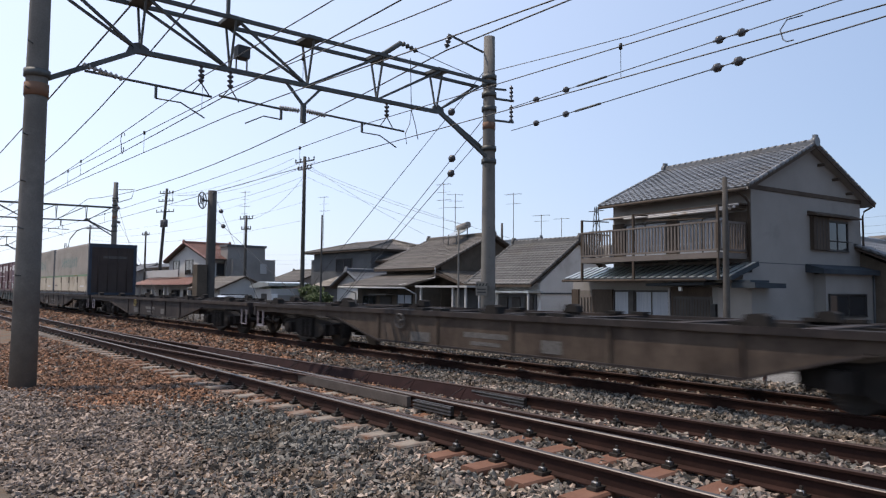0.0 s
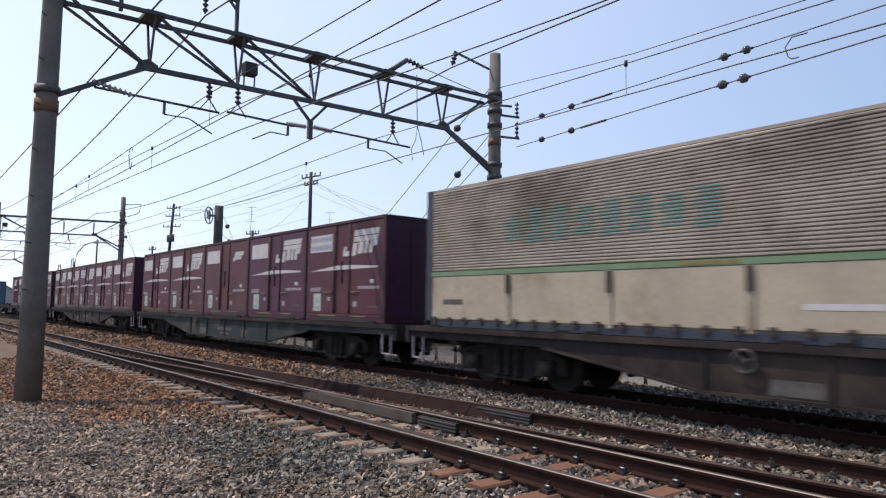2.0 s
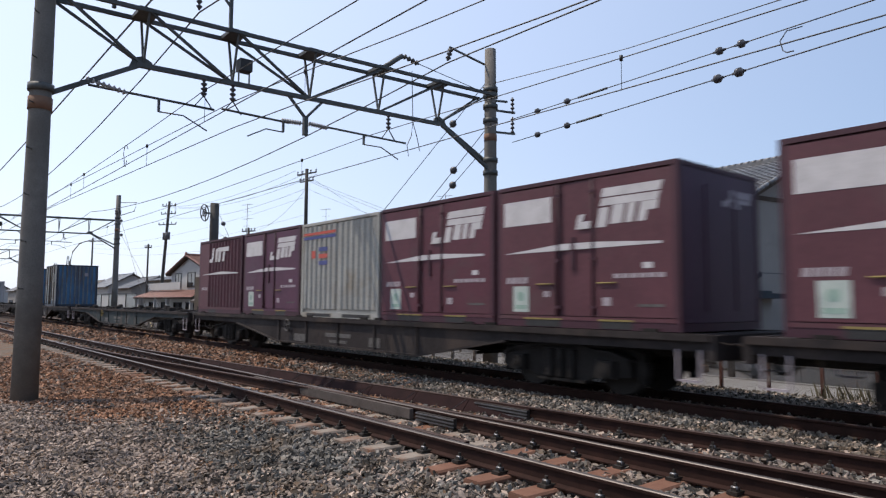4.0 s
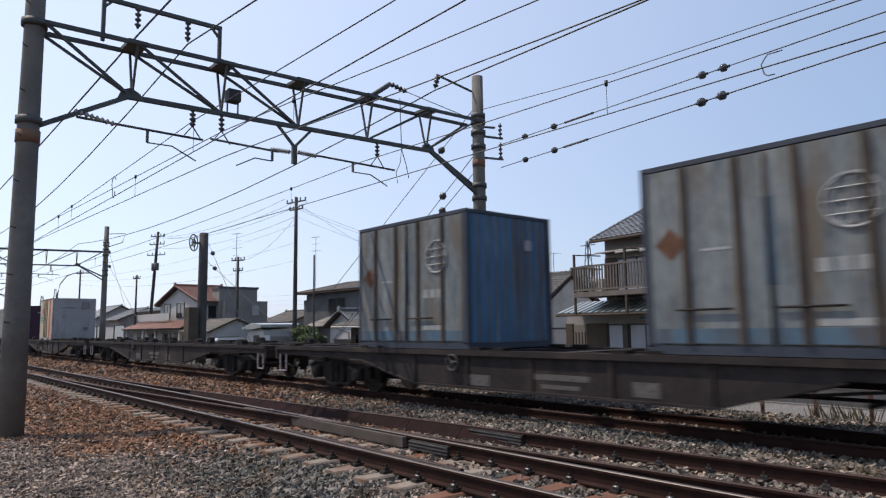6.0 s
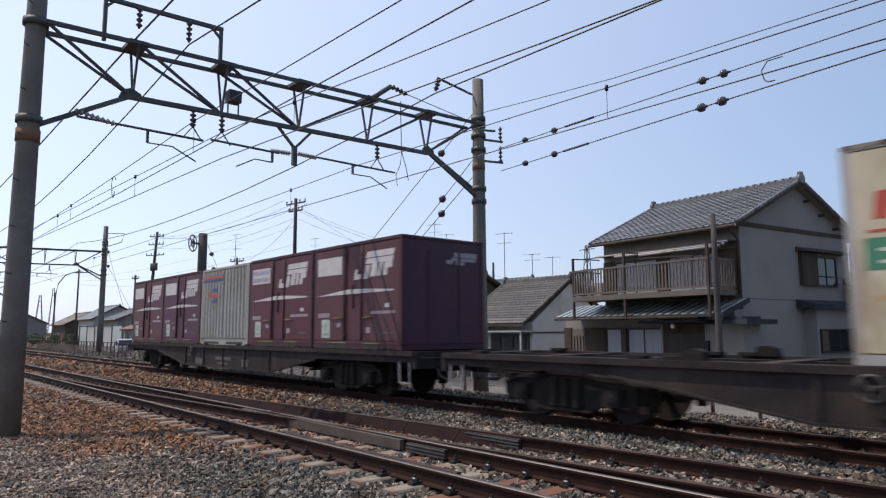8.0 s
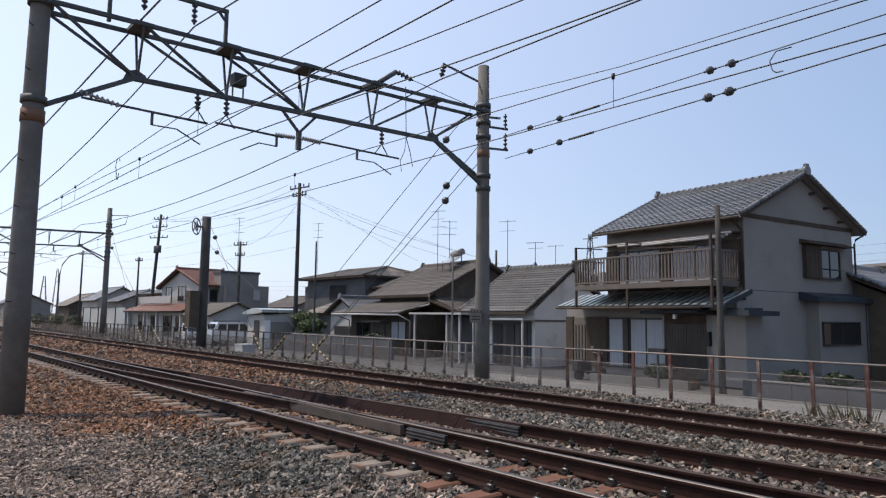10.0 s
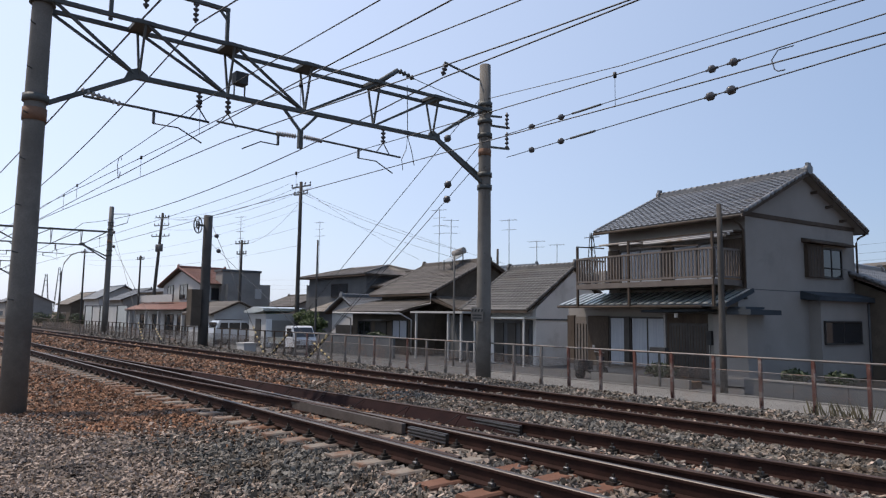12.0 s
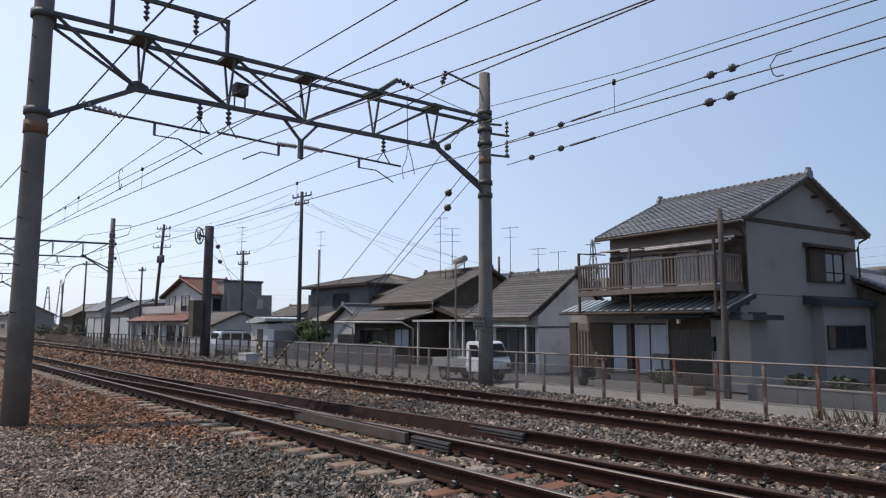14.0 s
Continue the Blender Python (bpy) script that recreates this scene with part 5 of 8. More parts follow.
def ivory_container(s_front):
    L, W, H = 3.72, 2.45, 2.58
    c = loaded("ivory_container", "ivory container with red vertical band and grey end", s_front, L, H)
    shell(c, L, W, H, M["jcream"], M["jgrey"], M["jgrey"], False)
    for x0, x1 in ((-1.76, -0.52), (-0.46, -0.12), (-0.06, 0.34), (0.40, 0.80), (1.32, 1.76)):
        part("side_panel", boxes(((x0, -W / 2, 0.14), (x1, -W / 2 + 0.06, H - 0.09))), M["jcream"], c)
    part("red_band", boxes(((0.84, -W / 2, 0.14), (1.29, -W / 2 + 0.06, H - 0.09))), M["red"], c, "orange-red vertical band")
    for k in range(3):
        decal(c, 0.93, 1.20, 1.98 + 0.1 * k, 2.05 + 0.1 * k, M["jcream"], W, "text_bar")
    # the logo as plain red shapes over a swoosh
    for x0, x1, z0, z1, sl in ((-1.56, -1.40, 1.68, 2.0, 0.05), (-1.25, -1.13, 1.70, 2.0, 0.05), (-1.08, -0.96, 1.70, 2.0, 0.05), (-0.86, -0.56, 1.93, 2.0, 0.02), (-0.78, -0.66, 1.70, 1.925, 0.03)):
        decal(c, x0, x1, z0, z1, M["red"], W, "logo_block", 0.004, sl)
    bm = bmesh.new()
    prism(bm, [(-1.62, 1.52), (-0.95, 1.53), (-0.55, 1.66), (-0.95, 1.56), (-1.62, 1.555)], -W / 2 - 0.004, -W / 2 - 0.001, "y")
    part("swoosh", bm, M["red"], c)
    sign = decal(c, -1.66, -0.56, 1.09, 1.46, M["green_sign"], W, "sign_panel")
    for z in (1.16, 1.30):
        for k in range(5):
            decal(sign, -1.52 + 0.18 * k, -1.41 + 0.18 * k, z, z + 0.04, M["decal"], W, "text_bar", 0.007)
    for k in range(4):
        decal(c, -1.55 + 0.24 * k, -1.38 + 0.24 * k, 0.74, 0.80, M["decal_orange"], W, "text_bar")
    for x in (-0.09, 0.37, -0.49):
        bm = bmesh.new()
        tube(bm, [(x, -W / 2 - 0.02, 0.14), (x, -W / 2 - 0.02, H - 0.1)], 0.02, 6)
        for z in (0.3, 1.2, 2.2):
            box(bm, (x - 0.05, -W / 2 - 0.035, z), (x + 0.05, -W / 2, z + 0.05))
        part("lock_rod", bm, M["rust_brown"], c, "rusty lock rod")
    for x in (-1.2, 0.5):
        part("fork_pocket", boxes(((x, -W / 2 - 0.003, 0.01), (x + 0.6, -W / 2 + 0.2, 0.11))), M["black"], c)
    vent = part("vent", boxes(((L / 2, 0.4, 1.92), (L / 2 + 0.03, 0.85, 2.34))), M["jvent"], c, "dusty grey vent")
    for k in range(4):
        part("vent_slat", boxes(((L / 2 + 0.03, 0.44, 1.98 + 0.085 * k), (L / 2 + 0.045, 0.81, 2.02 + 0.085 * k))), M["jgrey"], vent)
    for k in range(6):
        part("text_bar", boxes(((L / 2, -0.68 + 0.13 * k, 1.95), (L / 2 + 0.006, -0.59 + 0.13 * k, 2.02))), M["jvent"], c)
    part("end_plate", boxes(((L / 2, 0.55, 0.55), (L / 2 + 0.02, 0.8, 0.75))), M["jvent"], c)
    part("end_sill", boxes(((L / 2, -W / 2 + 0.01, 0.0), (L / 2 + 0.012, W / 2 - 0.01, 0.07))), M["jrust"], c, "rusted bottom edge")
    part("top_edge", boxes(((-L / 2 + 0.02, -W / 2 - 0.006, H - 0.05), (L / 2 - 0.02, -W / 2 + 0.03, H + 0.004))), M["jrust"], c, "rusted top edge")
    part("corner_scuff", boxes(((L / 2 - 0.10, -W / 2 - 0.006, 0.0), (L / 2 - 0.01, -W / 2 + 0.01, 0.34))), M["jrust"], c, "rusted corner foot")
    return c


def ribbed_container(s_front):
    L, W, H = 3.72, 2.45, 2.50
    c = loaded("grey_container", "light grey corrugated container with red and blue stripes", s_front, L, H)
    shell(c, L, W, H, M["grey_box"], M["grey_box"], M["grey_box"])
    for x0, x1 in ((-1.78, -0.03), (0.03, 1.78)):
        bm = bmesh.new()
        pts = []
        n = 7
        for i in range(n):
            d = (x1 - x0) / n
            a = x0 + d * i
            pts += [(a + d * 0.1, 0.0), (a + d * 0.3, -0.04), (a + d * 0.7, -0.04), (a + d * 0.9, 0.0)]
        prism(bm, [(p[0], -W / 2 + 0.04 + p[1]) for p in pts] + [(x1, -W / 2 + 0.07), (x0, -W / 2 + 0.07)], 0.22, H - 0.1, "z")
        part("corrugated_side", bm, M["grey_box"], c)
        part("fork_pocket", boxes(((x0 + 0.25, -W / 2 - 0.002, 0.02), (x1 - 0.25, -W / 2 + 0.1, 0.1))), M["black"], c)
    decal(c, -1.75, -0.08, 2.17, 2.24, M["red"], W, "red_stripe", 0.006)
    decal(c, -1.75, -0.08, 2.06, 2.14, M["navy"], W, "blue_stripe", 0.006)
    for k in range(3):
        decal(c, -0.92, -0.47, 1.36 + 0.18 * k, 1.47 + 0.18 * k, M["navy" if k != 1 else "red"], W, "logo_block", 0.006)
    decal(c, -1.3, -1.1, 1.55, 1.75, M["red"], W, "logo_block", 0.006)
    return c


FRONTS = (0.20, -20.20, -40.72, -61.1, -81.6, -102.0, -122.5, -143.1, -163.7, -184.3, -205.15)
SLOT = 3.815
TRAIN = []


PAINTS = ("purple_red", "purple_violet", "purple", "purple_red", "purple")
USUAL = (-6.05, -3.1, 3.35, 6.0)
BELLIES = {0: ((-5.2, -3.4, 5.0, 6.5), -2.5, (-8.6, -4.8, 0.26, 5.2, 8.6)), 1: ((-6.1, -3.1, 3.8, 6.0), -1.8, (-8.4, -4.5, -0.1, 4.5, 8.35)), 6: (USUAL, -2.5, (-8.8, -4.6, -0.1, 4.6, 7.7)),
           7: ((-5.8, -3.75, 2.75, 4.4), -2.5), 8: (USUAL, -2.5, (-8.8, -4.7, -0.14, 4.6, 8.2)), 9: (USUAL, -2.5, (-4.7, 6.9, 8.2))}


def build_train():
    for i, s in enumerate(FRONTS):
        body = "wagon_green" if i in (3, 6) else ("wagon_rust" if i == 0 else "wagon")
        TRAIN.append(flat_wagon(body, s + 0.45, "grimy blue-green container flat wagon on two bogies" if body == "wagon_green" else "rust-brown streaked container flat wagon on two bogies" if i == 0 else "grimy brown-grey container flat wagon on two bogies", "ring_yellow" if i in (1, 6) else None, *BELLIES.get(i, ())))
    for s in (FRONTS[2], FRONTS[2] - 9.5):
        TRAIN.append(long_container(s))
    for w in (3, 4, 5, 10):
        for k in range(5):
            s = FRONTS[w] - SLOT * k
            grey = (w == 10 and k == 2) or (w == 5 and k == 2)
            TRAIN.append(ribbed_container(s) if grey else corrugated_maroon(s - 0.08) if (w, k) == (5, 4) else maroon_container(s, (w == 3 and k == 2), PAINTS[(w * 3 + k * 2) % 5], (w, k) in ((3, 0), (10, 1), (4, 2)), w == 3 and k == 2))
    for k in (1, 3):
        TRAIN.append(blue_container(FRONTS[7] - 0.15 - SLOT * k))
    TRAIN.append(ivory_container(-192.74))


build_train()


# ---- houses ----
M["wall_grey"] = surf("grey stucco", (0.20, 0.187, 0.172), (0.25, 0.236, 0.22), 0.7, 0.9, 0, 0.1, 50.0, (0.18, 0.17, 0.158), 0.2)
M["wall_white"] = surf("off-white stucco", (0.33, 0.325, 0.315), (0.42, 0.415, 0.40), 0.7, 0.9, 0, 0.1, 50.0)
M["wall_lime"] = surf("white lime plaster", (0.56, 0.545, 0.52), (0.68, 0.665, 0.64), 0.7, 0.9, 0, 0.1, 50.0, (0.45, 0.43, 0.40), 0.2)
M["wall_dark"] = surf("dark grey siding", (0.07, 0.073, 0.077), (0.115, 0.12, 0.125), 0.7, 0.85, 0, 0.1, 50.0)
M["wall_brown"] = surf("brown weathered boards", (0.055, 0.044, 0.034), (0.11, 0.09, 0.07), 1.5, 0.85, 0, 0.2, 30.0)
M["tile"] = surf("silver-grey roof tile", (0.070, 0.073, 0.077), (0.15, 0.154, 0.158), 1.0, 0.33, 0, 0.1, 30.0, (0.095, 0.088, 0.08), 0.22, 0.3)
M["tile_brown"] = surf("brown-grey roof tile", (0.07, 0.06, 0.05), (0.13, 0.114, 0.098), 1.0, 0.55, 0, 0.1, 30.0, (0.085, 0.072, 0.06), 0.3, 0.25)
M["tile_grey"] = surf("weathered grey roof tile", (0.062, 0.060, 0.057), (0.12, 0.115, 0.108), 1.0, 0.55, 0, 0.1, 30.0, (0.075, 0.066, 0.056), 0.3, 0.3)
M["tile_red"] = surf("orange-red roof tile", (0.13, 0.058, 0.045), (0.20, 0.092, 0.07), 1.0, 0.6, 0, 0.1, 30.0, None, 0, 0.15)
M["tile_blue"] = surf("blue-grey roof tile", (0.07, 0.09, 0.11), (0.14, 0.165, 0.19), 1.0, 0.5, 0, 0.1, 30.0, None, 0, 0.15)
M["sheet_roof"] = surf("pale green-grey sheet roof", (0.33, 0.36, 0.355), (0.50, 0.53, 0.52), 1.0, 0.28, 0.5, 0, 30.0)
M["slate_roof"] = surf("dark blue-grey sheet", (0.022, 0.028, 0.034), (0.05, 0.06, 0.07), 1.0, 0.85, 0.0, 0, 30.0)
M["timber"] = surf("dark brown timber", (0.035, 0.026, 0.02), (0.085, 0.065, 0.05), 2.0, 0.8, 0, 0.1, 30.0, None, 0, 0, (1, 1, 0.2))
M["balcony"] = surf("grey-brown painted balcony rail", (0.082, 0.067, 0.058), (0.135, 0.115, 0.10), 2.0, 0.7)
M["sash"] = surf("dark bronze window frame", (0.03, 0.027, 0.025), (0.06, 0.055, 0.05), 2.0, 0.5, 0.4)
M["pane"] = glass("dark window pane", (0.02, 0.022, 0.025))
M["curtain"] = surf("pale curtain behind glass", (0.21, 0.235, 0.265), (0.33, 0.355, 0.39), 2.0, 0.35, 0, 0, 20.0, None, 0, 0, (8, 8, 0.3))
M["shutter"] = surf("brown shutter box", (0.09, 0.075, 0.065), (0.15, 0.13, 0.11), 2.0, 0.7)


def tiled_slope(name, eave_a, eave_b, ridge_a, ridge_b, mat, parent, col=0.27, row=0.25, wave=0.035):
    """A roof slope of waved tiles in stepped courses; corners run along the eave and the ridge."""
    ea, eb, ra, rb = (Vector(p) for p in (eave_a, eave_b, ridge_a, ridge_b))
    up = ((ra - ea) + (rb - eb)) / 2
    rows = max(2, int(up.length / row))
    cols = max(2, int((eb - ea).length / col))
    nrm = (eb - ea).cross(up).normalized()
    if nrm.z < 0:
        nrm = -nrm
    shape = ((0.0, 0.0), (0.18, 0.55), (0.36, 1.0), (0.55, 0.55), (0.75, 0.0))
    bm = bmesh.new()
    for j in range(rows):
        k0, k1 = j / rows, (j + 1) / rows
        line0, line1 = [], []
        for i in range(cols):
            for u, h in shape:
                s = (i + u) / cols
                for k, line, lift in ((k0, line0, 0.028), (k1, line1, 0.0)):
                    a, b = ea.lerp(ra, k), eb.lerp(rb, k)
                    line.append(bm.verts.new(a.lerp(b, s) + nrm * (h * wave + lift)))
        for q in range(len(line0) - 1):
            bm.faces.new((line0[q], line0[q + 1], line1[q + 1], line1[q]))
        base = [bm.verts.new(v.co - nrm * 0.04) for v in line0]
        for q in range(len(line0) - 1):
            bm.faces.new((base[q], base[q + 1], line0[q + 1], line0[q]))
    return part(name, bm, mat, parent)


def gable_roof(parent, x0, x1, y0, y1, z_eave, z_ridge, tile, ridge_bar=True, thick=0.14, trim=None):
    """A gable roof whose ridge runs along x, with board, tiles, verge boards and ridge."""
    ym = (y0 + y1) / 2
    trim = trim or M["timber"]
    bm = bmesh.new()
    prism(bm, [(y0, z_eave - thick), (ym, z_ridge - thick), (y1, z_eave - thick), (y1, z_eave - 0.02), (ym, z_ridge - 0.02), (y0, z_eave - 0.02)], x0, x1)
    part("roof_board", bm, trim, parent)
    tiled_slope("roof_tiles", (x0, y0, z_eave), (x1, y0, z_eave), (x0, ym, z_ridge), (x1, ym, z_ridge), tile, parent)
    tiled_slope("roof_tiles", (x0, y1, z_eave), (x1, y1, z_eave), (x0, ym, z_ridge), (x1, ym, z_ridge), tile, parent)
    if ridge_bar:
        bm = bmesh.new()
        box(bm, (x0 - 0.02, ym - 0.13, z_ridge - 0.05), (x1 + 0.02, ym + 0.13, z_ridge + 0.10))
        n = max(3, int((x1 - x0) / 0.3))
        for i in range(n):
            a = x0 + (x1 - x0) * i / n
            tube(bm, [(a, ym, z_ridge + 0.10), (a + (x1 - x0) / n * 0.93, ym, z_ridge + 0.12)], 0.10, 8)
        part("ridge_tiles", bm, tile, parent)
        for x in (x0, x1):
            bm = bmesh.new()
            tube(bm, [(x - 0.08, ym, z_ridge + 0.08), (x + 0.08, ym, z_ridge + 0.08)], 0.19, 10)
            box(bm, (x - 0.06, ym - 0.1, z_ridge + 0.2), (x + 0.06, ym + 0.1, z_ridge + 0.34))
            part("ridge_end_tile", bm, tile, parent)
        for x in (x0, x1):
            for a, b in ((y0, z_eave), (y1, z_eave)):
                bm = bmesh.new()
                length = math.hypot(ym - a, z_ridge - b)
                m = int(length / 0.28)
                for i in range(m):
                    p = Vector((x, a, b + 0.03)).lerp(Vector((x, ym, z_ridge + 0.03)), i / m)
                    q = Vector((x, a, b + 0.03)).lerp(Vector((x, ym, z_ridge + 0.03)), (i + 0.92) / m)
                    tube(bm, [p, q + Vector((0, 0, 0.015))], 0.075, 7)
                part("verge_tiles", bm, tile, parent)


def gable_body(parent, x0, x1, y0, y1, z0, z_eave, z_ridge, wall, name="wall"):
    """Walls with gable ends at both x."""
    ym = (y0 + y1) / 2
    bm = bmesh.new()
    prism(bm, [(y0, z0), (y1, z0), (y1, z_eave), (ym, z_ridge), (y0, z_eave)], x0, x1)
    return part(name, bm, wall, parent)


def window(parent, x0, x1, z0, z1, y, face=-1, axis="y", leaves=2, curtain=False, frame=0.05):
    """A framed sliding window on a wall that faces along axis at the plane y."""
    def place(a, b):
        (u0, d0, w0), (u1, d1, w1) = a, b
        if axis == "y":
            return ((u0, y + face * d0, w0), (u1, y + face * d1, w1))
        return ((y + face * d0, u0, w0), (y + face * d1, u1, w1))
    fix = lambda a, b: (tuple(min(p, q) for p, q in zip(a, b)), tuple(max(p, q) for p, q in zip(a, b)))
    win = part("window", boxes(fix(*place((x0, 0.004, z0), (x1, 0.02, z1)))), M["sash"], parent)
    for a, b in (((x0, 0.0, z0), (x0 + frame, 0.07, z1)), ((x1 - frame, 0.0, z0), (x1, 0.07, z1)), ((x0, 0.0, z1 - frame), (x1, 0.08, z1)), ((x0, 0.0, z0), (x1, 0.09, z0 + frame))):
        part("window_frame", boxes(fix(*place(a, b))), M["sash"], win)
    for i in range(leaves):
        a = x0 + frame + (x1 - x0 - 2 * frame) * i / leaves
        b = x0 + frame + (x1 - x0 - 2 * frame) * (i + 1) / leaves
        part("pane", boxes(fix(*place((a + 0.03, 0.02, z0 + frame + 0.02), (b - 0.03, 0.034, z1 - frame - 0.02)))), M["curtain"] if curtain else M["pane"], win)
        if i:
            part("mullion", boxes(fix(*place((a - 0.025, 0.02, z0 + frame), (a + 0.025, 0.055, z1 - frame)))), M["sash"], win)
    return win


def build_corner_house():
    """The two-storey house with a balcony; local x along its front, y away from the lane."""
    h = thing("balcony_house", "two-storey grey stucco house with tiled gable roof and wooden balcony", "house", pose(-17.2, 23.4, ROAD_Z, 0, 0, -8.0))
    # local frame: front eave line at y = 0, right verge near x = 6.45
    g = 0.15
    E, R = 5.98, 7.95
    GX, BACK = 6.30, 7.85      # the gable wall and the rear wall
    gable_body(h, -0.12, GX, 0.55, BACK, g, E + 0.22, R - 0.18, M["wall_grey"])
    gable_roof(h, -0.35, 6.60, -0.05, 8.4, E, R, M["tile"], True, 0.10, M["wall_grey"])
    ym = (8.4 - 0.05) / 2
    for y in (-0.05, 8.4):
        bm = bmesh.new()
        bar(bm, (6.615, y, E - 0.07), (6.615, ym, R - 0.07), 0.03, 0.13)
        part("bargeboard", bm, M["timber"], h)
    part("plinth", boxes(((-0.15, 0.5, 0.0), (GX + 0.03, BACK + 0.05, 0.3))), M["pavement"], h)
    part("gable_band", boxes(((GX - 0.02, 0.5, 5.98), (GX + 0.04, BACK + 0.02, 6.13))), M["timber"], h)
    part("floor_seam", boxes(((GX - 0.01, 0.5, 3.40), (GX + 0.006, 4.2, 3.43))), M["wall_dark"], h)
    for k in range(3):
        y = 4.85 + 1.0 * k
        z = R - 0.33 - (y - ym) * (R - E) / 4.2
        part("purlin_end", boxes(((GX, y - 0.05, z - 0.10), (6.55, y + 0.05, z))), M["timber"], h)
    # gutter and pipes
    bm = bmesh.new()
    tube(bm, [(-0.35, -0.1, E - 0.08), (6.55, -0.1, E - 0.1)], 0.055, 8)
    tube(bm, [(6.2, -0.1, E - 0.1), (6.28, 0.3, E - 0.35), (6.28, 0.45, E - 0.5), (6.28, 0.46, 3.45)], 0.045, 8)
    part("gutter", bm, M["timber"], h)
    bm = bmesh.new()
    tube(bm, [(6.5, 8.4, E - 0.1), (6.42, 7.95, E - 0.3), (6.40, 7.85, E - 0.5), (6.40, 7.85, 3.3)], 0.04, 8)
    part("downpipe", bm, M["timber"], h)
    bm = bmesh.new()
    tube(bm, [(6.80, 7.75, 3.05), (6.80, 7.75, 0.2)], 0.04, 8)
    part("downpipe", bm, M["wall_dark"], h)
    # upper window of the gable wall, with its shutter box and hood
    window(h, 5.27, 6.80, 3.98, 5.17, GX, 1, "x", 2, False, 0.06)
    win = part("shutter_box", boxes(((GX, 4.18, 3.99), (GX + 0.16, 5.25, 5.24))), M["timber"], h)
    for k in range(4):
        part("board_seam", boxes(((GX + 0.16, 4.38 + 0.21 * k, 4.03), (GX + 0.168, 4.40 + 0.21 * k, 5.20))), M["sash"], win)
    bm = bmesh.new()
    prism(bm, [(GX, 5.46), (GX + 0.38, 5.32), (GX + 0.38, 5.26), (GX, 5.28)], 4.02, 7.25, "y")
    part("window_hood", bm, M["timber"], h)
    bm = bmesh.new()
    tube(bm, [(GX + 0.09, 5.3, 4.38), (GX + 0.09, 7.05, 4.38)], 0.02, 6)
    part("window_rail", bm, M["sash"], h)
    # bay at the rear of the gable wall under a lean-to roof
    part("bay", boxes(((GX - 0.02, 4.34, 0.15), (6.75, 7.89, 3.10))), M["wall_grey"], h)
    bm = bmesh.new()
    prism(bm, [(GX - 0.02, 3.46), (7.0, 3.26), (7.0, 3.08), (GX - 0.02, 3.14)], 3.82, 7.98, "y")
    part("lean_to_roof", bm, M["slate_roof"], h, "dark blue-grey lean-to roof")
    window(h, 4.50, 7.15, 1.46, 2.35, 6.75, 1, "x", 2)
    # upper storey front: windows behind the balcony
    window(h, 0.55, 2.75, 3.5, 5.15, 0.55, -1, "y", 2, True)
    window(h, 3.25, 5.45, 3.5, 5.15, 0.55, -1, "y", 2, True)
    # dark boards added between the windows imitate the shade under the eaves
    for x0, x1 in ((-0.08, 0.52), (2.78, 3.22), (5.48, 6.2)):
        part("shutter_wall", boxes(((x0, 0.47, 3.6), (x1, 0.548, 5.2))), M["timber"], h)
    part("window_hood", boxes(((-0.1, 0.12, 5.40), (6.25, 0.55, 5.46))), M["timber"], h)
    # pale roller awnings folded under the hood
    for y, z, x0, x1 in ((-0.02, 5.40, -0.1, 6.2), (-0.22, 5.30, 1.2, 6.2), (-0.38, 5.22, 2.6, 6.15)):
        bm = bmesh.new()
        tube(bm, [(x0, y, z), (x1, y, z)], 0.042, 8)
        part("awning_roll", bm, M["jgrey"], h, "pale rolled awning under the eaves")
    # ground floor: shutters, curtains, entrance
    part("ground_floor", boxes(((-2.35, 0.30, 0.1), (GX - 0.015, 7.0, 2.86))), M["wall_grey"], h)
    part("shutter", boxes(((-2.33, 0.20, 0.35), (-1.9, 0.31, 2.45))), M["timber"], h)
    part("shutter", boxes(((-1.06, 0.20, 0.35), (0.12, 0.31, 2.45))), M["timber"], h)
    lat = part("lattice", boxes(((-1.88, 0.24, 0.4), (-1.08, 0.31, 2.4))), M["shutter"], h)
    for i in range(4):
        part("slat", boxes(((-1.80 + 0.19 * i, 0.20, 0.45), (-1.73 + 0.19 * i, 0.238, 2.1))), M["balcony"], lat)
    window(h, 0.14, 1.02, 0.4, 2.42, 0.30, -1, "y", 1, True)
    part("shutter", boxes(((1.04, 0.19, 0.4), (1.28, 0.31, 2.42))), M["sash"], h)
    window(h, 1.30, 3.02, 0.4, 2.42, 0.30, -1, "y", 2, True)
    part("drain_pipe", boxes(((3.04, 0.16, 0.2), (3.11, 0.23, 2.5))), M["jgrey"], h)
    part("entrance_recess", boxes(((3.15, 0.20, 0.2), (5.05, 0.31, 2.55))), M["timber"], h)
    for i in range(2):
        door = part("sliding_door", boxes(((3.30 + 0.85 * i, 0.14, 0.25), (4.13 + 0.85 * i, 0.20, 2.2))), M["sash"], h)
        for k in range(6):
            part("door_bar", boxes(((3.38 + 0.85 * i + 0.125 * k, 0.128, 0.6), (3.40 + 0.85 * i + 0.125 * k, 0.14, 2.1))), M["timber"], door)
    part("entrance_pillar", boxes(((5.07, 0.05, 0.1), (5.30, 0.31, 2.55))), M["pavement"], h)
    # awning roof over the ground floor
    bm = bmesh.new()
    prism(bm, [(-0.95, 2.87), (0.56, 3.38), (0.56, 3.28), (-0.95, 2.79)], -1.55, 6.5)
    part("awning", bm, M["slate_roof"], h)
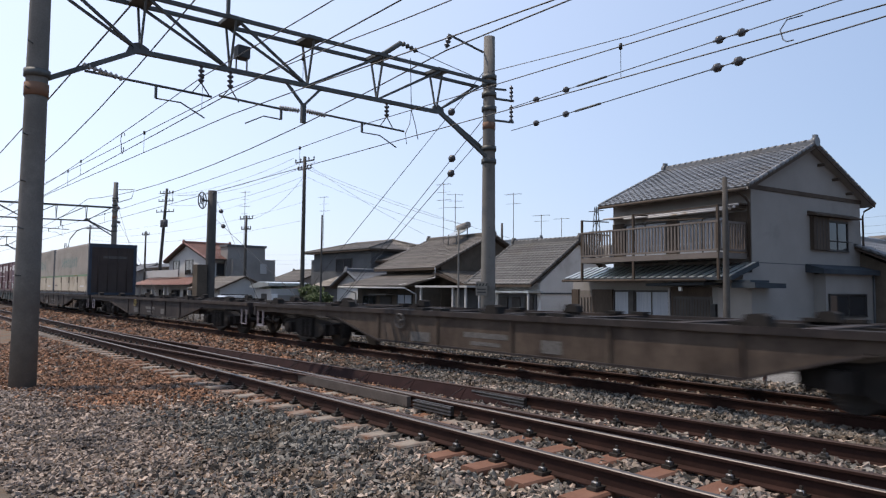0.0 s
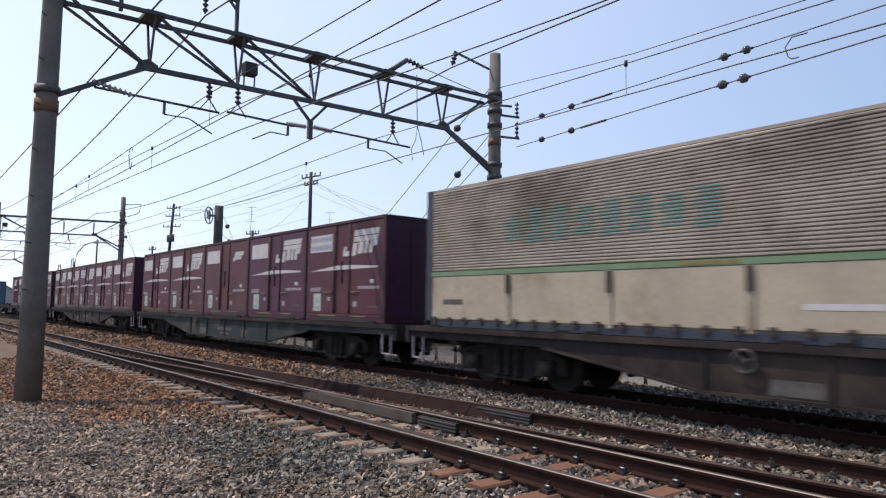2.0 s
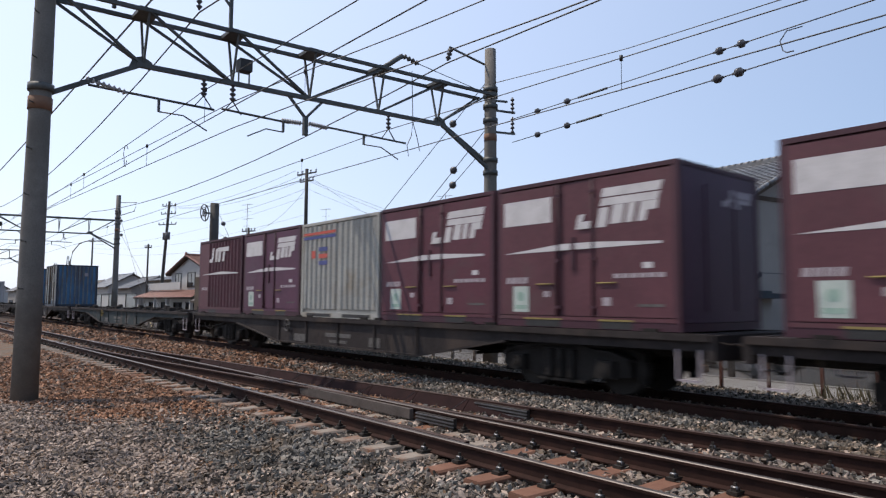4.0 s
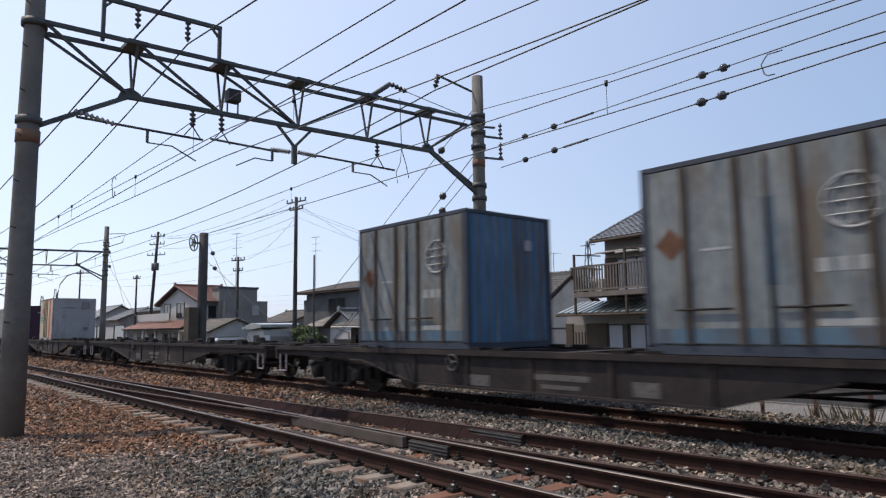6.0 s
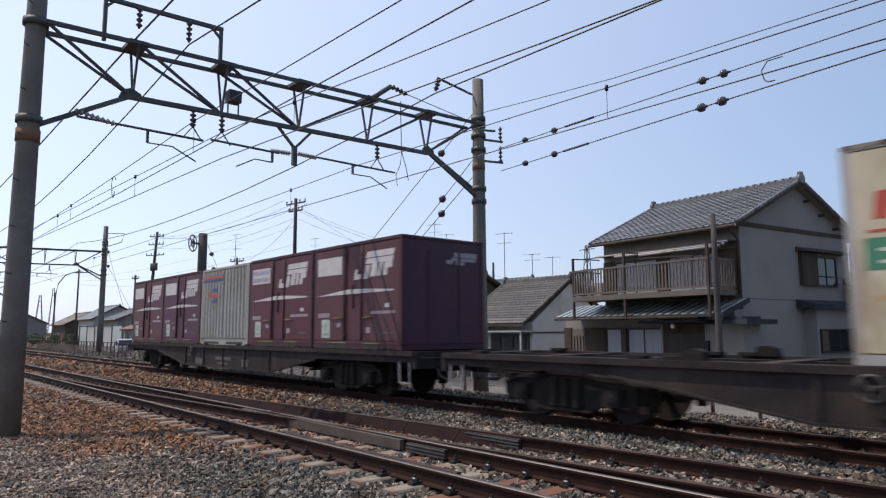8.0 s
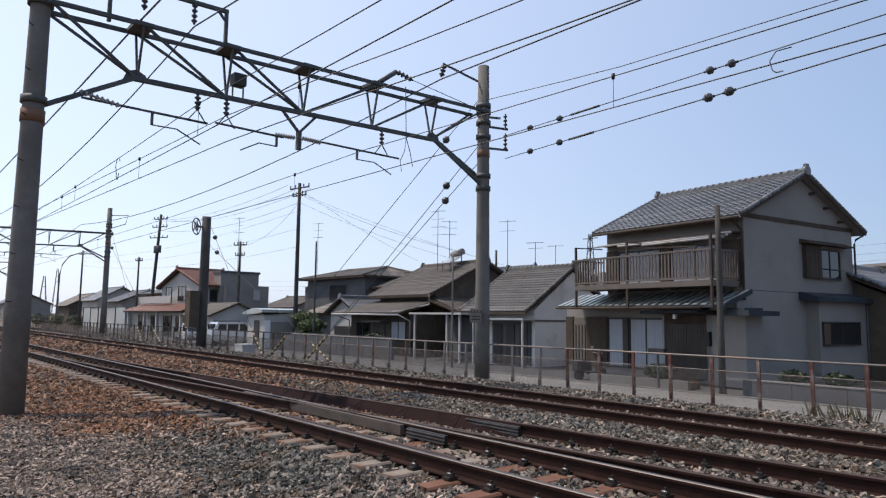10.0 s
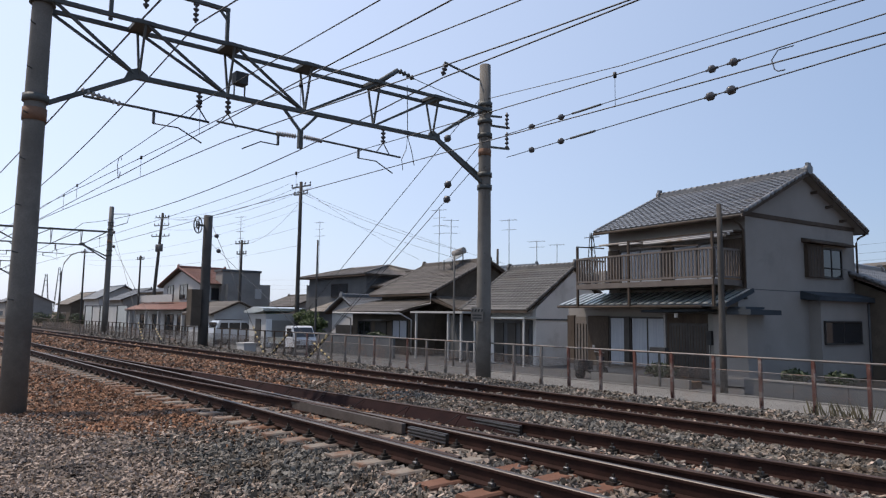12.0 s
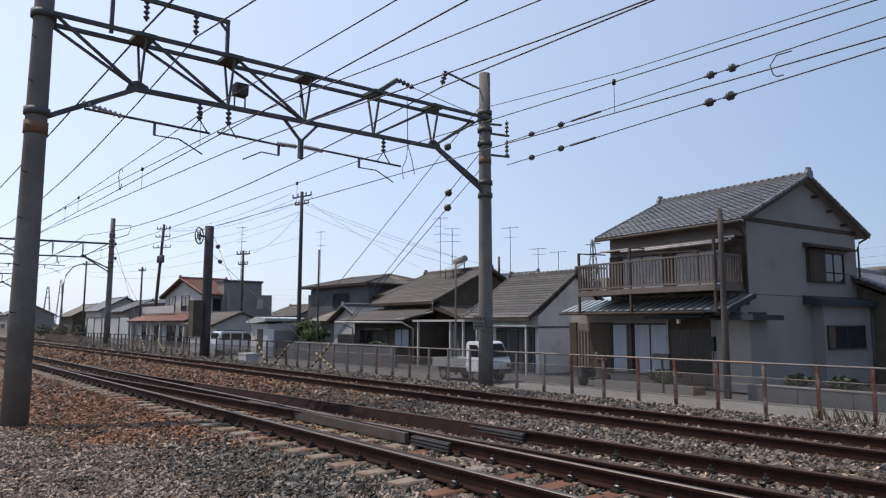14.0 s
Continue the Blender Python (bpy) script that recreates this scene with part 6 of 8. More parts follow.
    for i in range(23):
        x = -1.46 + 0.358 * i
        bm = bmesh.new()
        bar(bm, (x, -0.97, 2.89), (x, 0.54, 3.40), 0.20, 0.035)
        part("awning_rib", bm, M["sheet_roof"], h)
    bm = bmesh.new()
    tube(bm, [(-1.6, -1.02, 2.80), (5.6, -1.02, 2.78)], 0.05, 8)
    part("awning_gutter", bm, M["timber"], h)
    bm = bmesh.new()
    bar(bm, (6.53, -0.97, 2.84), (6.53, 0.56, 3.36), 0.05, 0.16)
    part("awning_edge", bm, M["slate_roof"], h)
    bm = bmesh.new()
    prism(bm, [(2.75, 2.58), (5.3, 2.62), (5.3, 2.72), (2.75, 2.68)], -0.75, 0.3, "y")
    part("porch_roof", bm, M["slate_roof"], h)
    bm = bmesh.new()
    prism(bm, [(-0.6, 2.52), (1.15, 2.52), (1.15, 2.68), (-0.6, 2.70)], GX - 0.02, 7.15)
    part("side_canopy", bm, M["slate_roof"], h)
    part("canopy_cap", boxes(((GX - 0.02, -0.55, 2.705), (6.95, 0.5, 2.78))), M["slate_roof"], h)
    part("side_room", boxes(((5.32, 0.0, 0.1), (6.62, 0.98, 2.53))), M["wall_grey"], h)
    part("side_room_top", boxes(((5.4, -0.2, 2.70), (6.45, 0.5, 3.05))), M["wall_grey"], h)
    part("porch_lamp", boxes(((4.05, -0.5, 2.40), (4.15, -0.4, 2.56))), M["white"], h)
    meter = part("meter_box", boxes(((5.10, -0.09, 1.45), (5.27, 0.05, 1.95))), M["black"], h)
    bm = bmesh.new()
    tube(bm, [(5.2, -0.02, 1.45), (5.2, -0.05, 1.1), (5.32, -0.05, 0.95)], 0.015, 6)
    part("cable", bm, M["black"], meter)
    # balcony
    bx0, bx1, by, bz = -0.35, 6.12, -1.05, 3.66
    deck = part("balcony_deck", boxes(((bx0, by, bz - 0.12), (bx1, 0.54, bz))), M["balcony"], h)
    part("balcony_beam", boxes(((bx0 - 0.02, by - 0.05, bz - 0.14), (bx1 + 0.02, by, bz + 0.06))), M["balcony"], h)
    for x in (bx0 - 0.05, bx1):
        part("balcony_beam", boxes(((x, by - 0.02, bz - 0.14), (x + 0.05, 0.5, bz + 0.06))), M["balcony"], h)
    for z in (bz + 0.14, bz + 1.1):
        part("hand_rail", boxes(((bx0 - 0.03, by - 0.045, z - 0.03), (bx1 + 0.03, by + 0.025, z + 0.04))), M["balcony"], h)
        for x in (bx0, bx1):
            part("hand_rail", boxes(((x - 0.045, by, z - 0.03), (x + 0.025, 0.5, z + 0.04))), M["balcony"], h)
    bal = bpy.data.meshes.new("baluster")
    bm = boxes(((-0.032, -0.015, 0.14), (0.032, 0.015, 1.08)))
    bm.to_mesh(bal)
    bm.free()
    bal.materials.append(M["balcony"])
    for i in range(43):
        twin("baluster", bal, h, pose(bx0 + 0.08 + 0.15 * i, by - 0.01, bz))
    for x in (bx0 - 0.01, bx1 + 0.01):
        for i in range(10):
            twin("baluster", bal, h, pose(x, by + 0.12 + 0.15 * i, bz, 0, 0, 90))
    for x in (bx0, 2.43, bx1):
        part("balcony_post", boxes(((x - 0.04, by - 0.04, 2.80), (x + 0.04, by + 0.04, bz + 1.66))), M["timber"], h)
    for a, b in (((bx0, by, bz + 1.64), (bx0, 0.5, bz + 1.68)), ((2.43, by, bz + 1.64), (2.43, 0.5, bz + 1.68)), ((bx1, by, bz + 1.64), (bx1, 0.5, bz + 1.68)), ((2.43, by, bz + 1.62), (bx1, by, bz + 1.62)), ((2.43, by + 0.7, bz + 1.45), (5.2, by + 0.5, bz + 1.3))):
        bm = bmesh.new()
        bar(bm, a, b, 0.045)
        part("awning_bar", bm, M["timber"], h)
    ac = thing("air_conditioner", "white outdoor air conditioner unit on the balcony", "air conditioner", pose(-17.2, 23.4, ROAD_Z, 0, 0, -8.0) @ pose(0.15, -0.25, bz))
    part("case", boxes(((-0.38, -0.14, 0.05), (0.38, 0.14, 0.62))), M["wall_white"], ac)
    bm = bmesh.new()
    tube(bm, [(-0.1, -0.15, 0.33), (-0.1, -0.142, 0.33)], 0.22, 20)
    part("fan_grille", bm, M["wall_dark"], ac)
    part("foot", boxes(((-0.3, -0.14, 0.0), (-0.2, 0.14, 0.05)), ((0.2, -0.14, 0.0), (0.3, 0.14, 0.05))), M["black"], ac)


def simple_house(label, m, W, D, eave, ridge, wall, tile, over=0.5, name="house", windows=()):
    h = thing(name, label, "house", m)
    gable_body(h, -W / 2, W / 2, 0, D, 0, eave, ridge - over * 0.4, wall)
    gable_roof(h, -W / 2 - over, W / 2 + over, -over, D + over, eave - over * (ridge - eave) / (D / 2 + over) * 0.5, ridge, tile)
    for x0, x1, z0, z1 in windows:
        window(h, x0, x1, z0, z1, 0.0)
    return h


build_corner_house()


# ---- other houses along the lane ----
def hip_roof(parent, x0, x1, y0, y1, z_eave, z_ridge, tile, inset=None):
    """A hip roof of four tiled slopes on a board."""
    ym, d = (y0 + y1) / 2, inset if inset is not None else (y1 - y0) / 2
    a, b = (x0 + d, ym, z_ridge), (x1 - d, ym, z_ridge)
    c = [(x0, y0, z_eave), (x1, y0, z_eave), (x1, y1, z_eave), (x0, y1, z_eave)]
    tiled_slope("roof_tiles", c[0], c[1], a, b, tile, parent, 0.3, 0.3)
    tiled_slope("roof_tiles", c[1], c[2], b, b, tile, parent, 0.3, 0.3)
    tiled_slope("roof_tiles", c[3], c[2], a, b, tile, parent, 0.3, 0.3)
    tiled_slope("roof_tiles", c[0], c[3], a, a, tile, parent, 0.3, 0.3)
    part("eave_board", boxes(((x0 + 0.03, y0 + 0.03, z_eave - 0.16), (x1 - 0.03, y1 - 0.03, z_eave - 0.02))), M["timber"], parent)
    bm = bmesh.new()
    tube(bm, [a, b], 0.11, 8)
    for p, q in ((c[0], a), (c[1], b), (c[2], b), (c[3], a)):
        tube(bm, [Vector(p) + Vector((0, 0, 0.04)), Vector(q) + Vector((0, 0, 0.04))], 0.09, 7)
    part("ridge_tiles", bm, tile, parent)


def aerial(x, y, z0, z1, bars=4, turn=20):
    a = thing("television_aerial", "thin metal television aerial on a roof mast", "aerial", pose(x, y, z0, 0, 0, turn))
    bm = bmesh.new()
    tube(bm, [(0, 0, 0), (0, 0, z1 - z0)], 0.022, 6)
    part("mast", bm, M["truss"], a)
    for k in range(bars):
        z = (z1 - z0) * (0.98 - 0.13 * k)
        bm = bmesh.new()
        w = 0.55 - 0.05 * k
        tube(bm, [(-w, 0, z), (w, 0, z)], 0.012, 5)
        if k % 2 == 0:
            for i in range(5):
                tube(bm, [(-w + 0.25 * i, -0.22, z), (-w + 0.25 * i, 0.22, z)], 0.008, 4)
        part("boom", bm, M["truss"], a)
    return a


def build_row():
    G = ROAD_Z
    # white gable house next to the corner house
    h = thing("white_house", "single-storey off-white house with grey tiled gable roof", "house", pose(-23.4, 23.6, G))
    gable_body(h, -2.35, 1.8, 0.6, 6.4, 0, 2.75, 4.72, M["wall_lime"])
    gable_roof(h, -2.65, 1.95, -0.2, 7.0, 2.68, 4.95, M["tile_grey"])
    part("belt", boxes(((1.8, 0.6, 2.2), (1.83, 6.4, 2.28))), M["wall_dark"], h)
    part("entrance", boxes(((-0.9, 0.45, 0.1), (1.6, 0.62, 2.2))), M["wall_dark"], h)
    for x in (-0.75, 0.1, 0.95):
        part("sliding_door", boxes(((x, 0.40, 0.15), (x + 0.55, 0.45, 2.05))), M["sash"], h)
    part("canopy", boxes(((-1.6, -0.4, 2.26), (1.95, 0.6, 2.34))), M["sheet_roof"], h)
    for x in (-1.5, 1.85):
        part("canopy_post", boxes(((x - 0.04, -0.35, 0), (x + 0.04, -0.27, 2.26))), M["wall_white"], h)
    # long brown house with a skirt roof
    h = thing("brown_house", "old brown wooden house with weathered tiled double roof", "house", pose(-34.6, 25.3, G, 0, 0, -4))
    gable_body(h, -3.4, 3.0, 1.2, 9.0, 0, 3.8, 5.75, M["wall_brown"])
    gable_roof(h, -3.9, 3.4, 0.5, 9.6, 3.72, 5.95, M["tile_brown"])
    bm = bmesh.new()
    prism(bm, [(-1.6, 2.55), (1.25, 3.35), (1.25, 3.2), (-1.6, 2.45)], -4.6, 3.2)
    part("skirt_board", bm, M["timber"], h)
    tiled_slope("skirt_tiles", (-4.9, -1.65, 2.58), (3.4, -1.65, 2.58), (-3.6, 1.2, 3.4), (3.2, 1.2, 3.4), M["tile_brown"], h)
    part("front_wall", boxes(((-4.2, -0.6, 0), (2.9, 1.25, 2.6))), M["wall_brown"], h)
    part("side_wall", boxes(((3.0, 2.0, 0), (6.4, 8.0, 2.4))), M["wall_grey"], h)
    bm = bmesh.new()
    prism(bm, [(3.0, 3.5), (6.9, 2.45), (6.9, 2.35), (3.0, 3.35)], 0.6, 8.6, "y")
    part("side_board", bm, M["timber"], h)
    tiled_slope("side_tiles", (6.95, 0.5, 2.47), (6.95, 8.7, 2.47), (3.0, 0.9, 3.55), (3.0, 8.7, 3.55), M["tile_brown"], h)
    bm = bmesh.new()
    tube(bm, [(-4.9, -1.72, 2.5), (3.4, -1.72, 2.46)], 0.06, 7)
    tube(bm, [(3.4, -1.7, 2.46), (3.1, -0.7, 2.1), (3.05, -0.65, 0.2)], 0.045, 7)
    tube(bm, [(-4.9, -1.7, 2.5), (-4.3, -0.7, 2.1), (-4.25, -0.65, 0.2)], 0.045, 7)
    tube(bm, [(3.42, 0.45, 3.7), (3.42, 0.45, 3.1), (2.6, -1.6, 2.62)], 0.045, 7)
    part("gutter", bm, M["wall_white"], h)
    window(h, -3.4, -1.7, 0.6, 2.0, -0.6, -1, "y", 2)
    window(h, 0.9, 2.6, 0.9, 2.1, -0.6, -1, "y", 2, True)
    part("door_canopy", boxes(((-1.6, -1.3, 2.0), (0.7, -0.6, 2.08))), M["tile_brown"], h)
    part("door", boxes(((-1.1, -0.66, 0.1), (0.2, -0.6, 1.95))), M["sash"], h)
    # carport
    c = thing("carport", "white steel carport with thin posts and flat roof", "carport", pose(-27.6, 23.4, G))
    part("roof_sheet", boxes(((-2.0, -0.6, 2.5), (2.3, 2.6, 2.6))), M["wall_white"], c)
    for x in (-1.7, 1.0, 2.0):
        part("post", boxes(((x - 0.05, -0.45, 0), (x + 0.05, -0.35, 2.5))), M["wall_white"], c)
    part("back_wall", boxes(((-1.9, 2.3, 0), (2.2, 2.4, 2.4))), M["wall_dark"], c)
    # low dark wall before the brown house
    w = thing("garden_wall", "low dark block garden wall along the lane", "wall", pose(-35.5, 21.6, G))
    for i in range(9):
        part("block_panel", boxes(((-6.6 + 1.4 * i, 0, 0), (-5.22 + 1.4 * i, 0.15, 1.15))), M["wall_dark"], w)
    part("coping", boxes(((-6.65, -0.03, 1.15), (6.0, 0.18, 1.22))), M["wall_dark"], w)
    # house behind it
    h = thing("rear_house", "brown-roofed house behind the old wooden house", "house", pose(-46.0, 33.0, G))
    gable_body(h, -4.2, 5.4, 0.5, 8.0, 0, 4.9, 6.1, M["wall_brown"])
    gable_roof(h, -4.8, 6.0, 0.0, 8.6, 4.85, 6.3, M["tile_brown"])
    # dark two-storey hip-roofed house
    h = thing("dark_house", "dark grey two-storey house with hipped roof", "house", pose(-53.2, 32.0, G))
    part("wall", boxes(((-5.4, 0.6, 0), (4.6, 8.2, 5.9))), M["wall_dark"], h)
    hip_roof(h, -6.3, 5.2, 0.0, 8.8, 5.9, 6.95, M["tile_brown"], 2.8)
    window(h, -1.2, 1.6, 3.9, 5.2, 0.6, -1, "y", 2)
    part("porch_wall", boxes(((-6.1, 0.7, 0), (-5.3, 6.0, 5.2))), M["wall_dark"], h)
    tiled_slope("skirt_tiles", (-3.0, -1.2, 2.6), (5.6, -1.2, 2.6), (-1.0, 0.6, 3.5), (4.6, 0.6, 3.5), M["tile_brown"], h)
    part("front_wall", boxes(((-2.4, -0.6, 0), (5.0, 0.6, 2.6))), M["wall_dark"], h)
    # small white gable house: its gable faces the lane
    h = thing("small_white_house", "small white gabled house with grey tiles", "house", pose(-43.6, 27.6, G, 0, 0, 90))
    gable_body(h, -0.2, 6, -1.9, 1.9, 0, 2.65, 3.6, M["wall_white"])
    gable_roof(h, -0.6, 6, -2.3, 2.3, 2.55, 3.75, M["tile"])
    part("fence_panel", boxes(((-0.35, -1.2, 0.2), (-0.25, 1.1, 1.6))), M["sash"], h)
    # blue-roofed house far behind
    h = thing("blue_roof_house", "grey house with blue-grey tiled gable roof", "house", pose(-36.9, 35.0, G))
    gable_body(h, -3.6, 2.2, 0.5, 6.5, 0, 4.8, 6.0, M["wall_dark"])
    gable_roof(h, -4.0, 2.6, 0.0, 7.0, 4.75, 6.25, M["tile_blue"])
    # house behind the corner house
    h = thing("dark_roof_house", "house with dark gabled roof behind the stucco house", "house", pose(-7.0, 33.2, G, 0, 0, 90))
    gable_body(h, -3.0, 3.4, 0.8, 7.2, 0, 3.0, 4.5, M["wall_brown"])
    gable_roof(h, -3.4, 3.9, 0.0, 8.0, 2.95, 4.75, M["tile"])
    # red-roofed house: its gable faces the lane, its ridge runs away from it
    h = thing("red_roof_house", "white two-storey house with orange-red tiled roof", "house", pose(-64.4, 21.9, G, 0, 0, 90))
    gable_body(h, 0.4, 3.4, -5.2, 5.2, 0, 5.1, 6.4, M["wall_white"])
    gable_roof(h, 0.0, 4.5, -5.8, 5.8, 4.95, 6.6, M["tile_red"])
    window(h, -1.6, 0.4, 3.6, 5.0, 0.4, -1, "x", 2)
    window(h, 2.2, 3.8, 3.6, 5.0, 0.4, -1, "x", 2)
    window(h, 1.2, 2.6, 3.5, 4.6, -5.2, -1, "y", 2)
    w = thing("lower_wing", "low white wing with red tiled lean-to roof", "house", pose(-68.5, 20.75, G))
    part("wall", boxes(((-6.8, 0.5, 0), (9.2, 3.0, 2.6))), M["wall_white"], w)
    tiled_slope("lean_to_tiles", (-7.6, -0.3, 2.62), (9.9, -0.3, 2.62), (-7.0, 1.5, 3.35), (9.2, 1.5, 3.35), M["tile_red"], w)
    part("eave_board", boxes(((-7.5, -0.25, 2.5), (9.8, 1.4, 2.6))), M["timber"], w)
    part("balcony_rail", boxes(((-6.5, 0.9, 3.4), (3.5, 0.96, 4.1))), M["wall_white"], w)
    for x in (-4.5, -0.5, 3.2, 6.5):
        window(w, x, x + 2.2, 0.3, 2.2, 0.5, -1, "y", 2)
    for x in (-6.5, -1.2, 2.6, 9.0):
        part("porch_post", boxes(((x, -0.1, 0), (x + 0.25, 0.15, 2.5))), M["wall_white"], w)
    h = thing("grey_block_house", "grey flat-roofed concrete house", "house", pose(-58.5, 23.8, G))
    part("wall", boxes(((-1.6, 0, 0), (0, 3.6, 6.1))), M["wall_grey"], h)
    part("parapet", boxes(((-1.7, -0.1, 6.1), (0.1, 3.7, 6.3))), M["wall_dark"], h)
    part("lower_wall", boxes(((0, 0.3, 0), (0.5, 4.4, 5.0))), M["wall_grey"], h)
    window(h, 1.3, 2.3, 3.2, 4.6, 0.0, 1, "x", 2)
    part("roof_tank", boxes(((-0.1, 2.9, 3.7), (0.6, 3.5, 4.6))), M["wall_white"], h)
    # annex with pale gable, then a small garage
    h = thing("annex", "pale gabled annex beside the red-roofed house", "house", pose(-55.5, 20.7, G))
    gable_body(h, -2.5, 3.3, 0, 4.0, 0, 2.4, 3.2, M["wall_white"])
    gable_roof(h, -2.8, 3.6, -0.4, 4.4, 2.3, 3.35, M["tile_brown"], False)
    h = thing("garage", "small cream garage with pale sheet roof and white shutter", "garage", pose(-45.9, 20.8, G))
    part("wall", boxes(((0, 0, 0), (2.6, 2.5, 2.35))), M["wall_white"], h)
    bm = bmesh.new()
    prism(bm, [(-0.3, 2.42), (1.25, 2.42), (2.8, 2.55), (2.8, 2.74), (1.25, 2.85), (-0.3, 2.55)], -0.3, 2.8, "y")
    part("roof_sheet", bm, M["sheet_roof"], h)
    part("shutter", boxes(((2.6, 0.5, 0.1), (2.65, 2.3, 1.9))), M["wall_grey"], h)
    part("side_door", boxes(((1.1, -0.05, 0.1), (1.9, 0, 2.0))), M["sash"], h)
    part("white_door", boxes(((2.6, 0.02, 0.1), (2.66, 0.45, 2.0))), M["white"], h)
    # low wall along the stucco house
    w = thing("block_wall", "low grey block wall with coping before the stucco house", "wall", pose(-10.1, 21.0, G, 0, 0, -2))
    for i in range(11):
        part("block_panel", boxes(((1.5 * i, 0, 0), (1.485 + 1.5 * i, 0.14, 0.5))), M["wall_dark"], w)
    part("coping", boxes(((-0.03, -0.02, 0.5), (16.5, 0.17, 0.54))), M["wall_grey"], w)
    # distant houses
    far = (("grey two-storey house far along the lane", -132, 34, 9, 9, 4.6, 6.6, "wall_grey", "tile"), ("white house with dark roof far down the line", -150, 34, 12, 9, 5.0, 7.6, "wall_white", "tile_blue"), ("brown-roofed house among far roofs", -185, 36, 14, 10, 4.2, 7.0, "wall_brown", "tile_brown"),
           ("low house with brown tiled roof behind the garage", -83, 42, 8, 7, 3.5, 4.9, "wall_grey", "tile_brown"), ("grey house with tiled roof behind the red-roofed house", -96.5, 30, 9, 8, 5.2, 6.3, "wall_grey", "tile"), ("small tiled house beyond the far lane", -160, 46, 12, 9, 3.6, 5.6, "wall_grey", "tile_brown"), ("dark tiled house among far roofs", -205, 44, 14, 9, 4.0, 6.4, "wall_dark", "tile"),
           ("grey house with tiled roof in the distance", -112, 40, 9, 9, 3.4, 5.0, "wall_grey", "tile_brown"), ("distant grey-roofed house beyond the tracks", -240, 30, 16, 12, 5.0, 8.0, "wall_grey", "tile"), ("distant pale house near the line", -290, 24, 18, 12, 5.0, 8.6, "wall_white", "tile_blue"))
    for label, x, y, w, d, e, r, wall, tile in far:
        simple_house(label, pose(x, y, G), w, d, e, r, M[wall], M[tile], 0.6, "far_house", ((-w / 4, w / 4 - 1, 1.0, 2.2),))
    # apartment block far behind
    a = thing("apartment_block", "distant pale concrete apartment block with balconies", "building", pose(-22.0, 95, G, 0, 0, -20))
    part("wall", boxes(((-8, 0, 0), (40, 10, 9.3))), M["wall_white"], a)
    part("roof_slab", boxes(((-8.5, -1.6, 9.3), (40.5, 10.5, 9.7))), M["wall_grey"], a)
    for k in range(3):
        b = part("balcony", boxes(((-7.5, -1.4, 0.6 + 3 * k), (39.5, 0, 1.7 + 3 * k))), M["wall_white"], a)
        for i in range(9):
            part("window", boxes(((-7 + 5 * i, -0.08, 1.8 + 3 * k), (-4 + 5 * i, -0.01, 2.9 + 3 * k))), M["pane"], b)
    # water heater on the roof of the brown house
    s = thing("solar_heater", "solar water heater tank and panel on a tiled roof", "water heater", pose(-33.6, 29.5, 5.22, 0, 0, -4))
    bm = bmesh.new()
    box(bm, (-0.55, -0.6, 0.12), (0.55, 0.4, 0.18), Matrix.Rotation(radians(28), 4, "X"))
    part("panel", bm, M["sheet_roof"], s)
    bm = bmesh.new()
    tube(bm, [(-0.55, 0.4, 0.50), (0.55, 0.4, 0.66)], 0.22, 12)
    part("tank", bm, M["wall_grey"], s)
    bm = bmesh.new()
    for x in (-0.45, 0.45):
        bar(bm, (x, 0.4, -0.75), (x, 0.4, 0.5), 0.05)
        bar(bm, (x, -0.5, -0.95), (x, -0.5, 0.0), 0.05)
    part("stand", bm, M["truss"], s)
    aerial(-35.3, 29.6, 4.7, 8.9, 4)
    aerial(-34.4, 29.9, 4.7, 8.1, 3, 50)
    aerial(-29.0, 30.0, 3.0, 7.6, 2)
    aerial(-57.6, 33.0, 5.4, 10.6, 3)
    aerial(-27.6, 31.0, 3.5, 6.2, 2)
    aerial(-57.8, 25.0, 5.3, 10.3, 4)


def utility_pole(x, y, z1, arms, label, r=0.15, transformers=False, lean=(0, 0), z0=ROAD_Z):
    p = pole("utility_pole", label, x, y, z0, z1, r, r * 0.68, M["utility"], "utility pole", False, lean)
    tall = z1 - z0
    for drop, half, turn in arms:
        u = (tall - drop) / tall
        at = lambda k, dz: (k * half * math.cos(turn) + lean[0] * u, k * half * math.sin(turn) + lean[1] * u, tall - drop + dz)
        bm = bmesh.new()
        bar(bm, at(-1, 0), at(1, 0), 0.09)
        part("cross_arm", bm, M["truss"], p)
        for k in (-1, -0.45, 0.45, 1):
            bm = bmesh.new()
            insulator_string(bm, at(k, 0), at(k, 0.28), 2, 0.07)
            part("pin_insulator", bm, M["insulator"], p)
    if transformers:
        for dx in (-0.45, 0.45):
            bm = bmesh.new()
            k = (tall - 3.9) / tall
            tube(bm, [(dx + lean[0] * k, lean[1] * k, tall - 4.3), (dx + lean[0] * k, lean[1] * k, tall - 3.5)], 0.26, 12)
            part("transformer", bm, M["wall_dark"], p)
    return p


M["utility"] = surf("dark weathered pole", (0.04, 0.037, 0.034), (0.085, 0.078, 0.07), 1.2, 0.85, 0, 0.1, 30.0)
M["pole_dark"] = surf("dark concrete pole", (0.05, 0.048, 0.045), (0.09, 0.086, 0.08), 1.2, 0.85, 0, 0.1, 30.0)


M["guard_yellow"] = surf("faded yellow guard", (0.30, 0.23, 0.11), (0.42, 0.34, 0.19), 3.0, 0.7)


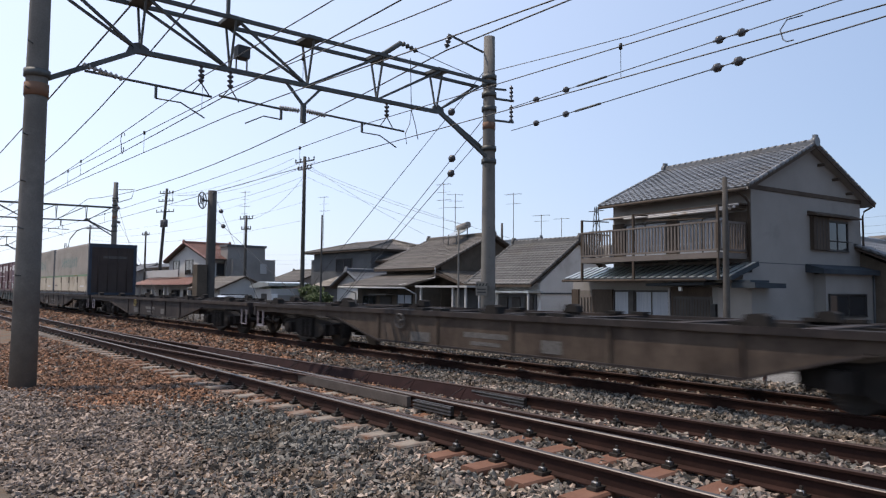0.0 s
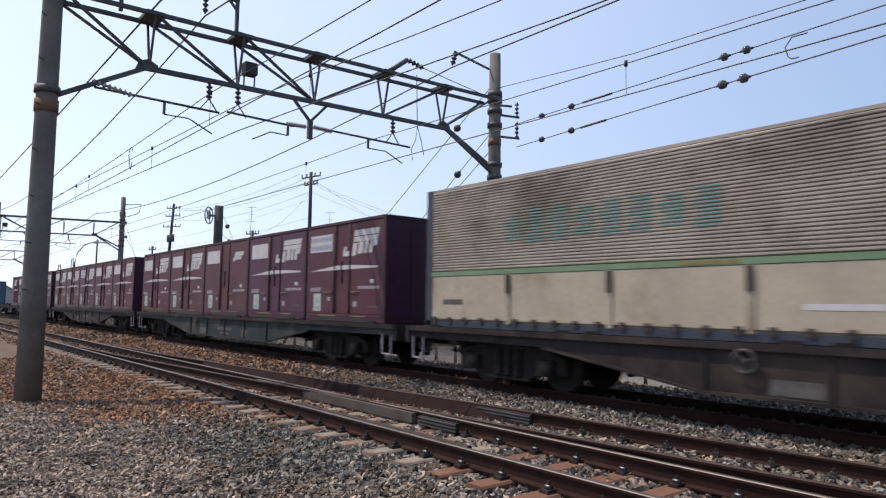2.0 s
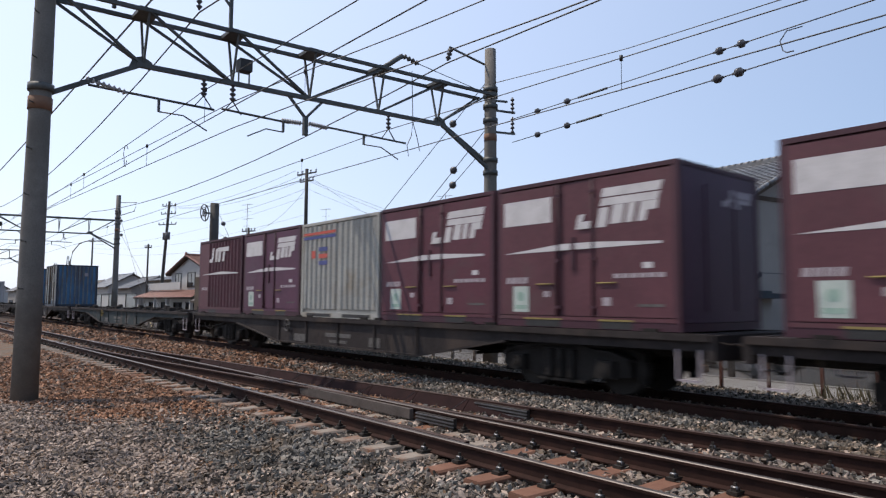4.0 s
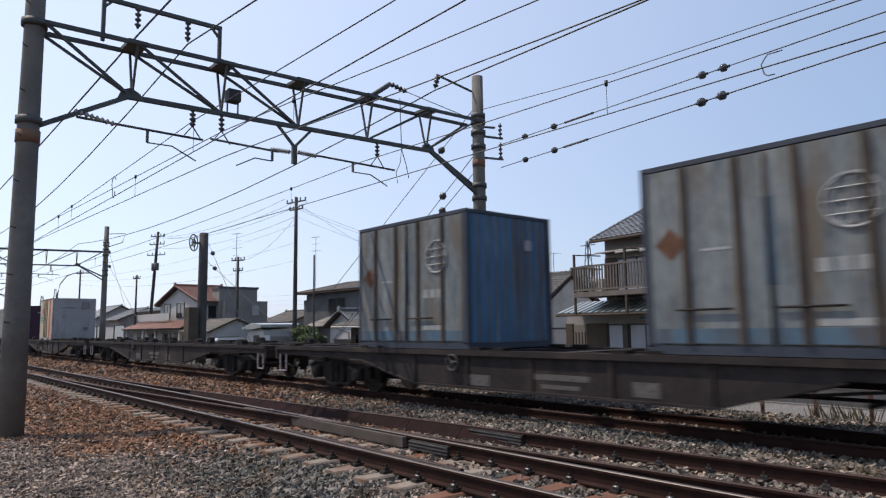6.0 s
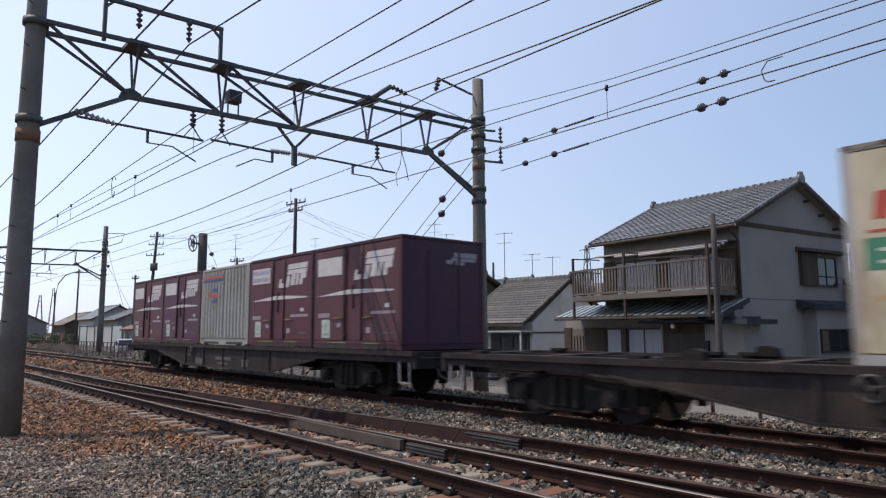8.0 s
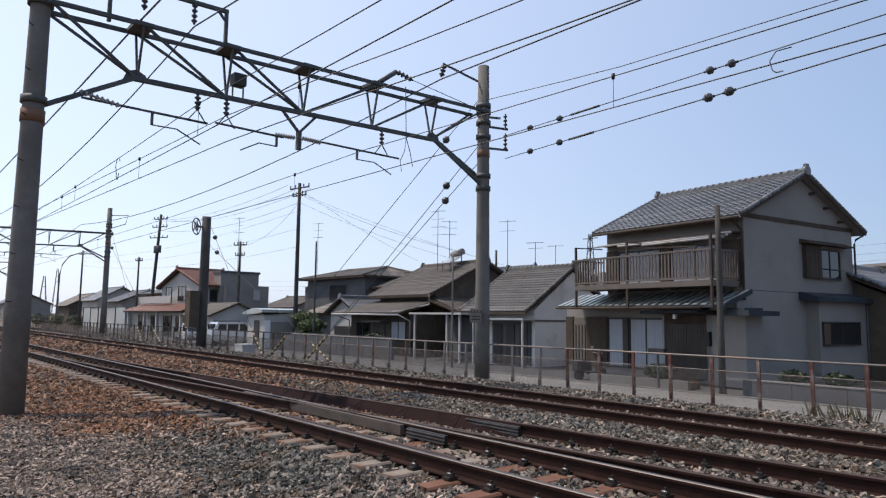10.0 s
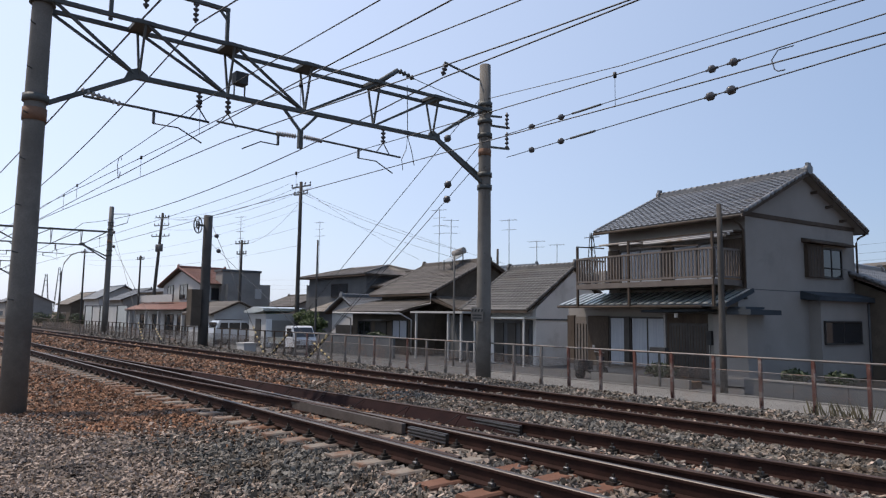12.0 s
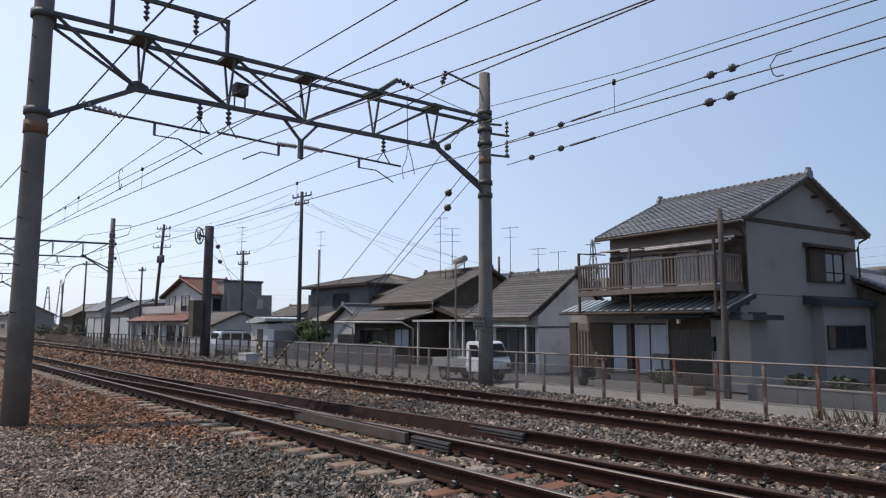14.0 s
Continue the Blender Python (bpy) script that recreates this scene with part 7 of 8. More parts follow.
def guy(top, anchor, guard=1.9, name="guy_wire"):
    """A stay wire with a striped guard tube at its foot."""
    top, anchor = Vector(top), Vector(anchor)
    g = thing(name, "steel stay wire with black and yellow striped guard", "stay wire", pose(*anchor))
    d = (top - anchor).normalized()
    bm = bmesh.new()
    tube(bm, [(0, 0, 0), top - anchor], 0.012, 5)
    part("wire", bm, M["wire"], g)
    if guard:
        for i in range(12):
            bm = bmesh.new()
            tube(bm, [d * guard * i / 12, d * guard * (i + 1) / 12], 0.04, 8)
            part("guard_band", bm, M["guard_yellow" if i % 2 else "black"], g)
    k = 1.0 / max(0.1, (top - anchor).length)
    p = (top - anchor) * (1 - 1.9 * k)
    bm = bmesh.new()
    tube(bm, [p - d * 0.14, p - d * 0.05, p + d * 0.05, p + d * 0.14], [0.03, 0.12, 0.12, 0.03], 10)
    part("stay_insulator", bm, M["insulator"], g)
    return g


def build_poles():
    # the next portals down the line
    beam = next(o for o in scene.objects if o.name == "portal_beam")
    masts = [o for o in scene.objects if o.name.startswith("gantry_pole")]
    for x in (-58.5, -102.0, -146.0, -190.0):
        copy_thing(beam, pose(x, 0, 0))
        for m in masts:
            copy_thing(m, pose(x, m.location.y, m.location.z + (0.55 if m.location.y > 5 else 0)))
    far = thing("mast_bracket", "steel outrigger bracket on a far line pole", "bracket", pose(-58.5, 14.25, 9.3))
    bm = bmesh.new()
    tube(bm, [(0, 0.1, 0.1), (0, 1.5, 0.25), (0, 1.3, -0.5), (0, 0.1, -1.0)], 0.035, 6)
    part("arm", bm, M["truss"], far)
    mid = pole("tension_pole", "thick dark concrete pole with a wire tensioning pulley", -37.3, 14.2, -0.6, 7.0, 0.27, 0.24, M["pole_dark"], "pole", True)
    bm = bmesh.new()
    for a in range(18):
        t0, t1 = 2 * math.pi * a / 18, 2 * math.pi * (a + 1) / 18
        for r in (0.46, 0.2):
            tube(bm, [(-0.7, r * math.cos(t0), 6.7 + r * math.sin(t0)), (-0.7, r * math.cos(t1), 6.7 + r * math.sin(t1))], 0.035, 5)
    for a in range(5):
        t0 = 2 * math.pi * a / 5
        bar(bm, (-0.7, 0, 6.7), (-0.7, 0.46 * math.cos(t0), 6.7 + 0.46 * math.sin(t0)), 0.04)
    bmesh.ops.translate(bm, verts=bm.verts, vec=(0.8, -0.6, 0.3))
    bmesh.ops.rotate(bm, verts=bm.verts, cent=(0.1, -0.6, 7.0), matrix=Matrix.Rotation(radians(42), 3, "Z"))
    bar(bm, (0.1, -0.6, 7.0), (0, 0, 7.0), 0.1)
    part("pulley", bm, M["truss"], mid, "spoked tensioning pulley wheel")
    box_ = boxes(((-0.35, -0.85, 1.4), (0.35, -0.3, 3.4)))
    part("counterweight", box_, M["wall_brown"], mid, "brown counterweight stack")
    utility_pole(-43.0, 23.0, 11.0, ((0.35, 1.0, 0.2), (0.9, 0.7, 0.2)), "tall dark utility pole with cross-arm beside the lane", 0.17)
    utility_pole(-55.1, 24.0, 7.8, ((0.3, 0.7, 0.4), (1.2, 0.5, 0.4)), "dark utility pole between the houses", 0.14)
    utility_pole(-76.7, 23.35, 12.5, ((0.5, 0.9, 0.5), (1.4, 1.0, 0.5), (2.6, 1.2, 0.5)), "tall utility pole with transformers and cross-arms", 0.2, True, (0.2, 0.65))
    utility_pole(-75.0, 21.5, 7.5, ((0.4, 0.5, 0.4),), "thin utility pole near the red-roofed house", 0.12)
    utility_pole(-95.0, 20.4, 9.5, ((0.5, 0.6, 0.4),), "thin utility pole beside the far lane", 0.13)
    p = utility_pole(-33.0, 33.0, 6.2, (), "slim utility pole with a transformer behind tiled roofs", 0.11)
    bm = bmesh.new()
    tube(bm, [(0.28, 0, 4.9), (0.28, 0, 5.5)], 0.18, 12)
    part("transformer", bm, M["wall_dark"], p)
    aerial(-29.35, 35.0, 3.0, 6.45, 1)
    utility_pole(-10.55, 20.6, 5.2, (), "slim grey concrete utility pole before the stucco house", 0.115)
    for x, y, z1, r, lab in ((-38.6, 22.0, 6.35, 0.07, "dark steel pipe pole beside the garden"), (-23.9, 21.0, 4.45, 0.05, "thin grey steel pole on the lane's edge")):
        pole("pipe_pole", lab, x, y, ROAD_Z, z1, r, r * 0.8, M["pole_dark"] if r > 0.06 else M["concrete_pole"], "pole")
    lamp = thing("street_lamp", "curved grey steel street lamp beside the lane", "street lamp", pose(-83.8, 15.7, ROAD_Z))
    bm = bmesh.new()
    tube(bm, [(0, 0, 0), (0.1, 0.1, 6.6), (0.15, 0.3, 7.7), (0.2, 0.9, 8.6), (0.2, 1.6, 8.95), (0.2, 2.9, 9.05)], [0.10, 0.08, 0.065, 0.06, 0.055, 0.05], 8)
    part("column", bm, M["concrete_pole"], lamp)
    part("lamp_head", boxes(((0.05, 2.7, 8.98), (0.35, 3.4, 9.10))), M["wall_grey"], lamp)
    # stays
    for z, x in ((8.42, -28.6), (6.93, -25.2), (6.38, -25.25)):
        guy((-15.0, 14.25, z), (x, 14.0, -0.42))
    guy((-37.3, 14.2, 5.6), (-22.9, 14.0, -0.42))
    guy((-37.3, 14.2, 7.0), (-29.2, 14.05, -0.42))
    guy((-58.5, 14.25, 9.0), (-47.2, 14.0, -0.42))
    guy((-58.5, 14.25, 7.5), (-43.2, 14.0, -0.42))
    # lane-side power lines
    for dy, dz in ((-0.9, 10.75), (0.0, 10.7), (0.9, 10.75), (0.0, 9.6)):
        wire("power_line", "thin dark overhead power line above the lane", sag((-76.5, 24 + dy, dz + 1.1), (-43.0, 23 + dy, dz), 0.8), 0.012)
    for x, y, z, dz in ((-38.6, 30.5, 5.6, 10.6), (-30.3, 31.0, 4.9, 10.3), (-33.2, 29.5, 5.3, 9.6)):
        wire("service_wire", "thin house service wire between poles", sag((-43.0, 23, dz), (x, y, z), 0.25), 0.008)
    for k, (y, z) in enumerate(((60, 6.6), (62, 7.5), (66, 8.8))):
        wire("power_line", "distant power line across the sky behind the roofs", sag((-160, y, z + 1), (-40, y + 10, z), 1.0) + sag((-40, y + 10, z), (60, y + 20, z + 7), 1.0)[1:], 0.010)
    for k in range(3):
        wire("service_wire", "thin house service wire between poles", sag((-95, 20.4, 8.6 - 0.5 * k), (-43, 23, 9.0 - 1.3 * k), 0.9), 0.008)
    wire("service_wire", "thin house service wire between poles", sag((-43, 23, 10.2), (-30, 27, 5.4), 0.3), 0.010)
    wire("service_wire", "thin house service wire between poles", sag((-43, 23, 9.6), (-55.1, 24, 7.4), 0.7), 0.010)
    # distant pylons
    for x, y, z in ((-227, 300, 49), (-700, 120, 36), (-860, 160, 52)):
        t = thing("pylon", "distant grey lattice power pylon", "pylon", pose(x, y, ROAD_Z))
        bm = bmesh.new()
        w = 3.5
        for k in range(8):
            a, b = k / 8, (k + 1) / 8
            wa, wb = w * (1 - a) + 0.6 * a, w * (1 - b) + 0.6 * b
            for sx, sy in ((-1, -1), (1, -1), (1, 1), (-1, 1)):
                bar(bm, (sx * wa, sy * wa, z * a), (sx * wb, sy * wb, z * b), 0.35)
                bar(bm, (sx * wa, sy * wa, z * a), (-sx * wb, sy * wb, z * b), 0.2)
        for k in (0.72, 0.84, 0.95):
            bar(bm, (-5, 0, z * k), (5, 0, z * k), 0.4)
        part("lattice", bm, M["truss"], t)


M["fence"] = surf("rusting painted fence post", (0.085, 0.033, 0.026), (0.16, 0.075, 0.058), 6.0, 0.8, 0, 0.1, 40.0, (0.24, 0.21, 0.19), 0.35)
M["fence_grey"] = surf("grey galvanised fence rail", (0.12, 0.11, 0.10), (0.22, 0.20, 0.185), 3.0, 0.6, 0.3, 0, 40.0, (0.22, 0.14, 0.10), 0.3)
M["fence_dark"] = surf("dark brown fence", (0.045, 0.035, 0.028), (0.09, 0.07, 0.055), 3.0, 0.8)


def build_fence():
    FY, Z0, Z1 = 14.4, -0.68, 0.70
    near = thing("lane_fence", "rusting steel post and rail fence along the railway", "fence", pose(0, FY, 0))
    dark = thing("far_fence", "dark brown steel fence along the far railway", "fence", pose(0, FY, 0))
    meshes = {}
    for key, mat in (("rust", M["fence"]), ("grey", M["fence_grey"]), ("dark", M["fence_dark"])):
        me = bpy.data.meshes.new("post")
        bm = boxes(((-0.032, -0.032, Z0), (0.032, 0.032, Z1)), ((-0.005, -0.07, Z0), (0.005, 0.07, Z0 + 0.5)))
        bm.to_mesh(me)
        bm.free()
        me.materials.append(mat)
        meshes[key] = me
    rng = random.Random(5)
    for i in range(112):
        x = 7.72 - 1.02 * i + rng.uniform(-0.03, 0.03)
        owner = near if x > -27.2 else dark
        key = "rust" if x > -11.8 else ("grey" if x > -27.2 else "dark")
        if key == "grey" and rng.random() < 0.4:
            key = "rust"
        twin("post", meshes[key], owner, pose(x, 0, 0, rng.uniform(-0.8, 0.8), rng.uniform(-0.8, 0.8), 0))
    for a, b, owner, mat in ((-27.2, 9.0, near, "fence_grey"), (-120, -27.2, dark, "fence_dark")):
        for z, r in ((Z1, 0.026), (0.40, 0.010), (-0.56, 0.010)):
            bm = bmesh.new()
            tube(bm, [(a, 0, z), (b, 0, z)], r, 6)
            part("rail", bm, M[mat], owner)
    # wire netting between the posts
    net = bpy.data.meshes.new("wire_netting")
    bm = bmesh.new()
    low, high, width = -0.56, 0.40, 1.02
    for i in range(-34, 40):
        for way in (1, -1):
            c = 0.03 * i
            s0, s1 = max(0.0, -c), min(high - low, width - c)
            if s1 - s0 > 0.01:
                ends = [(c + s, 0, low + s) for s in (s0, s1)] if way > 0 else [(width - c - s, 0.004, low + s) for s in (s0, s1)]
                bar(bm, ends[0], ends[1], 0.0024)
    bm.to_mesh(net)
    bm.free()
    net.materials.append(M["fence_grey"])
    for i in range(90):
        x = 7.72 - 1.02 * (i + 1)
        twin("wire_netting", net, near if x > -27.2 else dark, pose(x, -0.034, 0))


M["leaf"] = surf("hedge leaf", (0.020, 0.030, 0.013), (0.048, 0.066, 0.028), 3.0, 0.6, 0, 0, 20.0, None, 0, 0.4)
M["leaf_olive"] = surf("olive green clipped leaf", (0.040, 0.060, 0.018), (0.095, 0.125, 0.045), 3.0, 0.6, 0, 0, 20.0, None, 0, 0.4)
M["dry_grass"] = surf("dry grass blade", (0.07, 0.062, 0.04), (0.14, 0.125, 0.08), 3.0, 0.8, 0, 0, 20.0, None, 0, 0.3)
M["bark"] = surf("bark", (0.05, 0.04, 0.03), (0.12, 0.09, 0.07), 4.0, 0.9, 0, 0.3)


def foliage(bm, centre, radii, count, size, rng):
    """Many small leaf clumps on and in an uneven ball."""
    for _ in range(count):
        d = Vector((rng.gauss(0, 1), rng.gauss(0, 1), rng.gauss(0, 1))).normalized()
        k = rng.uniform(0.55, 1.0) ** 0.6 * (0.82 + 0.25 * noise.noise(d * 2.3 + Vector(centre)))
        p = Vector(centre) + Vector((d.x * radii[0], d.y * radii[1], d.z * radii[2])) * k
        s = size * rng.uniform(0.6, 1.4)
        a = Vector((rng.gauss(0, 1), rng.gauss(0, 1), rng.gauss(0, 1))).normalized()
        b = a.cross(d)
        if b.length < 0.1:
            continue
        b.normalize()
        q = [bm.verts.new(p + v) for v in (a * s, b * s * 0.5 + d * s * 0.3, -a * s, -b * s * 0.5 + d * s * 0.15)]
        bm.faces.new(q)


def bush(x, y, z, balls, label, name="bush", leaf="leaf"):
    rng = random.Random(int(abs(x * 31 + y * 17)))
    b = thing(name, label, "bush", pose(x, y, z))
    bm = bmesh.new()
    top = max(c[0][2] for c in balls)
    tube(bm, [(0, 0, 0), (0.05, 0.02, top * 0.5), (0.0, 0.05, top)], [0.08, 0.06, 0.02], 7)
    for c, r, n in balls:
        tube(bm, [(0, 0, top * 0.3), c], [0.04, 0.012], 5)
    part("trunk", bm, M["bark"], b)
    bm = bmesh.new()
    for c, r, n in balls:
        foliage(bm, c, r, n, 0.11, rng)
    part("crown", bm, M[leaf], b)


def build_plants():
    G = ROAD_Z
    bush(-39.9, 22.6, G, (((0, 0, 1.75), (1.3, 1.0, 0.5), 900), ((-0.7, 0.1, 2.2), (0.8, 0.7, 0.45), 500), ((0.5, 0, 0.9), (0.8, 0.7, 0.6), 500)), "clipped green cloud-pruned garden shrub by the lane", leaf="leaf_olive")
    bush(-41.8, 22.9, G, (((0, 0, 2.2), (0.8, 0.8, 0.6), 500), ((0.2, 0, 1.2), (0.7, 0.7, 0.7), 400)), "dark green garden shrub beside the utility pole", leaf="leaf_olive")
    bush(-51.2, 24.6, G, (((0, 0, 2.3), (1.6, 0.9, 0.75), 900), ((-1.3, 0, 1.6), (0.9, 0.8, 0.7), 400), ((1.2, 0, 1.4), (0.8, 0.8, 0.7), 300)), "dark spreading pine shrub behind the parked van")
    bush(-32.5, 22.6, G, (((0, 0, 1.0), (1.0, 0.6, 0.5), 400),), "small green shrub at the wooden house door")
    for x, w in ((-118, 5.0), (-132, 6.0), (-104, 3.2)):
        bush(x, 22.0, G, (((0, 0, 1.3), (w * 0.6, 1.4, 1.1), 700), ((w * 0.4, 0, 1.0), (w * 0.4, 1.2, 0.9), 500)), "green hedge beside the far lane")
    for x in (-8.9, -7.6):
        bush(x, 21.75 - (x + 8) * 0.1, G + 0.3, (((0, 0, 0.35), (0.5, 0.3, 0.22), 220),), "low dark shrub at the foot of the stucco wall")
    bush(-13.2, 21.3, G + 0.25, (((0, 0, 0.3), (0.7, 0.35, 0.28), 260),), "low planter shrub before the curtained windows")
    rng = random.Random(9)
    for x, y in ((-4.7, 14.2), (-5.3, 14.3)):
        bm = bmesh.new()
        for i in range(70):
            px, py = rng.uniform(-0.28, 0.28), rng.uniform(-0.15, 0.15)
            h, dx, dy = rng.uniform(0.2, 0.55), rng.uniform(-0.18, 0.18), rng.uniform(-0.12, 0.12)
            v = [bm.verts.new(p) for p in ((px - 0.008, py, 0), (px + 0.008, py, 0), (px + dx * 0.5 + 0.006, py + dy * 0.5, h * 0.65), (px + dx, py + dy, h))]
            bm.faces.new(v)
        tagged(part("grass_tuft", bm, M["dry_grass"]), "dry weed tuft at the foot of the fence", "grass", kind="stuff").location = (x, y, -0.52)
    p = thing("planter", "low grey concrete planter edge before the house", "planter", pose(-14.3, 21.0, G))
    part("edge", boxes(((-1.6, -0.1, 0), (2.4, 0.05, 0.32))), M["pavement"], p)
    part("soil_bed", boxes(((-1.6, 0.05, 0), (2.4, 0.7, 0.25))), M["soil"], p)


M["car_white"] = surf("white car paint", (0.52, 0.53, 0.54), (0.64, 0.65, 0.66), 2.0, 0.25)
M["car_silver"] = surf("pale silver car paint", (0.50, 0.53, 0.56), (0.60, 0.63, 0.66), 2.0, 0.25, 0.4)
M["bed_grey"] = surf("dirty grey-green truck bed", (0.20, 0.215, 0.195), (0.32, 0.335, 0.31), 3.0, 0.6)
M["tyre"] = surf("rubber tyre", (0.012, 0.012, 0.012), (0.03, 0.03, 0.03), 5.0, 0.85)


def car_wheels(car, xs, half, r):
    for x in xs:
        for s in (-1, 1):
            bm = bmesh.new()
            tube(bm, [(x, s * half - 0.075, r), (x, s * half - 0.06, r), (x, s * half + 0.06, r), (x, s * half + 0.075, r)], [r * 0.9, r, r, r * 0.9], 18)
            w = part("wheel", bm, M["tyre"], car)
            bm = bmesh.new()
            tube(bm, [(x, s * (half + 0.07), r), (x, s * (half + 0.085), r)], r * 0.6, 14)
            part("rim", bm, M["bright_steel"], w)


def build_vehicles():
    t = thing("kei_truck", "small white pickup truck driving along the lane", "truck", pose(-100, 19.3, ROAD_Z + 0.03))
    cabin = [(0.45, 0.42), (1.68, 0.42), (1.70, 0.80), (1.58, 0.98), (1.20, 1.58), (1.05, 1.64), (0.55, 1.64), (0.45, 1.55)]
    bm = bmesh.new()
    prism(bm, cabin, -0.69, 0.69, "y")
    bmesh.ops.bevel(bm, geom=[e for e in bm.edges], offset=0.03, segments=2, affect="EDGES")
    part("cab", bm, M["car_white"], t)
    for s in (-1, 1):
        bm = bmesh.new()
        prism(bm, [(0.66, 1.02), (1.38, 1.02), (1.12, 1.50), (0.66, 1.50)], s * 0.693 - 0.004, s * 0.693 + 0.004, "y")
        part("side_window", bm, M["pane"], t)
        part("mirror", boxes(((1.32, s * 0.78 - 0.06, 1.05), (1.42, s * 0.78 + 0.06, 1.25))), M["black"], t)
        part("bed_side", boxes(((-1.68, s * 0.69 - 0.02, 0.62), (0.40, s * 0.69 + 0.02, 0.92))), M["bed_grey"], t)
        part("headlight", boxes(((1.66, s * 0.5 - 0.12, 0.62), (1.715, s * 0.5 + 0.12, 0.78))), M["bright_steel"], t)
    bm = bmesh.new()
    prism(bm, [(1.575, 1.02), (1.235, 1.54), (1.245, 1.55), (1.60, 1.03)], -0.6, 0.6, "y")
    part("windscreen", bm, M["pane"], t)
    part("rear_window", boxes(((0.44, -0.5, 1.1), (0.447, 0.5, 1.5))), M["pane"], t)
    part("bed_floor", boxes(((-1.68, -0.69, 0.56), (0.42, 0.69, 0.63))), M["car_white"], t)
    part("tailgate", boxes(((-1.70, -0.69, 0.6), (-1.66, 0.69, 0.92))), M["bed_grey"], t)
    part("chassis", boxes(((-1.6, -0.45, 0.32), (1.55, 0.45, 0.56))), M["black"], t)
    part("bumper", boxes(((1.62, -0.66, 0.36), (1.74, 0.66, 0.55))), M["black"], t)
    car_wheels(t, (-1.0, 1.05), 0.6, 0.27)
    v = thing("parked_van", "pale silver estate car parked beside the annex", "car", pose(-49.6, 21.5, ROAD_Z, 0, 0, 90) @ Matrix.Diagonal((1.0, 1.0, 1.2, 1.0)))
    body = [(-2.0, 0.35), (2.0, 0.35), (2.05, 0.60), (1.95, 0.84), (1.15, 0.95), (0.55, 1.42), (0.30, 1.50), (-1.70, 1.50), (-1.95, 1.05)]
    bm = bmesh.new()
    prism(bm, body, -0.80, 0.80, "y")
    bmesh.ops.bevel(bm, geom=[e for e in bm.edges], offset=0.04, segments=2, affect="EDGES")
    part("body", bm, M["car_silver"], v)
    for s in (-1, 1):
        for x0, x1, x2, x3 in ((-1.72, -1.05, -1.05, -1.62), (-0.95, -0.12, -0.12, -0.95), (-0.02, 0.85, 0.42, -0.02)):
            bm = bmesh.new()
            prism(bm, [(x0, 0.98), (x1, 0.98), (x2, 1.38), (x3, 1.38)], s * 0.802 - 0.004, s * 0.802 + 0.004, "y")
            part("side_window", bm, M["pane"], v)
        part("headlight", boxes(((1.93, s * 0.55 - 0.15, 0.62), (2.06, s * 0.55 + 0.15, 0.78))), M["bright_steel"], v)
        bm = bmesh.new()
        bar(bm, (-1.5, s * 0.6, 1.56), (0.1, s * 0.6, 1.56), 0.04)
        part("roof_rail", bm, M["black"], v)
    bm = bmesh.new()
    prism(bm, [(1.12, 0.97), (0.56, 1.40), (0.58, 1.42), (1.16, 0.98)], -0.68, 0.68, "y")
    part("windscreen", bm, M["pane"], v)
    part("rear_window", boxes(((-1.93, -0.62, 1.06), (-1.84, 0.62, 1.4))), M["pane"], v)
    car_wheels(v, (-1.25, 1.25), 0.72, 0.29)
    s = thing("scooter", "small dark scooter standing at the lattice", "scooter", pose(-16.4, 21.6, ROAD_Z, 0, 0, 75))
    bm = bmesh.new()
    for x in (-0.55, 0.55):
        tube(bm, [(x, -0.05, 0.22), (x, 0.05, 0.22)], 0.22, 14)
    part("wheels", bm, M["tyre"], s)
    bm = boxes(((-0.75, -0.14, 0.35), (-0.05, 0.14, 0.72)), ((-0.1, -0.13, 0.22), (0.4, 0.13, 0.30)), ((0.36, -0.16, 0.25), (0.5, 0.16, 0.85)))
    part("body", bm, M["black"], s)
    bm = bmesh.new()
    tube(bm, [(0.5, 0, 0.25), (0.38, 0, 1.0)], 0.03, 6)
    tube(bm, [(0.36, -0.3, 1.02), (0.36, 0.3, 1.02)], 0.02, 6)
    tube(bm, [(0.36, 0.25, 1.02), (0.34, 0.28, 1.2)], 0.012, 5)
    box(bm, (0.32, 0.22, 1.18), (0.35, 0.36, 1.28))
    part("handlebar", bm, M["bright_steel"], s)
    box_ = thing("mail_box", "black mailbox on a post at the lane's edge", "mailbox", pose(-13.0, 20.9, ROAD_Z))
    part("post", boxes(((-0.03, -0.03, 0), (0.03, 0.03, 1.25))), M["pole_dark"], box_)
    part("case", boxes(((-0.3, -0.12, 1.2), (0.3, 0.12, 1.36))), M["black"], box_)
    c = thing("cable_cabinet", "small white concrete cabinet beside the railway fence", "cabinet", pose(-30.35, 13.65, -0.5))
    part("case", boxes(((-0.42, -0.3, 0), (0.42, 0.3, 0.58))), M["wall_white"], c)
    part("cover", boxes(((-0.45, -0.33, 0.58), (0.45, 0.33, 0.64))), M["wall_white"], c)
    w = thing("panel_fence", "white corrugated site panels beside the far lane", "fence", pose(-84, 20.6, ROAD_Z))
    for i in range(5):
        part("panel", boxes(((-9.5 + 3.6 * i, 0, 0.2), (-6.1 + 3.6 * i, 0.06, 3.0))), M["wall_white"] if i % 2 else M["sheet_roof"], w)
        part("post", boxes(((-9.7 + 3.6 * i, -0.06, 0), (-9.55 + 3.6 * i, 0.06, 3.1))), M["pole_dark"], w)
    part("rail", boxes(((-9.7, -0.05, 3.0), (8.3, 0.11, 3.12))), M["wall_dark"], w)
    return t


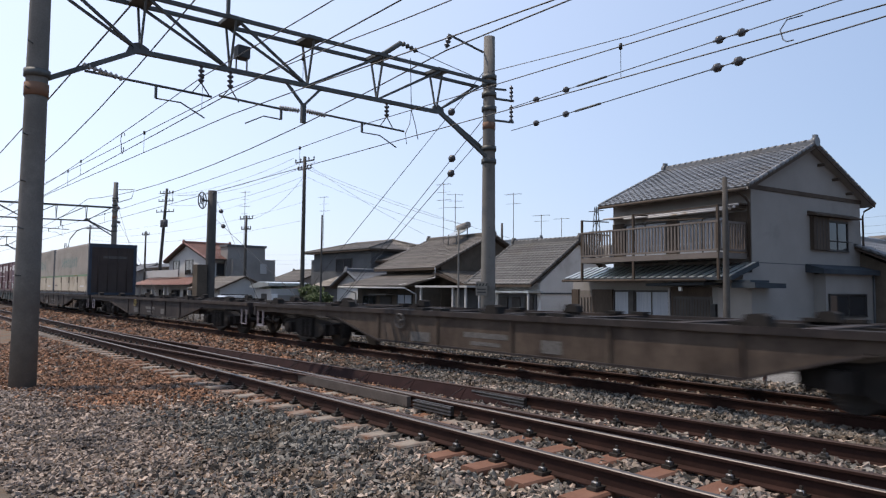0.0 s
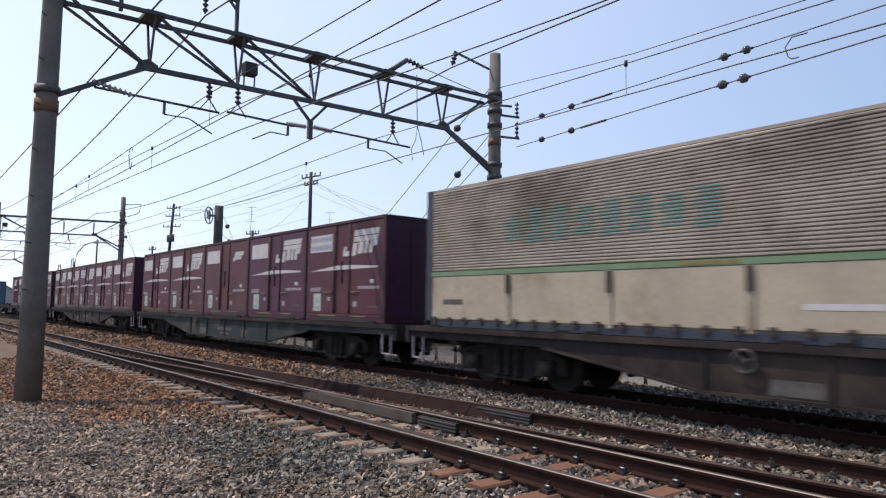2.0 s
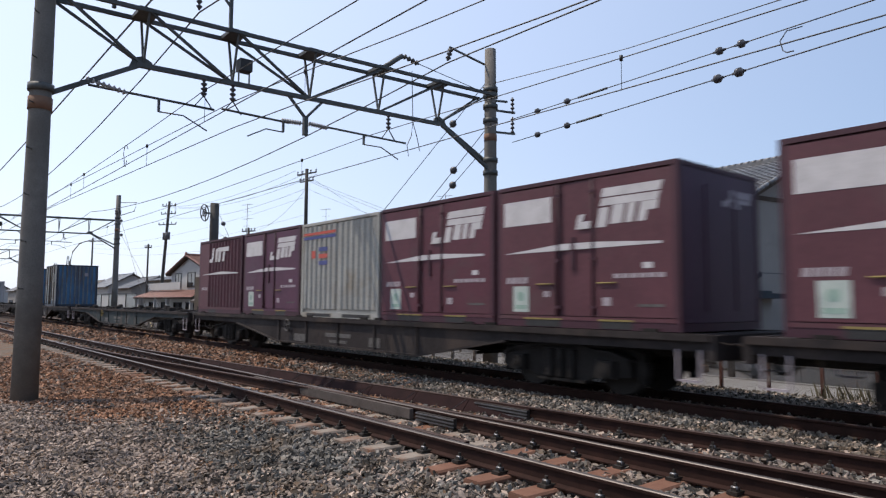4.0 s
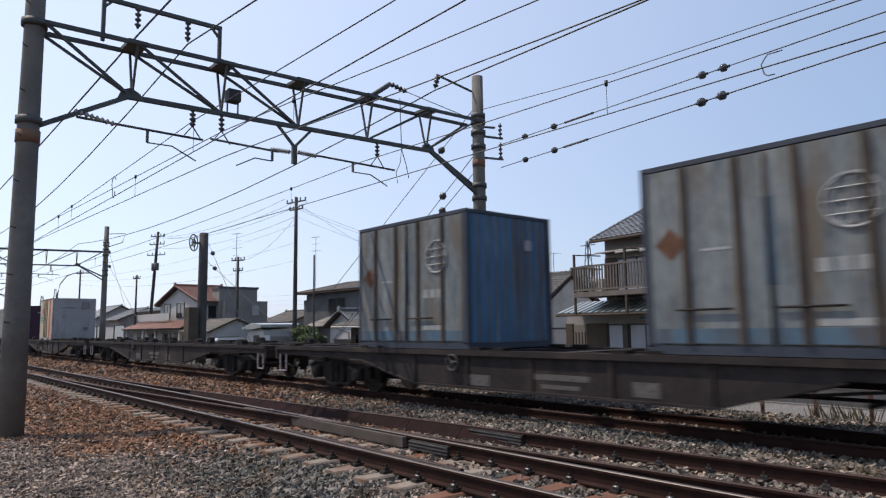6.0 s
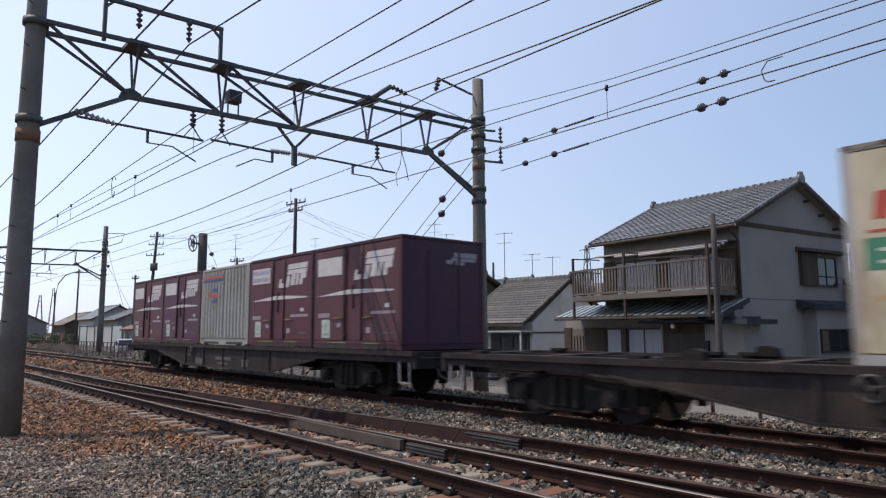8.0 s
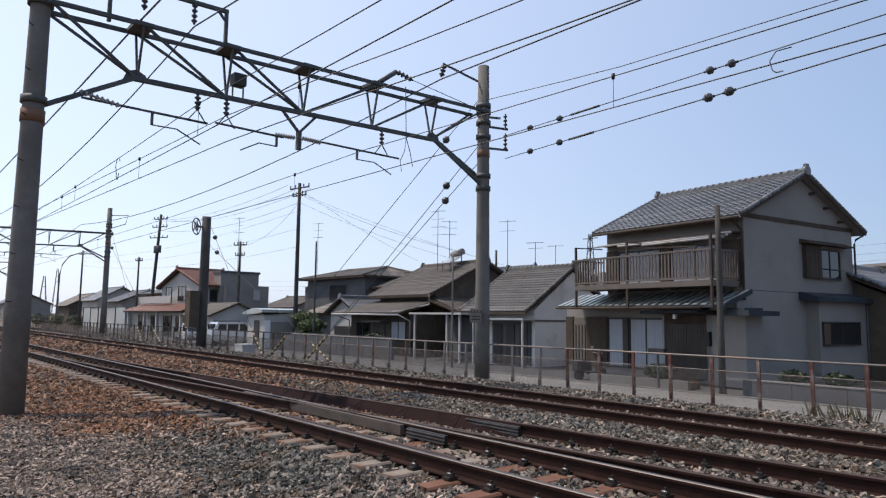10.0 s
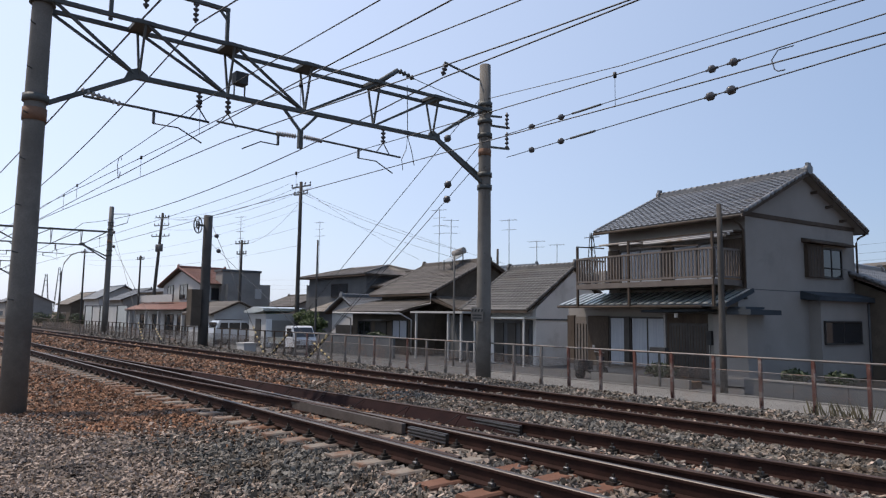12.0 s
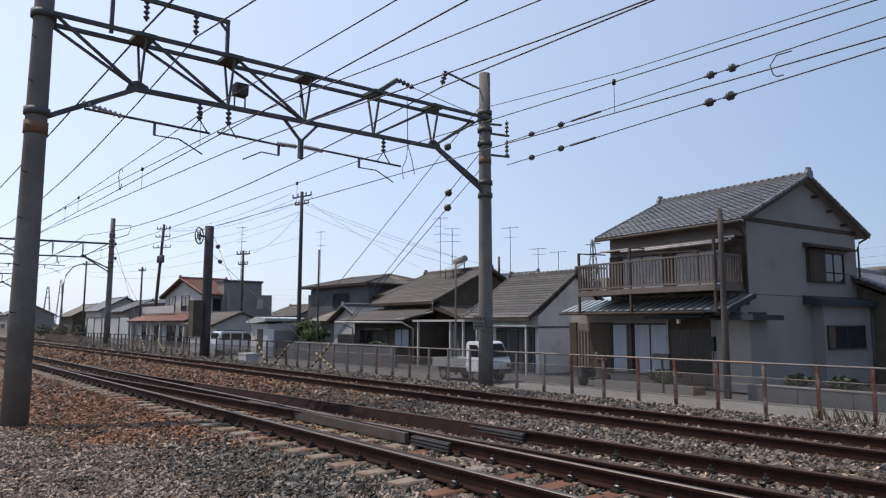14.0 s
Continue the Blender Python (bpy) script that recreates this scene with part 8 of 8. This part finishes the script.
build_row()
build_poles()
build_fence()
build_plants()
KEI_TRUCK = build_vehicles()


build_stones()


def motions():
    """All that moves: the train on the main line and the little truck on the lane."""
    for ob in TRAIN:
        m = ob.matrix_basis.copy()
        walk(ob, [(t, Matrix.Translation((SPEED * t, 0, 0)) @ m) for t in (0.0, 3.5, 7.0, 10.5, 14.0)])
    rows = ((0.0, -136.0), (8.6, -65.6), (11.0, -44.91), (12.0, -36.56), (12.5, -32.29), (13.0, -28.4), (13.5, -24.37), (14.0, -21.0))
    walk(KEI_TRUCK, [(t, pose(x, 19.3, ROAD_Z + 0.03)) for t, x in rows])


motions()
